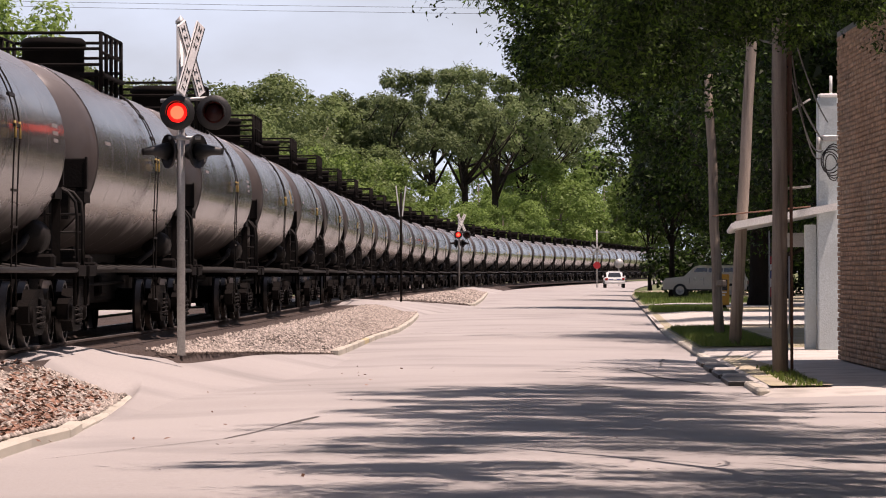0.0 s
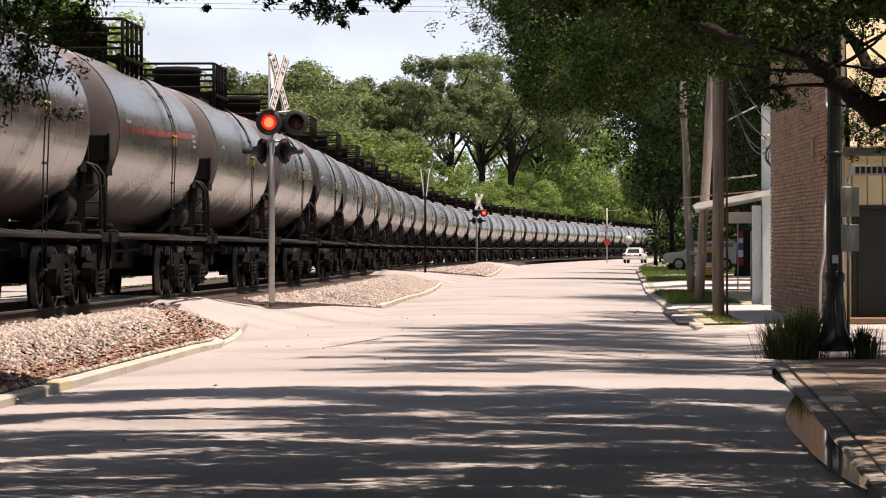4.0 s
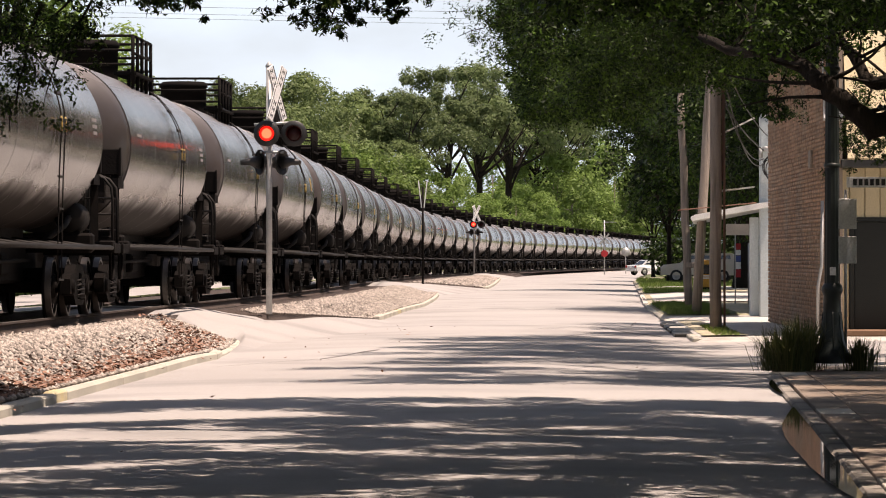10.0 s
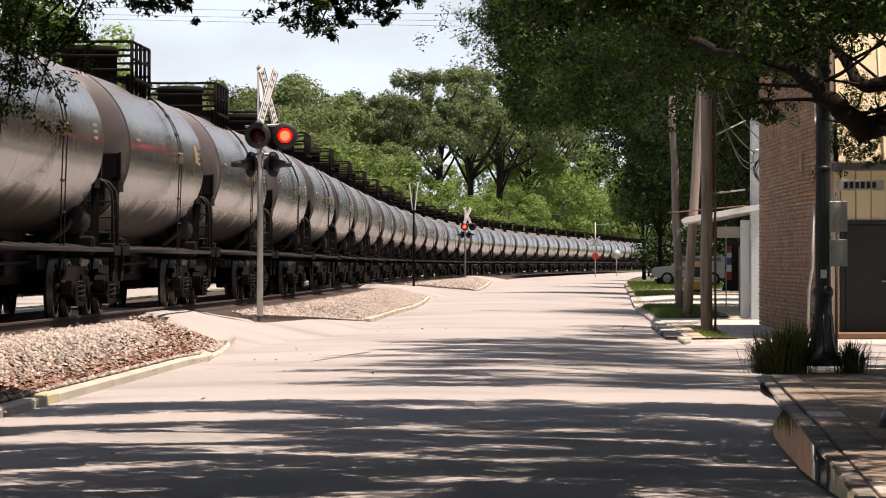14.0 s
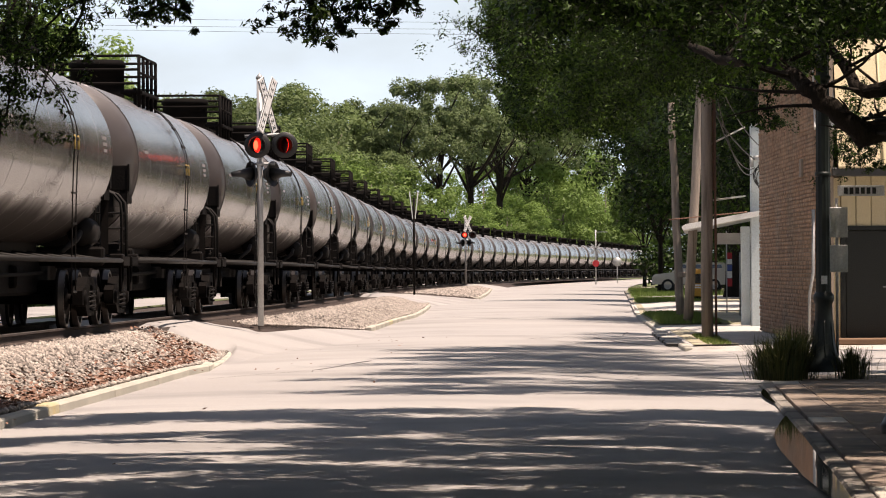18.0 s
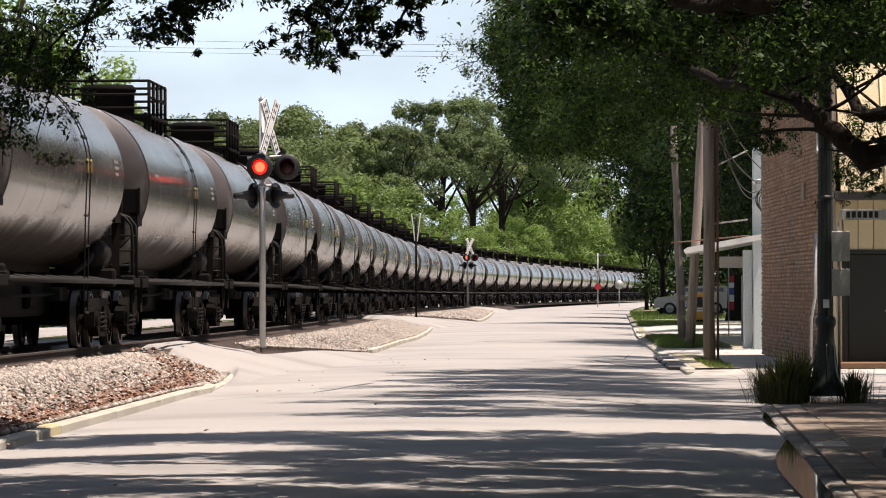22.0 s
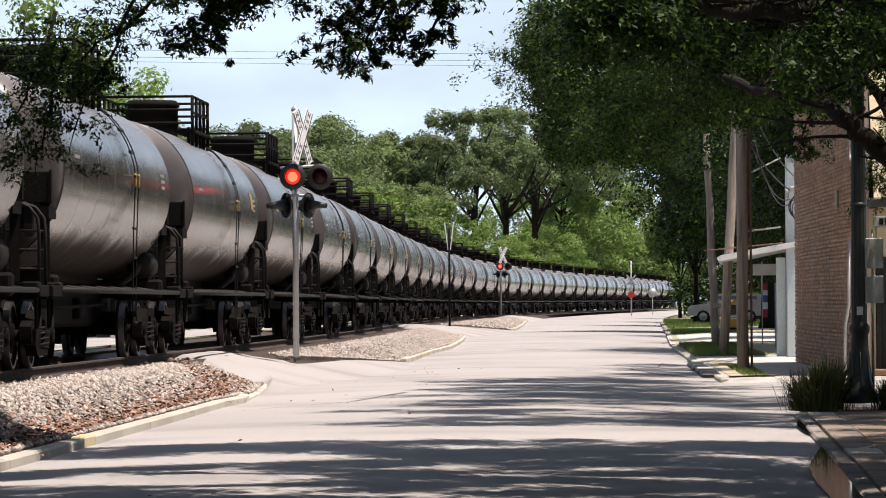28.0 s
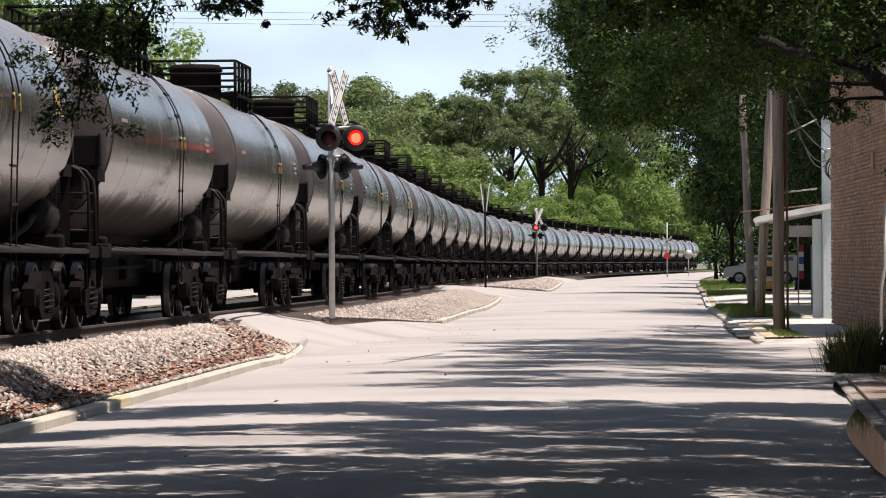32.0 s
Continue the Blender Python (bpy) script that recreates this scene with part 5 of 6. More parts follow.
# courses of brick on the street side and the corner return, joined
bv = []
rng = np.random.default_rng(3)
course = 0.081
for r in range(int(BH / course)):
    z = r * course + 0.04
    off = 0.105 if r % 2 else 0.0
    y = BY0 + off
    while y < BY1 - 0.1:
        d = rng.uniform(-0.004, 0.006)
        bv.append((BX + 0.03 - d, y + 0.1, z, 0.06, 0.198, 0.068))
        y += 0.211
for r in range(int(BH / course)):
    z = r * course + 0.04
    bv.append((BX + 0.13 + (0.0 if r % 2 else 0.02), BY0 - 0.012, z, 0.2 + (0.04 if r % 2 else 0), 0.06, 0.068))
me = bpy.data.meshes.new("bricks")
b = np.array(bv)
corn = np.array([(i, j, k) for k in (-.5, .5) for j in (-.5, .5) for i in (-.5, .5)])
v = (b[:, None, :3] + corn[None] * b[:, None, 3:]).reshape(-1, 3)
quad = np.array(((0, 2, 3, 1), (4, 5, 7, 6), (0, 1, 5, 4), (2, 6, 7, 3), (0, 4, 6, 2), (1, 3, 7, 5)))
f = (quad[None] + 8 * np.arange(len(b))[:, None, None]).reshape(-1, 4)
me.vertices.add(len(v)), me.vertices.foreach_set("co", v.astype(np.float32).ravel())
me.loops.add(f.size), me.loops.foreach_set("vertex_index", f.astype(np.int32).ravel())
me.polygons.add(len(f)), me.polygons.foreach_set("loop_start", np.arange(0, f.size, 4, dtype=np.int32))
me.materials.append(BRICK)
me.update(calc_edges=True)
ob = part("brickwork", me, None, bld, "running courses of tan and red brick")
tagged(ob, kind="stuff")
# cream front with its door, facing the side street
FY = BY0 + 0.25
g = Geo()
spans = [(0.34, 0.48, False)] + [(0.485 + 0.2875 * i, 0.485 + 0.2875 * (i + 1), True) for i in range(4)] + [(1.64 + 0.3 * i, 1.94 + 0.3 * i, False) for i in range(21)]
for a, b, over_door in spans:
    g = Geo()
    g.box((0, 0, 0), (b - a - 0.012, 0.05, 0.96 if over_door else 3.1), bevel=0.012)
    part("siding_board", g, CREAM, bld, at=(BX + (a + b) / 2, FY, 2.66 if over_door else 1.55))
g = Geo()
g.box((BX + 4.1, FY + 0.2, 1.6), (7.6, 0.2, 3.2))
part("inner_wall", g, CREAM, bld)
door = part("door", Geo().box((0, 0, 0), (0.96, 0.06, 2.03), bevel=0.01), DOOR_GREEN, bld, "dark green steel door, closed", at=(BX + 1.06, FY + 0.02, 1.09))
g = Geo()
g.lathe([(0.03, 0), (0.03, -0.05), (0.045, -0.06), (0.03, -0.09), (0.001, -0.095)], (0.33, -0.03, -0.05), "Y", 12)
g.tube([(0.33, -0.10, -0.05), (0.21, -0.10, -0.05)], 0.015, 6)
part("handle", g, GALV, door, "bright metal handle")
g = Geo()
g.box((-0.53, -0.02, 0.02), (0.09, 0.10, 2.1))
g.box((0.53, -0.02, 0.02), (0.09, 0.10, 2.1))
g.box((0, -0.02, 1.06), (1.15, 0.10, 0.08))
part("door_frame", g, DOOR_GREEN, door)
g = Geo()
g.box((BX + 1.06, FY - 0.3, 0.02), (1.7, 0.7, 0.12), bevel=0.02)
part("door_step", g, SOCKET, bld, "worn red-brown step")
g = Geo()
g.box((BX + 4.2, FY - 0.14, 3.2), (7.8, 0.5, 0.16), bevel=0.02)
part("fascia", g, DARK_TRIM, bld)
# sloping metal roof skirt
for k in range(18):
    g = Geo()
    x0 = BX + 0.42 + k * 0.42
    g.add([(x0, FY - 0.42, 3.30), (x0 + 0.40, FY - 0.42, 3.30), (x0 + 0.40, FY + 0.75, 5.75), (x0, FY + 0.75, 5.75), (x0, FY - 0.36, 3.24), (x0 + 0.40, FY - 0.36, 3.24), (x0 + 0.40, FY + 0.81, 5.69), (x0, FY + 0.81, 5.69)],
          [(0, 1, 2, 3), (7, 6, 5, 4), (0, 4, 5, 1), (1, 5, 6, 2), (2, 6, 7, 3), (3, 7, 4, 0)])
    g.tube([(x0 + 0.41, FY - 0.44, 3.32), (x0 + 0.41, FY + 0.73, 5.77)], 0.022, 6)
    part("roof_panel", g, CREAM, bld)
g = Geo()
g.add([(BX - 0.02, BY0 - 0.06, 4.05), (BX + 0.36, BY0 - 0.06, 4.05), (BX + 0.36, BY0 + 0.5, 5.62), (BX - 0.02, BY0 + 0.5, 5.62), (BX - 0.02, BY0 + 0.02, 4.0), (BX + 0.36, BY0 + 0.02, 4.0), (BX + 0.36, BY0 + 0.58, 5.6), (BX - 0.02, BY0 + 0.58, 5.6)],
      [(0, 1, 2, 3), (7, 6, 5, 4), (0, 4, 5, 1), (1, 5, 6, 2), (2, 6, 7, 3), (3, 7, 4, 0)])
part("sloping_coping", g, CANOPY_WHITE, bld, "pale sloping coping")
g = Geo()
g.box((BX + 4, (FY + 0.8 + BY1) / 2, BH + 0.03), (8.0, BY1 - FY - 0.8, 0.1))
part("roof", g, DARK_TRIM, bld)
g = Geo()
g.tube([(BX - 0.14, BY0 - 0.07, 0.0), (BX - 0.13, BY0 - 0.07, 0.9), (BX - 0.06, BY0 - 0.07, 1.3), (BX - 0.05, BY0 - 0.07, 2.5)], 0.03, 8)
part("downpipe", g, GALV, bld, "bent pale downpipe at the corner")
g = Geo()
g.box((BX - 0.03, BY0 + 3.2, 3.35), (0.05, 0.45, 0.35), bevel=0.01)
part("wall_plate", g, MORTAR, bld)


# ---- street lamps ----
def street_lamp(x, y, z, label):
    p = thing("street_lamp", pose(x, y, z), label, "street lamp", "cast-iron street lamps")
    g = Geo()
    g.lathe([(0.26, 0), (0.26, 0.07), (0.235, 0.11), (0.20, 0.18), (0.165, 0.30), (0.14, 0.46), (0.122, 0.66), (0.115, 0.90), (0.135, 0.94), (0.14, 0.98), (0.135, 1.02), (0.105, 1.06)], (0, 0, 0), "Z", 16)
    base = part("base", g, IRON_GREEN, p, "fluted green-black cast base")
    for i in range(8):
        a = 2 * math.pi * i / 8
        g = Geo()
        g.tube([(0.19 * math.cos(a), 0.19 * math.sin(a), 0.19), (0.15 * math.cos(a), 0.15 * math.sin(a), 0.38), (0.122 * math.cos(a), 0.122 * math.sin(a), 0.68)], 0.007, 5)
        part("flute", g, IRON_GREEN, base)
    g = Geo()
    n = 12
    prof = []
    for i in range(n * 2):
        a = math.pi * i / n
        prof.append((math.cos(a), math.sin(a), 1.0 if i % 2 else 0.93))
    vs = [(c * k * r, s * k * r, h) for h, r in ((1.04, 0.105), (2.4, 0.098), (5.2, 0.08)) for c, s, k in prof]
    m = 2 * n
    g.add(vs, [(i * m + j, i * m + (j + 1) % m, (i + 1) * m + (j + 1) % m, (i + 1) * m + j) for i in range(2) for j in range(m)])
    part("shaft", g, IRON_GREEN, p)
    for h in (2.62, 3.9):
        g = Geo()
        g.lathe([(0.09, -0.04), (0.108, -0.02), (0.112, 0.0), (0.108, 0.02), (0.085, 0.04)], (0, 0, h), "Z", 14)
        part("collar", g, IRON_GREEN, p)
    g = Geo()
    g.lathe([(0.08, 5.2), (0.16, 5.3), (0.20, 5.45), (0.24, 5.9), (0.20, 6.05), (0.08, 6.2), (0.02, 6.35), (0.001, 6.4)], (0, 0, 0), "Z", 14)
    part("lantern", g, IRON_GREEN, p)
    return p


lamp_b = street_lamp(4.635, 58.5, 0.13, "black cast-iron street lamp carrying small street signs")
lamp_a = street_lamp(3.62, 36.6, 0.13, "black cast-iron street lamp standing on the pavement")
g = Geo()
g.tube([(-0.32, 0, 2.62), (0.32, 0, 2.62)], 0.012, 6)
g.lathe([(0.012, 0), (0.03, 0.02), (0.001, 0.05)], (-0.32, 0, 2.62), "Z", 8)
part("cross_bar", g, IRON_GREEN, lamp_a)
g = Geo()
g.box((0.50, -0.02, 2.40), (0.62, 0.012, 0.14), bevel=0.004)
plate = part("street_name_plate", g, SIGN_WHITE, lamp_b, "white street name plate")
g = Geo()
for k in range(6):
    g.box((0.30 + k * 0.075, -0.03, 2.40), (0.05, 0.004, 0.085))
part("lettering_bars", g, SIGN_BLACK, plate)
for z, w in ((1.98, 0.30), (1.50, 0.30)):
    g = Geo()
    g.box((0.20, -0.06, z), (w - 0.05, 0.012, 0.40 if z > 1.8 else 0.36), bevel=0.005, rz=0.25)
    part("sign_plate", g, GALV, lamp_b, "blank back of a small sign")
g = Geo()
g.tube([(0.18, 0.02, 0.0), (0.18, 0.02, 2.3)], 0.02, 6)
part("sign_post", g, GALV, lamp_b)
g = Geo()
g.box((0.0, -0.118, 1.22), (0.08, 0.01, 0.11))
part("sticker", g, SIGN_WHITE, lamp_b)


# ---- planting by the lamp ----
def tuft(x, y, z, n, h, seed, label):
    rng = np.random.default_rng(seed)
    vs = []
    for _ in range(n):
        a, l = rng.uniform(0, 6.28), h * rng.uniform(0.6, 1.15)
        lean = abs(rng.normal(0, 0.42))
        r0 = abs(rng.normal(0, 0.13))
        c = np.array((r0 * math.cos(a), r0 * math.sin(a), 0.0))
        d = np.array((math.cos(a), math.sin(a), 0.0))
        w = np.array((-math.sin(a), math.cos(a), 0.0)) * 0.006
        p1 = c + d * lean * l * 0.35 + np.array((0, 0, l * 0.6))
        p2 = c + d * lean * l * 1.1 + np.array((0, 0, l * (1 - 0.35 * lean)))
        vs += [c - w, c + w, p1 + w, p1 - w, p1 - w, p1 + w, p2 + w * 0.15, p2 - w * 0.15]
    ob = new("ornamental_grass", fast_mesh("ornamental_grass", vs, 4, [LEAF_TUFT]))
    ob.matrix_basis = pose(x, y, z)
    return tagged(ob, label, "grass tuft", "grass tufts round the lamp")


for i, (x, y, h) in enumerate(((4.00, 57.9, 0.62), (4.18, 58.2, 0.72), (4.32, 58.6, 0.68), (3.88, 58.5, 0.55), (5.0, 58.4, 0.44))):
    tuft(x, y, 0.03, 330, h, 20 + i, "dark green clump of long arching grass blades")


# ---- trees ----
def leaf_cloud(centres, radii, per, leaf, seed, flat=0.75, long=1.0, shell=0.55):
    """Leaves as small diamonds gathered in clumps; returns the corner array."""
    rng = np.random.default_rng(seed)
    c = np.repeat(np.asarray(centres, float), per, axis=0)
    r = np.repeat(np.asarray(radii, float), per)
    n = len(c)
    d = rng.normal(0, 1, (n, 3))
    d /= np.linalg.norm(d, axis=1)[:, None]
    d[:, 2] *= flat
    rad = r * (shell + (1 - shell) * rng.random(n)) ** 0.7 * (0.75 + 0.5 * rng.random(n))
    p = c + d * rad[:, None]
    nrm = d * 1.0 + rng.normal(0, 0.45, (n, 3)) + (0, 0, 0.75)
    nrm /= np.linalg.norm(nrm, axis=1)[:, None]
    u = np.cross(nrm, rng.normal(0, 1, (n, 3)))
    u /= np.linalg.norm(u, axis=1)[:, None]
    w = np.cross(nrm, u)
    s = leaf * rng.uniform(0.6, 1.35, n)[:, None]
    u, w = u * s * long, w * s * 0.5
    return np.stack([p - u, p + u * 0.25 + w * 1.15, p + u * 0.6 - w * 0.9], 1).reshape(-1, 3)


def limb_points(a, b, bend, rng, n=6):
    a, b = Vector(a), Vector(b)
    side = (b - a).orthogonal().normalized()
    o = Vector(rng.normal(0, bend, 3))
    return [a.lerp(b, i / n) + (o * math.sin(math.pi * i / n)) for i in range(n + 1)]


def make_tree(name, label, height, spread, trunk_h, trunk_r, n_limbs, clumps, per, leaf, leafmat, bark, seed, low=0.35, flat=0.75, clump_r=0.26, group="", open_=0.0, long=1.0, core=0):
    """Trunk with tapering limbs and a lumpy crown of leaf clumps, built at the origin."""
    rng = np.random.default_rng(seed)
    t = thing(name, Matrix(), label, "tree", group)
    g = Geo()
    top = Vector((rng.normal(0, 0.3), rng.normal(0, 0.3), height * 0.8))
    g.tube([Vector((0, 0, -0.2)), Vector((0.03, 0, 0.5)), Vector((top.x * 0.3, top.y * 0.3, trunk_h)), top], [trunk_r * 1.5, trunk_r * 1.1, trunk_r * 0.85, trunk_r * 0.2], 10)
    centres, radii = [], []
    tips = []
    for i in range(n_limbs):
        a = 2 * math.pi * (i + rng.uniform(-0.3, 0.3)) / n_limbs
        z = height * rng.uniform(low + 0.1, 0.95)
        k = math.sqrt(max(0.08, 1 - ((z / height - 0.62) / 0.45) ** 2))
        r = spread * k * rng.uniform(0.6, 0.95)
        tip = (r * math.cos(a), r * math.sin(a), z)
        start = (0, 0, min(z * 0.75, trunk_h * rng.uniform(0.8, 1.5)))
        pts = limb_points(start, tip, 0.06 * spread, rng)
        g.tube(pts, trunk_r * rng.uniform(0.35, 0.5), 7, r_end=trunk_r * 0.08)
        tips.append(tip)
        for j in range(2):
            q = pts[3 + j]
            tip2 = (q.x + rng.normal(0, spread * 0.25), q.y + rng.normal(0, spread * 0.25), q.z + rng.uniform(0.02, 0.2) * height)
            g.tube(limb_points(q, tip2, 0.03 * spread, rng, 4), trunk_r * 0.16, 5, r_end=trunk_r * 0.04)
            tips.append(tip2)
    part("trunk", g, bark, t)
    for i in range(clumps):
        if rng.random() < 0.55 + 0.3 * open_:
            b = tips[rng.integers(len(tips))]
            c = np.array(b) + rng.normal(0, spread * 0.13, 3)
        else:
            a, u = rng.uniform(0, 6.28), rng.uniform(-0.9, 1)
            k = math.sqrt(max(0, 1 - u * u))
            rr = spread * rng.uniform(0.55, 1.0)
            c = np.array((rr * k * math.cos(a), rr * k * math.sin(a), height * (low + (1 - low) * (0.5 + 0.46 * u))))
        c[2] = min(c[2], height * 0.95)
        centres.append(c)
        radii.append(spread * clump_r * rng.uniform(0.55, 1.25))
    corners = [leaf_cloud(centres, radii, per, leaf, seed + 50, flat, long)]
    if core:
        # oversized leaves added inside the crown, to darken it by their shade
        d = rng.normal(0, 1, (core, 3))
        d *= (0.86 * rng.random((core, 1)) ** 0.4) / np.linalg.norm(d, axis=1)[:, None]
        mid, tall_half = height * (low + 1) / 2, height * (1 - low) / 2
        corners.append(leaf_cloud(d * (spread, spread, tall_half * 0.92) + (0, 0, mid), np.full(core, 0.3), 1, leaf * 3.2, seed + 60, 0.8, 1.2))
    part("crown", fast_mesh("crown", np.concatenate(corners), 3, [leafmat]), None, t)
    return t


def plant(tree, places, name=None):
    """Puts the built tree at the first place and copies of it at the others: (x, y, z, size, turn)."""
    for i, (x, y, z, s, a) in enumerate(places):
        m = pose(x, y, z, 0, 0, a) @ Matrix.Diagonal((s, s, s * random.uniform(0.94, 1.06), 1))
        if i:
            copy_thing(tree, m)
    x, y, z, s, a = places[0]
    tree.matrix_basis = pose(x, y, z, 0, 0, a) @ Matrix.Scale(s, 4)


def behind_line(across, top, clear, high, turn):
    """A place clear metres left of the line, in the direction given by across (sideways slope from the eye times 7800),
    and the size that brings a tree of that height up to top."""
    for y in range(60, 900, 2):
        if across * y / 7800 < track_x(y) - clear:
            x = across * y / 7800
            return (x, y, 0.15, (1.35 + top * y / 7800) / high, turn)
    return (0, 900, 0.15, 1, turn)


# woods behind the railway line
wood_a = make_tree("tree", "broad green deciduous tree behind the railway line", 12, 4.6, 3.4, 0.22, 9, 78, 340, 0.15, LEAF_MID, BARK_PALE, 101, low=0.14, clump_r=0.24, group="trees behind the line")
plant(wood_a, [behind_line(a, t, c, 12, r) for a, t, c, r in ((-530, 306, 10, 0), (-476, 308, 12, 70), (-408, 302, 11, 130), (-350, 308, 12, 200), (-286, 328, 16, 300), (-318, 312, 15, 40), (-240, 296, 13, 90), (-590, 320, 12, 10),
                                                              (-650, 320, 14, 150), (-196, 292, 14, 250), (-430, 292, 18, 330), (-720, 325, 14, 20), (-800, 325, 14, 200), (-380, 250, 7, 60), (-310, 238, 7, 160), (-225, 232, 7.5, 260), (-165, 215, 8, 80))])
wood_b = make_tree("tree", "bright yellow-green young tree beside the line", 8.0, 3.4, 2.0, 0.14, 8, 52, 270, 0.15, LEAF_BRIGHT, BARK_PALE, 102, low=0.10, group="trees behind the line")
plant(wood_b, [behind_line(a, t, c, 8, r) for a, t, c, r in ((-265, 205, 5.0, 0), (-140, 195, 5.2, 100), (-85, 165, 5.2, 220), (-45, 140, 5.2, 50), (-5, 118, 5.4, 15), (35, 112, 5.5, 75), (70, 105, 5.6, 175), (-200, 200, 5.0, 275), (-330, 215, 5.0, 120), (105, 95, 5.6, 10), (140, 90, 5.6, 200), (180, 80, 6, 300))])
tall = make_tree("tree", "tall open-crowned tree with dark limbs behind the line", 17.5, 6.0, 8.5, 0.30, 13, 60, 360, 0.16, LEAF_TALL, BARK, 103, low=0.55, clump_r=0.165, open_=1.0, group="tall trees behind the line")
plant(tall, [behind_line(a, t, c, 17.5, r) for a, t, c, r in ((-62, 346, 8, 0), (-6, 336, 7, 120), (48, 336, 8, 200), (-140, 310, 8, 290), (96, 318, 8, 150), (140, 290, 9, 260))])
far_green = make_tree("tree", "rounded green tree beyond the curve of the line", 12.5, 5.2, 2.2, 0.22, 9, 80, 300, 0.19, LEAF_BRIGHT, BARK_PALE, 104, low=0.06, group="trees beyond the curve")
plant(far_green, [behind_line(a, t, c, 12.5, r) for a, t, c, r in ((122, 196, 6.0, 0), (160, 178, 6.0, 100), (60, 135, 8, 200), (230, 190, 9, 300), (290, 170, 9, 40), (350, 160, 10, 140), (420, 170, 12, 220), (205, 210, 16, 20), (90, 150, 14, 90), (500, 180, 12, 10), (20, 190, 16, 180))])
left_tree = make_tree("tree", "pale green tree standing across the line", 10.5, 3.4, 3.5, 0.2, 9, 60, 240, 0.12, LEAF_BRIGHT, BARK_PALE, 105, low=0.3, group="trees behind the line")
plant(left_tree, [(-14.6, 158, 0.2, 1.0, 0), (-19, 172, 0.2, 1.1, 100), (-23.5, 168, 0.2, 1.15, 200), (-13.5, 120, 0.2, 0.95, 40)])

# shrubs added to darken the gaps under the trees and behind the parked car
bush = make_tree("shrub", "dark green leafy shrub added to fill the gap under the trees", 2.6, 2.6, 0.5, 0.06, 7, 40, 90, 0.13, LEAF_OAK, BARK, 112, low=0.02, clump_r=0.26, group="shrubs in the undergrowth")
plant(bush, [(track_x(y) - 11.2 - 1.2 * math.sin(y), y, 0.0, 0.95 + 0.2 * math.sin(3 * y), 37 * i) for i, y in enumerate(np.arange(96, 236, 4.2))] + [(14.5 + 2.6 * i, 296 + 3 * (i % 3), 0.05, 1.5 + 0.25 * math.sin(5 * i), 53 * i) for i in range(9)])

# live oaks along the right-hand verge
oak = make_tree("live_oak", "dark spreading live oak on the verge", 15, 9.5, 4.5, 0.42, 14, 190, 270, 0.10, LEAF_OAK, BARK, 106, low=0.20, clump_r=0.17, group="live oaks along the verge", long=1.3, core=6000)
plant(oak, [(14.2, 138, 0.1, 0.85, 45), (15.4, 212, 0.1, 0.9, 15), (14.8, 160, 0.1, 0.85, 230), (14.9, 188, 0.1, 0.88, 110), (13.6, 126, 0.1, 0.8, 80), (19, 165, 0.1, 0.8, 190)])
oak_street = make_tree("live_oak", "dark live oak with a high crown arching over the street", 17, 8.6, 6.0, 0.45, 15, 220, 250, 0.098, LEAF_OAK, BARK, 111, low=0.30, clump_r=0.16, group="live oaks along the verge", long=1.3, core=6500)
plant(oak_street, [(15.0, 119, 0.1, 0.95, 20), (12.4, 131.5, 0.1, 0.95, 140), (12.6, 213, 0.1, 1.0, 70)])
oak_far = make_tree("live_oak", "dark spreading live oak, on the far verge and added unseen round the camera", 15, 9.5, 4.5, 0.42, 14, 150, 100, 0.18, LEAF_OAK, BARK, 109, low=0.16, clump_r=0.20, group="live oaks along the verge", core=3500)
plant(oak_far, [(17.0, 262, 0.1, 1.0, 0), (19, 312, 0.1, 1.0, 60), (22, 365, 0.1, 1.0, 150), (27, 420, 0.1, 1.05, 290), (22, 240, 0.1, 1.0, 20), (34, 470, 0.1, 1.1, 200), (19, 285, 0.1, 0.8, 70), (19, 215, 0.1, 0.75, 190), (28, 300, 0.1, 1.0, 250), (24, 190, 0.1, 0.9, 100), (26, 140, 0.1, 0.9, 330),
               # oaks added unseen beside and behind the camera, to hold back sky light
               (24, 62, 0, 0.95, 10), (25, 44, 0, 1.0, 130), (24, 26, 0, 0.95, 260), (26, 8, 0, 1.05, 50), (25, -12, 0, 1.0, 170), (18, -34, 0, 1.0, 290), (4, -44, 0, 1.1, 20), (-11, -40, 0, 1.05, 110), (-25, -30, 0, 1.0, 220), (-28, -8, 0, 1.0, 310), (-27, 14, 0, 1.0, 80), (-28, 36, 0, 0.95, 190)])
slim = make_tree("tree", "slim dark tree trunk with a high crown at the roadside", 9, 3.2, 3.2, 0.15, 7, 36, 150, 0.16, LEAF_OAK, BARK, 107, low=0.5, group="roadside trees")
plant(slim, [(11.3, 268, 0.1, 1.0, 0), (14.4, 372, 0.1, 0.95, 200)])


def at_px(x, y, d):
    """A point d metres ahead, by its place across and above the line of sight of the seventh second."""
    return ((x - 784) * d / 7800, d, 1.5 + (461 - y) * d / 7800)


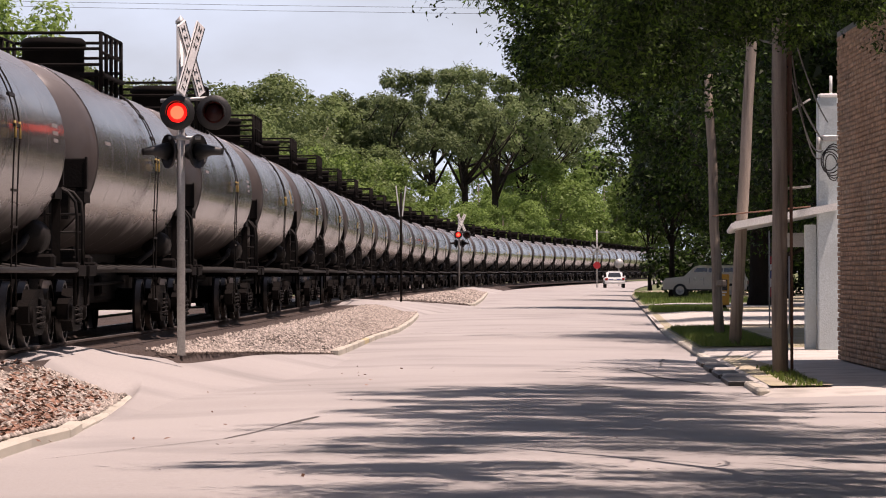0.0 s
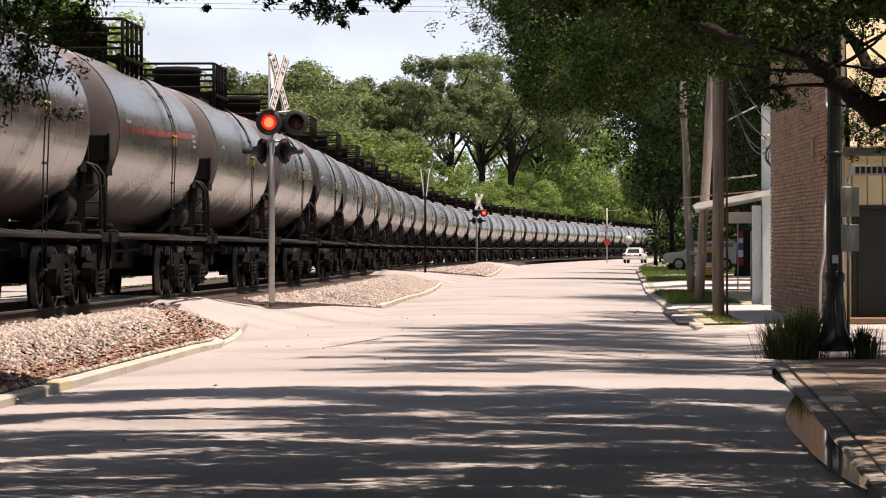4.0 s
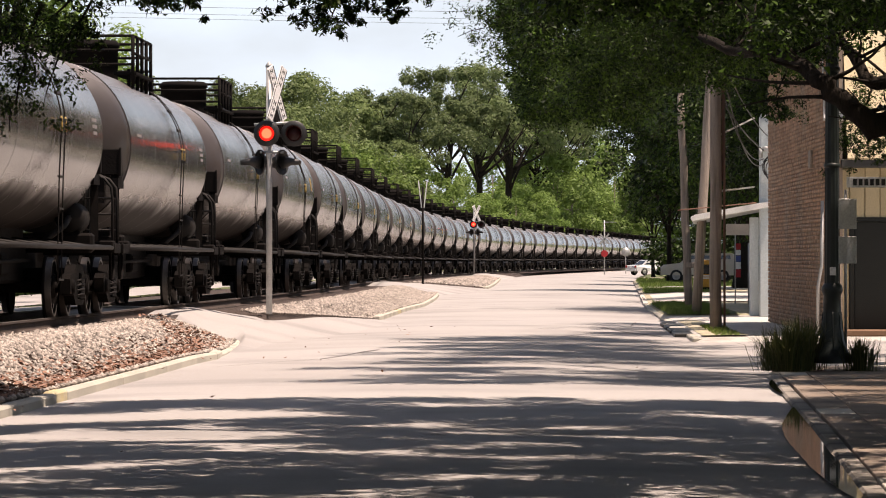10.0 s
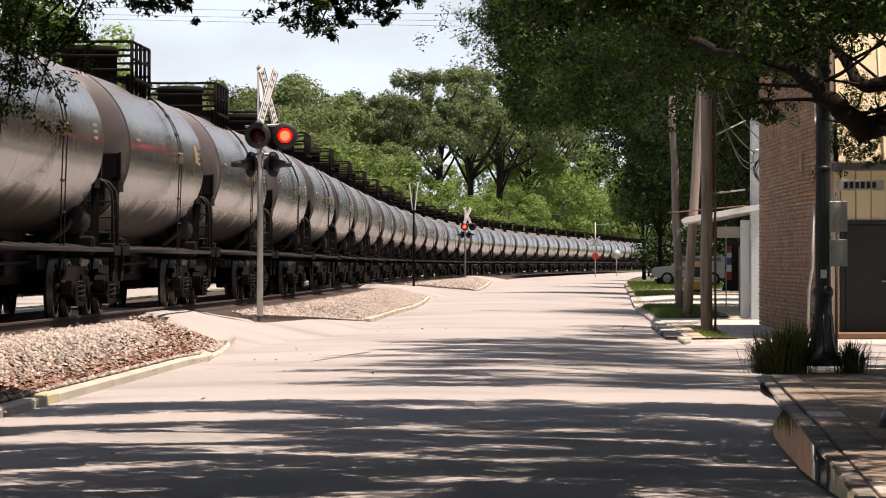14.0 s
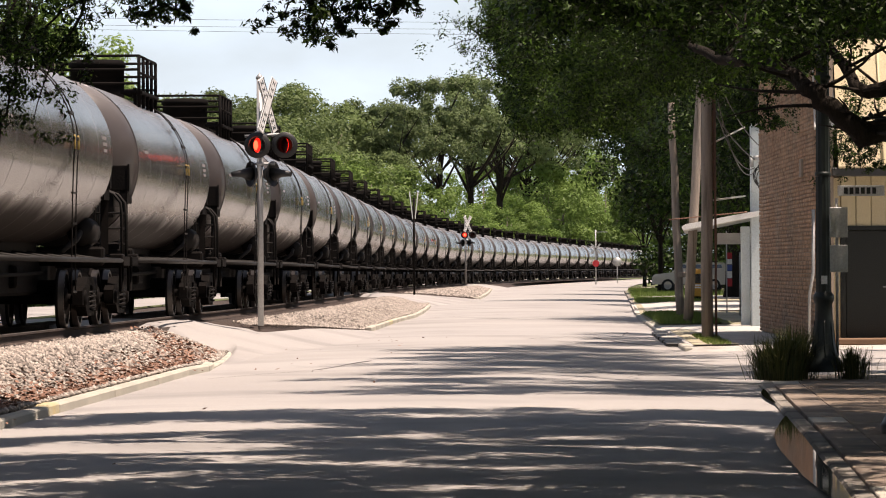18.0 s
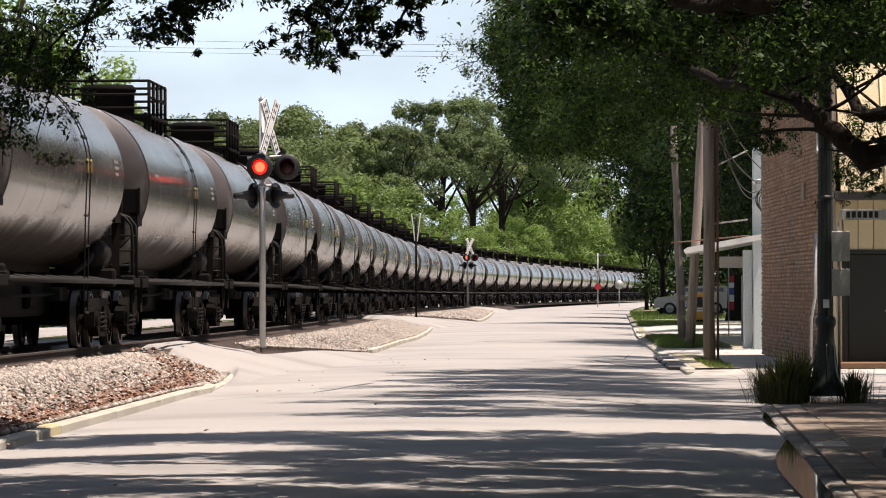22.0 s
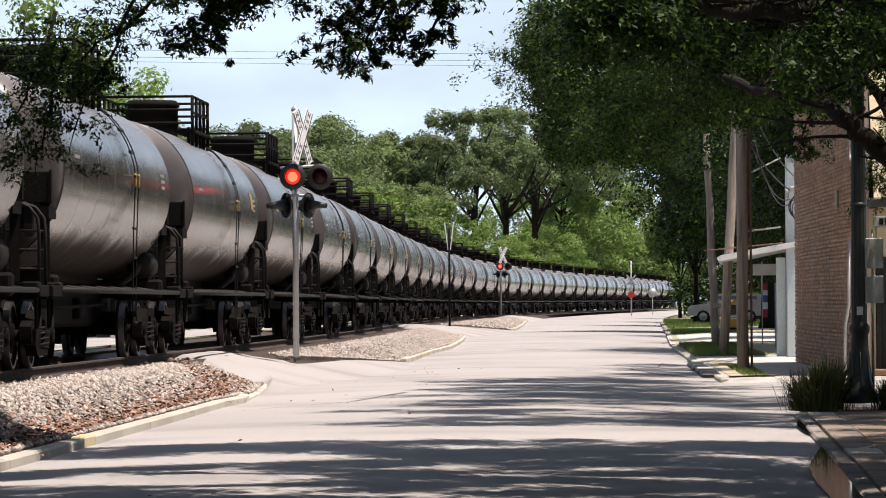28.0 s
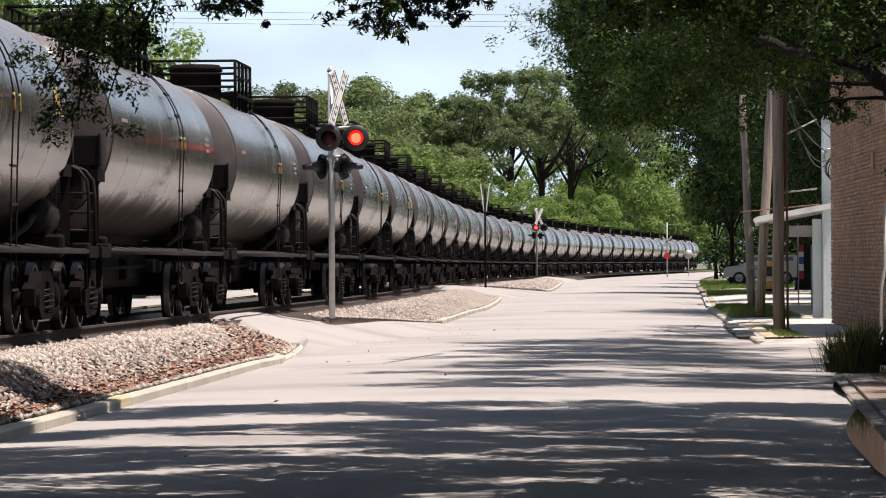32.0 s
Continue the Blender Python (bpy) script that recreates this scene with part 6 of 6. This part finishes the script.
def overhang(name, label, trunk, limbs, clumps, per, leaf, seed, trunk_r, spread, thick_leaf=0.13, young=()):
    """A live oak whose crown reaches over the street: limbs are given, leaf clumps gather round them."""
    rng = np.random.default_rng(seed)
    t = thing(name, pose(*trunk), label, "tree", "live oaks over the street")
    o = Vector(trunk)
    g = Geo()
    g.tube([(0, 0, -0.2), (0.05, 0, 1.2), (0.0, 0.1, 3.0), (-0.2, 0.1, 4.2)], [trunk_r * 1.35, trunk_r, trunk_r * 0.95, trunk_r * 0.8], 14)
    part("trunk", g, BARK, t)
    for pts, r in limbs:
        g = Geo()
        q = [Vector(p) - o for p in pts]
        fine = []
        for a, b in zip(q, q[1:]):
            fine += [a.lerp(b, k / 4) + Vector(rng.normal(0, r * 0.12, 3)) for k in range(4)]
        fine.append(q[-1])
        g.tube(fine, r, 9, r_end=r * 0.18)
        limb = part("limb", g, BARK, t)
        g = Geo()
        for k in range(3, len(fine) - 1, 3):
            for _ in range(2):
                tip = fine[k] + Vector((rng.normal(0, 1.0), rng.normal(0, 1.2), rng.uniform(-0.2, 1.1)))
                g.tube(limb_points(fine[k], tip, 0.12, rng, 4), r * 0.16, 5, r_end=0.008)
        tagged(part("twig", g, BARK, limb), kind="stuff")
    cs = np.array([c for c, _ in clumps]) - np.array(trunk)
    rs = [r for _, r in clumps]
    # bigger leaves added within the clumps, to deepen their shade
    thick = np.repeat(cs, 55, axis=0) + rng.normal(0, 0.30, (len(cs) * 55, 3)) + (0, 0, 0.35)
    corners = np.concatenate([leaf_cloud(cs, rs, per, leaf, seed + 9, 0.7, 1.25, 0.3), leaf_cloud(thick, np.full(len(thick), 0.3), 1, thick_leaf, seed + 19, 0.6, 1.2)])
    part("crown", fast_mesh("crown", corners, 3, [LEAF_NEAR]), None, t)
    # young: boughs in the sun, given the lighter copy of the leaf
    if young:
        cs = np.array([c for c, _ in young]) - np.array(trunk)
        part("lower_crown", fast_mesh("lower_crown", leaf_cloud(cs, [r for _, r in young], per + 40, leaf, seed + 29, 0.7, 1.25, 0.3), 3, [LEAF_SUNLIT]), None, t, "lighter green outer boughs in the sun")
    return t


def scattered(n, seed, x0, x1, y0, y1, low, high, r0, r1, keep=None):
    rng = np.random.default_rng(seed)
    out = []
    while len(out) < n:
        x, y = rng.uniform(x0, x1), rng.uniform(y0, y1)
        z = low(x, y) + (high - low(x, y)) * rng.random() ** 1.6
        if keep is None or keep(x, y, z):
            out.append(((x, y, z), rng.uniform(r0, r1)))
    return out


def gathered(groups, each, seed):
    """Leaf clumps drawn together in boughs round the places given, with open hollows between them."""
    rng = np.random.default_rng(seed)
    out = []
    for c, r in groups:
        k = rng.uniform(0.7, 1.4)
        for _ in range(each):
            out.append((tuple(np.array(c) + rng.normal(0, 1, 3) * (0.40 * k, 0.55 * k, 0.22 * k)), r * rng.uniform(0.55, 1.0)))
    return out


def low_a(x, y):
    return 1.6 + 0.052 * y + 0.35 * noise.noise(Vector((x * 0.5, y * 0.3, 0)))


clumps_a = scattered(124, 31, 0.4, 12, 52, 69, low_a, 8.6, 0.3, 0.75, lambda x, y, z: not (x > 4.3 and z < low_a(x, y) + 0.3))


def low_c(x, y):
    return 3.55 + 0.045 * (y - 66) + 1.2 * hump((x - 2.0) / 1.2) + 0.9 * noise.noise(Vector((x * 1.1, y * 0.25, 7)))


def clear_in_view(c, r):
    """By slope from the eye: clumps off the mid-street sky, skirt above the poles."""
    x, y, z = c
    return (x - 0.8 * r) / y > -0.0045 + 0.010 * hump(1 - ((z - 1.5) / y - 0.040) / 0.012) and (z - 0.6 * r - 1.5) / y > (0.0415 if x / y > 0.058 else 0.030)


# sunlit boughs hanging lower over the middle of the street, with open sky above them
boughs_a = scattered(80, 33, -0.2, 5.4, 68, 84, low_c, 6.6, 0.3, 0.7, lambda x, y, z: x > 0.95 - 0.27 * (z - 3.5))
# clumps added over the pavements for the shade they cast
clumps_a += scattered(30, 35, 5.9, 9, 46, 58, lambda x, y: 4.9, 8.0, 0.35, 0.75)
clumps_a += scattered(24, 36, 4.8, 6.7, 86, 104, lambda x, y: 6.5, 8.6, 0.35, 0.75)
clumps_a = [q for q in gathered(clumps_a, 10, 34) if clear_in_view(*q)]
boughs_a = [q for q in gathered(boughs_a, 10, 37) if clear_in_view(*q)]
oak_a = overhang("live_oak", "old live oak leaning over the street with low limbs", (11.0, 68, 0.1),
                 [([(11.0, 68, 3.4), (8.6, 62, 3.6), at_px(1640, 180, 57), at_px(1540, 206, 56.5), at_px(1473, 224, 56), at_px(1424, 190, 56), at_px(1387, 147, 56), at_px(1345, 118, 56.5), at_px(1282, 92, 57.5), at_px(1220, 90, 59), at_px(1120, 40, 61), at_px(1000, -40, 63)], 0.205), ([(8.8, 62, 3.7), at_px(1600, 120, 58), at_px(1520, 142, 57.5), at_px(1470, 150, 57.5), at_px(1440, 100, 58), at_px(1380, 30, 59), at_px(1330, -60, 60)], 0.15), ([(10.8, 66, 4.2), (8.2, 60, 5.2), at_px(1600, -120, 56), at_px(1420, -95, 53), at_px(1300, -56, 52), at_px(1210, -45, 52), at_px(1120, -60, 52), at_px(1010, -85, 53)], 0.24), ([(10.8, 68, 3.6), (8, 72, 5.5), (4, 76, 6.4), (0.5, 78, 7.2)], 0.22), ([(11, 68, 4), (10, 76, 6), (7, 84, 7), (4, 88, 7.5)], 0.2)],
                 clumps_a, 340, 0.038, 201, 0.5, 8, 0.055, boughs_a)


def low_b(x, y):
    return np.interp(y, [20, 30, 40, 50], [4.2, 4.4, 5.1, 5.9])


def shade_b(x, y, z):
    """Drops clumps so sunlight reaches the street in two strips on its left half."""
    sx, sy = x - 0.305 * z, y + 0.11 * z
    strip_1 = 40.3 < sy < 43.4 and sx < -1.3 + 0.9 * noise.noise(Vector((sy, 0, 0)))
    strip_2 = 35.8 < sy < 38.2 and sx < -1.6 + 0.9 * noise.noise(Vector((sy, 5, 0)))
    # gaps cut for flecks of sun on the pavement and streaks on the street
    gap = noise.noise(Vector((sx * 0.55, sy * 0.22, 9))) < -0.24 if sx > 2.3 else noise.noise(Vector((sx * 0.18, sy * 0.55, 2))) < -0.58
    return not (strip_1 or strip_2 or gap) and (x > -3.6 or y < 26)


# clumps over the camera are added, unseen, to hold off sky light
clumps_b = scattered(1850, 32, -6.5, 8.6, 5, 46, low_b, 8.5, 0.35, 0.8, shade_b)
oak_b = overhang("live_oak", "live oak shading the pavement, its boughs above the street", (8.6, 33, 0.1),
                 [([(8.4, 33, 4.0), (5, 34, 5.4), (1.5, 36, 6.0), (-1.5, 38, 5.6), (-3.0, 40, 4.6)], 0.24), ([(8.4, 33, 4), (6, 28, 5.6), (2, 25, 6.4)], 0.2), ([(8.4, 33, 4), (6.5, 41, 5.8), (3, 44, 6.6)], 0.2)],
                 clumps_b, 240, 0.088, 202, 0.45, 8, 0.09)


def spray(parent_thing, pts, n, size, seed, leaf=0.017, per=46):
    """A hanging twig with leaves, as a part of its tree."""
    rng = np.random.default_rng(seed)
    inv = parent_thing.matrix_basis.inverted()
    q = [inv @ Vector(p) for p in pts]
    g = Geo()
    fine = []
    for a, b in zip(q, q[1:]):
        fine += [a.lerp(b, k / 4) + Vector(rng.normal(0, size * 0.12, 3)) for k in range(4)]
    g.tube(fine + [q[-1]], 0.02, 6, r_end=0.004)
    cs, rs = [], []
    for i in range(n * 2):
        k = rng.integers(1, len(q))
        c = q[k - 1].lerp(q[k], rng.random()) + Vector(rng.normal(0, size, 3))
        cs.append(tuple(c)), rs.append(max(0.06, size) * rng.uniform(0.5, 1.1))
    twig = part("hanging_branch", g, BARK, parent_thing, "thin hanging branch with dark leaves")
    part("leaves", fast_mesh("leaves", leaf_cloud(cs, rs, per, leaf * 1.25, seed + 1, 0.8, 1.5, 0.1), 3, [LEAF_NEAR]), None, twig)


spray(oak_b, [at_px(190, -130, 36), at_px(110, -20, 36), at_px(40, 80, 36), at_px(5, 190, 36)], 22, 0.14, 301)
spray(oak_b, [at_px(160, -110, 36), at_px(60, -10, 36), at_px(-20, 70, 36)], 24, 0.21, 302)
spray(oak_b, [at_px(-20, -60, 36), at_px(-60, 60, 36), at_px(-110, 160, 36)], 22, 0.19, 311)
spray(oak_b, [at_px(0, 10, 36), at_px(-30, 110, 36), at_px(-55, 235, 36)], 20, 0.17, 319)
spray(oak_b, [at_px(330, -100, 35), at_px(270, -45, 35), at_px(200, 5, 35)], 26, 0.10, 303)
spray(oak_b, [at_px(300, -90, 35), at_px(262, -30, 35), at_px(255, 22, 35)], 14, 0.07, 312)
spray(oak_b, [at_px(560, -110, 35), at_px(500, -40, 35), at_px(430, 14, 35)], 26, 0.09, 304)
spray(oak_b, [at_px(600, -110, 35), at_px(540, -20, 35), at_px(510, 48, 35)], 30, 0.10, 305)
spray(oak_b, [at_px(650, -100, 35), at_px(600, -40, 35), at_px(575, 8, 35)], 16, 0.08, 313)
spray(oak_b, [at_px(690, -100, 35), at_px(655, -30, 35), at_px(628, 30, 35)], 20, 0.07, 306)
spray(oak_b, [at_px(120, -140, 35), at_px(300, -120, 35), at_px(480, -110, 35), at_px(760, -130, 35)], 90, 0.16, 314)
spray(oak_a, [at_px(900, -30, 62), at_px(820, 30, 62), at_px(740, 66, 62)], 40, 0.20, 307)
spray(oak_a, [at_px(1000, -30, 62), at_px(900, 60, 62), at_px(830, 110, 62)], 44, 0.26, 308)
spray(oak_a, [at_px(1480, 150, 61), at_px(1450, 220, 61), at_px(1425, 285, 61)], 40, 0.17, 309)
spray(oak_a, [at_px(1500, 210, 61), at_px(1480, 250, 61), at_px(1470, 285, 61)], 16, 0.12, 315)
spray(oak_a, [at_px(1330, 110, 62), at_px(1305, 160, 62), at_px(1310, 215, 62)], 26, 0.13, 310)
spray(oak_a, [at_px(1120, -10, 63), at_px(1080, 60, 63), at_px(1050, 120, 63)], 60, 0.32, 316)
spray(oak_a, [at_px(1250, 0, 63), at_px(1220, 60, 63), at_px(1180, 100, 63)], 60, 0.32, 317)
spray(oak_a, [at_px(1400, 0, 63), at_px(1370, 40, 63), at_px(1340, 80, 63)], 50, 0.22, 318)


# ---- vehicles ----
def vehicle(name, m, label, paint, L, W, prof, glass, wheel_r, axles, suv):
    v = thing(name, m, label, "car")
    n = len(prof)
    g = Geo()
    secs = [(-W / 2, 0.93), (-W / 2 + 0.06, 1.0), (W / 2 - 0.06, 1.0), (W / 2, 0.93)]
    vs = []
    for x, k in secs:
        vs += [(x * (1.0 if z < 1.0 else 0.84 + 0.16 * (1.75 - z) / 0.75 if suv else 0.78), y * (0.985 if abs(x) > W / 2 - 0.01 else 1), z) for y, z in prof]
    fs = []
    for s in range(3):
        fs += [(s * n + i, s * n + (i + 1) % n, (s + 1) * n + (i + 1) % n, (s + 1) * n + i) for i in range(n)]
    fs += [tuple(reversed(range(n))), tuple(range(3 * n, 4 * n))]
    g.add(vs, fs)
    part("body", g, paint, v)
    for nm, pts in glass:
        g = Geo()
        g.add(pts, [tuple(range(len(pts)))])
        part(nm, g, CAR_GLASS, v)
    for y in axles:
        for s in (-1, 1):
            g = Geo()
            g.lathe([(wheel_r * 0.62, -0.11), (wheel_r * 0.95, -0.11), (wheel_r, -0.07), (wheel_r, 0.07), (wheel_r * 0.95, 0.11), (wheel_r * 0.62, 0.11)], (0, 0, 0), "X", 20)
            wh = part("wheel", g, RUBBER, v, at=(s * (W / 2 - 0.10), y, wheel_r))
            g = Geo()
            g.lathe([(0.001, 0.09), (0.07, 0.09), (0.10, 0.06), (wheel_r * 0.5, 0.07), (wheel_r * 0.63, 0.10), (wheel_r * 0.63, -0.1)] if s > 0 else [(0.001, -0.09), (0.07, -0.09), (0.10, -0.06), (wheel_r * 0.5, -0.07), (wheel_r * 0.63, -0.10), (wheel_r * 0.63, 0.1)], (0, 0, 0), "X", 16)
            part("rim", g, ALLOY, wh)
            g = Geo()
            g.lathe([(wheel_r * 1.14, -0.02), (wheel_r * 1.14, 0.02), (wheel_r * 1.02, 0.025)], (0, 0, 0), "X", 20)
            part("wheel_arch", g, RUBBER, v, at=(s * (W / 2 - 0.02), y, wheel_r))
    for s in (-1, 1):
        g = Geo()
        g.box((s * (W / 2 - 0.17), -L / 2 - 0.005, 0.82), (0.26, 0.05, 0.22), bevel=0.02)
        part("tail_lamp", g, TAIL_RED, v)
        g = Geo()
        g.box((s * (W / 2 - 0.22), L / 2 - 0.02, 0.75), (0.34, 0.06, 0.16), bevel=0.02)
        part("headlamp", g, ALLOY, v)
        g = Geo()
        g.box((s * (W / 2 + 0.07), L * 0.12, 1.05), (0.18, 0.1, 0.14), bevel=0.03)
        part("mirror", g, paint, v)
    for y in (-L / 2 - 0.03, L / 2 + 0.02):
        part("bumper", Geo().box((0, y, 0.50), (W - 0.1, 0.12, 0.2), bevel=0.03), RUBBER if suv else paint, v)
    g = Geo()
    g.box((0, -L / 2 - 0.012, 0.78), (0.34, 0.02, 0.16))
    part("number_plate", g, SIGN_WHITE, v)
    return v


SUV_PROF = [(-2.3, 0.42), (-2.32, 0.95), (-2.25, 1.1), (-2.05, 1.68), (-1.9, 1.75), (0.3, 1.76), (0.55, 1.70), (1.15, 1.16), (2.15, 1.05), (2.30, 0.9), (2.32, 0.45)]
SUV_GLASS = [("rear_window", [(-0.62, -2.27, 1.12), (0.62, -2.27, 1.12), (0.55, -2.10, 1.62), (-0.55, -2.10, 1.62)]),
             ("windscreen", [(0.62, 1.13, 1.20), (-0.62, 1.13, 1.20), (-0.56, 0.62, 1.66), (0.56, 0.62, 1.66)])]
for s in (-1, 1):
    for a, b in ((-1.95, -1.05), (-0.98, -0.2), (-0.14, 0.78)):
        SUV_GLASS.append(("side_window", [(s * 0.885, a, 1.16), (s * 0.885, b, 1.16), (s * 0.81, min(b, 0.45), 1.62), (s * 0.81, max(a, -1.85), 1.62)]))
suv = vehicle("suv", pose(13.05, 265, 0.15, 0, 0, 84), "silver-beige off-road car parked nose to the street under the oaks", CAR_SILVER, 4.6, 1.85, SUV_PROF, SUV_GLASS, 0.39, (-1.42, 1.36), True)
g = Geo()
for s in (-1, 1):
    g.tube([(s * 0.62, -1.6, 1.83), (s * 0.62, 0.1, 1.83)], 0.025, 6)
part("roof_rack", g, RUBBER, suv)
for s in (-1, 1):
    part("side_step", Geo().box((s * 0.93, 0, 0.42), (0.10, 2.0, 0.08), bevel=0.02), RUBBER, suv)
    for y in (-0.95, 0.05, 0.85):
        part("door_seam", Geo().box((s * 0.921, y, 0.78), (0.006, 0.018, 0.62)), RUBBER, suv)
    for y in (-0.25, 0.72):
        part("door_handle", Geo().box((s * 0.93, y - 0.55, 1.0), (0.03, 0.16, 0.03), bevel=0.01), ALLOY, suv)
part("grille", Geo().box((0, 2.325, 0.80), (1.0, 0.03, 0.24), bevel=0.01), RUBBER, suv)
SEDAN_PROF = [(-2.4, 0.36), (-2.42, 0.85), (-2.35, 0.95), (-1.55, 1.0), (-0.95, 1.40), (-0.7, 1.45), (0.35, 1.45), (0.6, 1.38), (1.2, 1.0), (2.2, 0.88), (2.38, 0.72), (2.4, 0.38)]
SEDAN_GLASS = [("rear_window", [(-0.62, -1.56, 1.02), (0.62, -1.56, 1.02), (0.52, -1.02, 1.40), (-0.52, -1.02, 1.40)]),
               ("windscreen", [(0.62, 1.2, 1.02), (-0.62, 1.2, 1.02), (-0.52, 0.64, 1.40), (0.52, 0.64, 1.40)])]
for s in (-1, 1):
    for a, b in ((-1.3, -0.25), (-0.18, 0.95)):
        SEDAN_GLASS.append(("side_window", [(s * 0.76, a, 1.03), (s * 0.76, b, 1.03), (s * 0.715, min(b, 0.5), 1.38), (s * 0.715, max(a, -0.85), 1.38)]))
sedan = vehicle("sedan", Matrix(), "white saloon car with a roof bar, turning off the street", CAR_WHITE, 4.9, 1.9, SEDAN_PROF, SEDAN_GLASS, 0.33, (-1.45, 1.42), False)
g = Geo()
g.box((0, -0.1, 1.50), (1.15, 0.3, 0.11), bevel=0.03)
part("roof_bar", g, ALLOY, sedan, "low grey light bar on the roof")
g = Geo()
for s in (-1, 1):
    g.box((s * 0.30, -2.44, 0.78), (0.5, 0.012, 0.06))
part("stripe", g, BLUE_SIGN, sedan)


def sedan_motion():
    rows = [(0, 13.6, 434, 0), (1, 13.9, 434.5, 0), (2, 14.3, 435, -2), (2.5, 14.5, 435, -4), (3.5, 14.7, 434.8, -7), (4.5, 14.9, 434.5, -10), (5.5, 15.25, 434, -14), (6.5, 15.5, 434, -18), (8, 15.75, 434.5, -28), (9.5, 15.9, 435, -48), (10.2, 17.2, 436, -62), (11, 19.5, 437, -74), (13, 27, 438, -80), (15, 37, 439, -84), (32, 54, 440, -86)]
    walk(sedan, [(t, pose(x, y, 0.02, 0, 0, a)) for t, x, y, a in rows])


def motions():
    train_motion()
    signal_motion()
    sedan_motion()


motions()
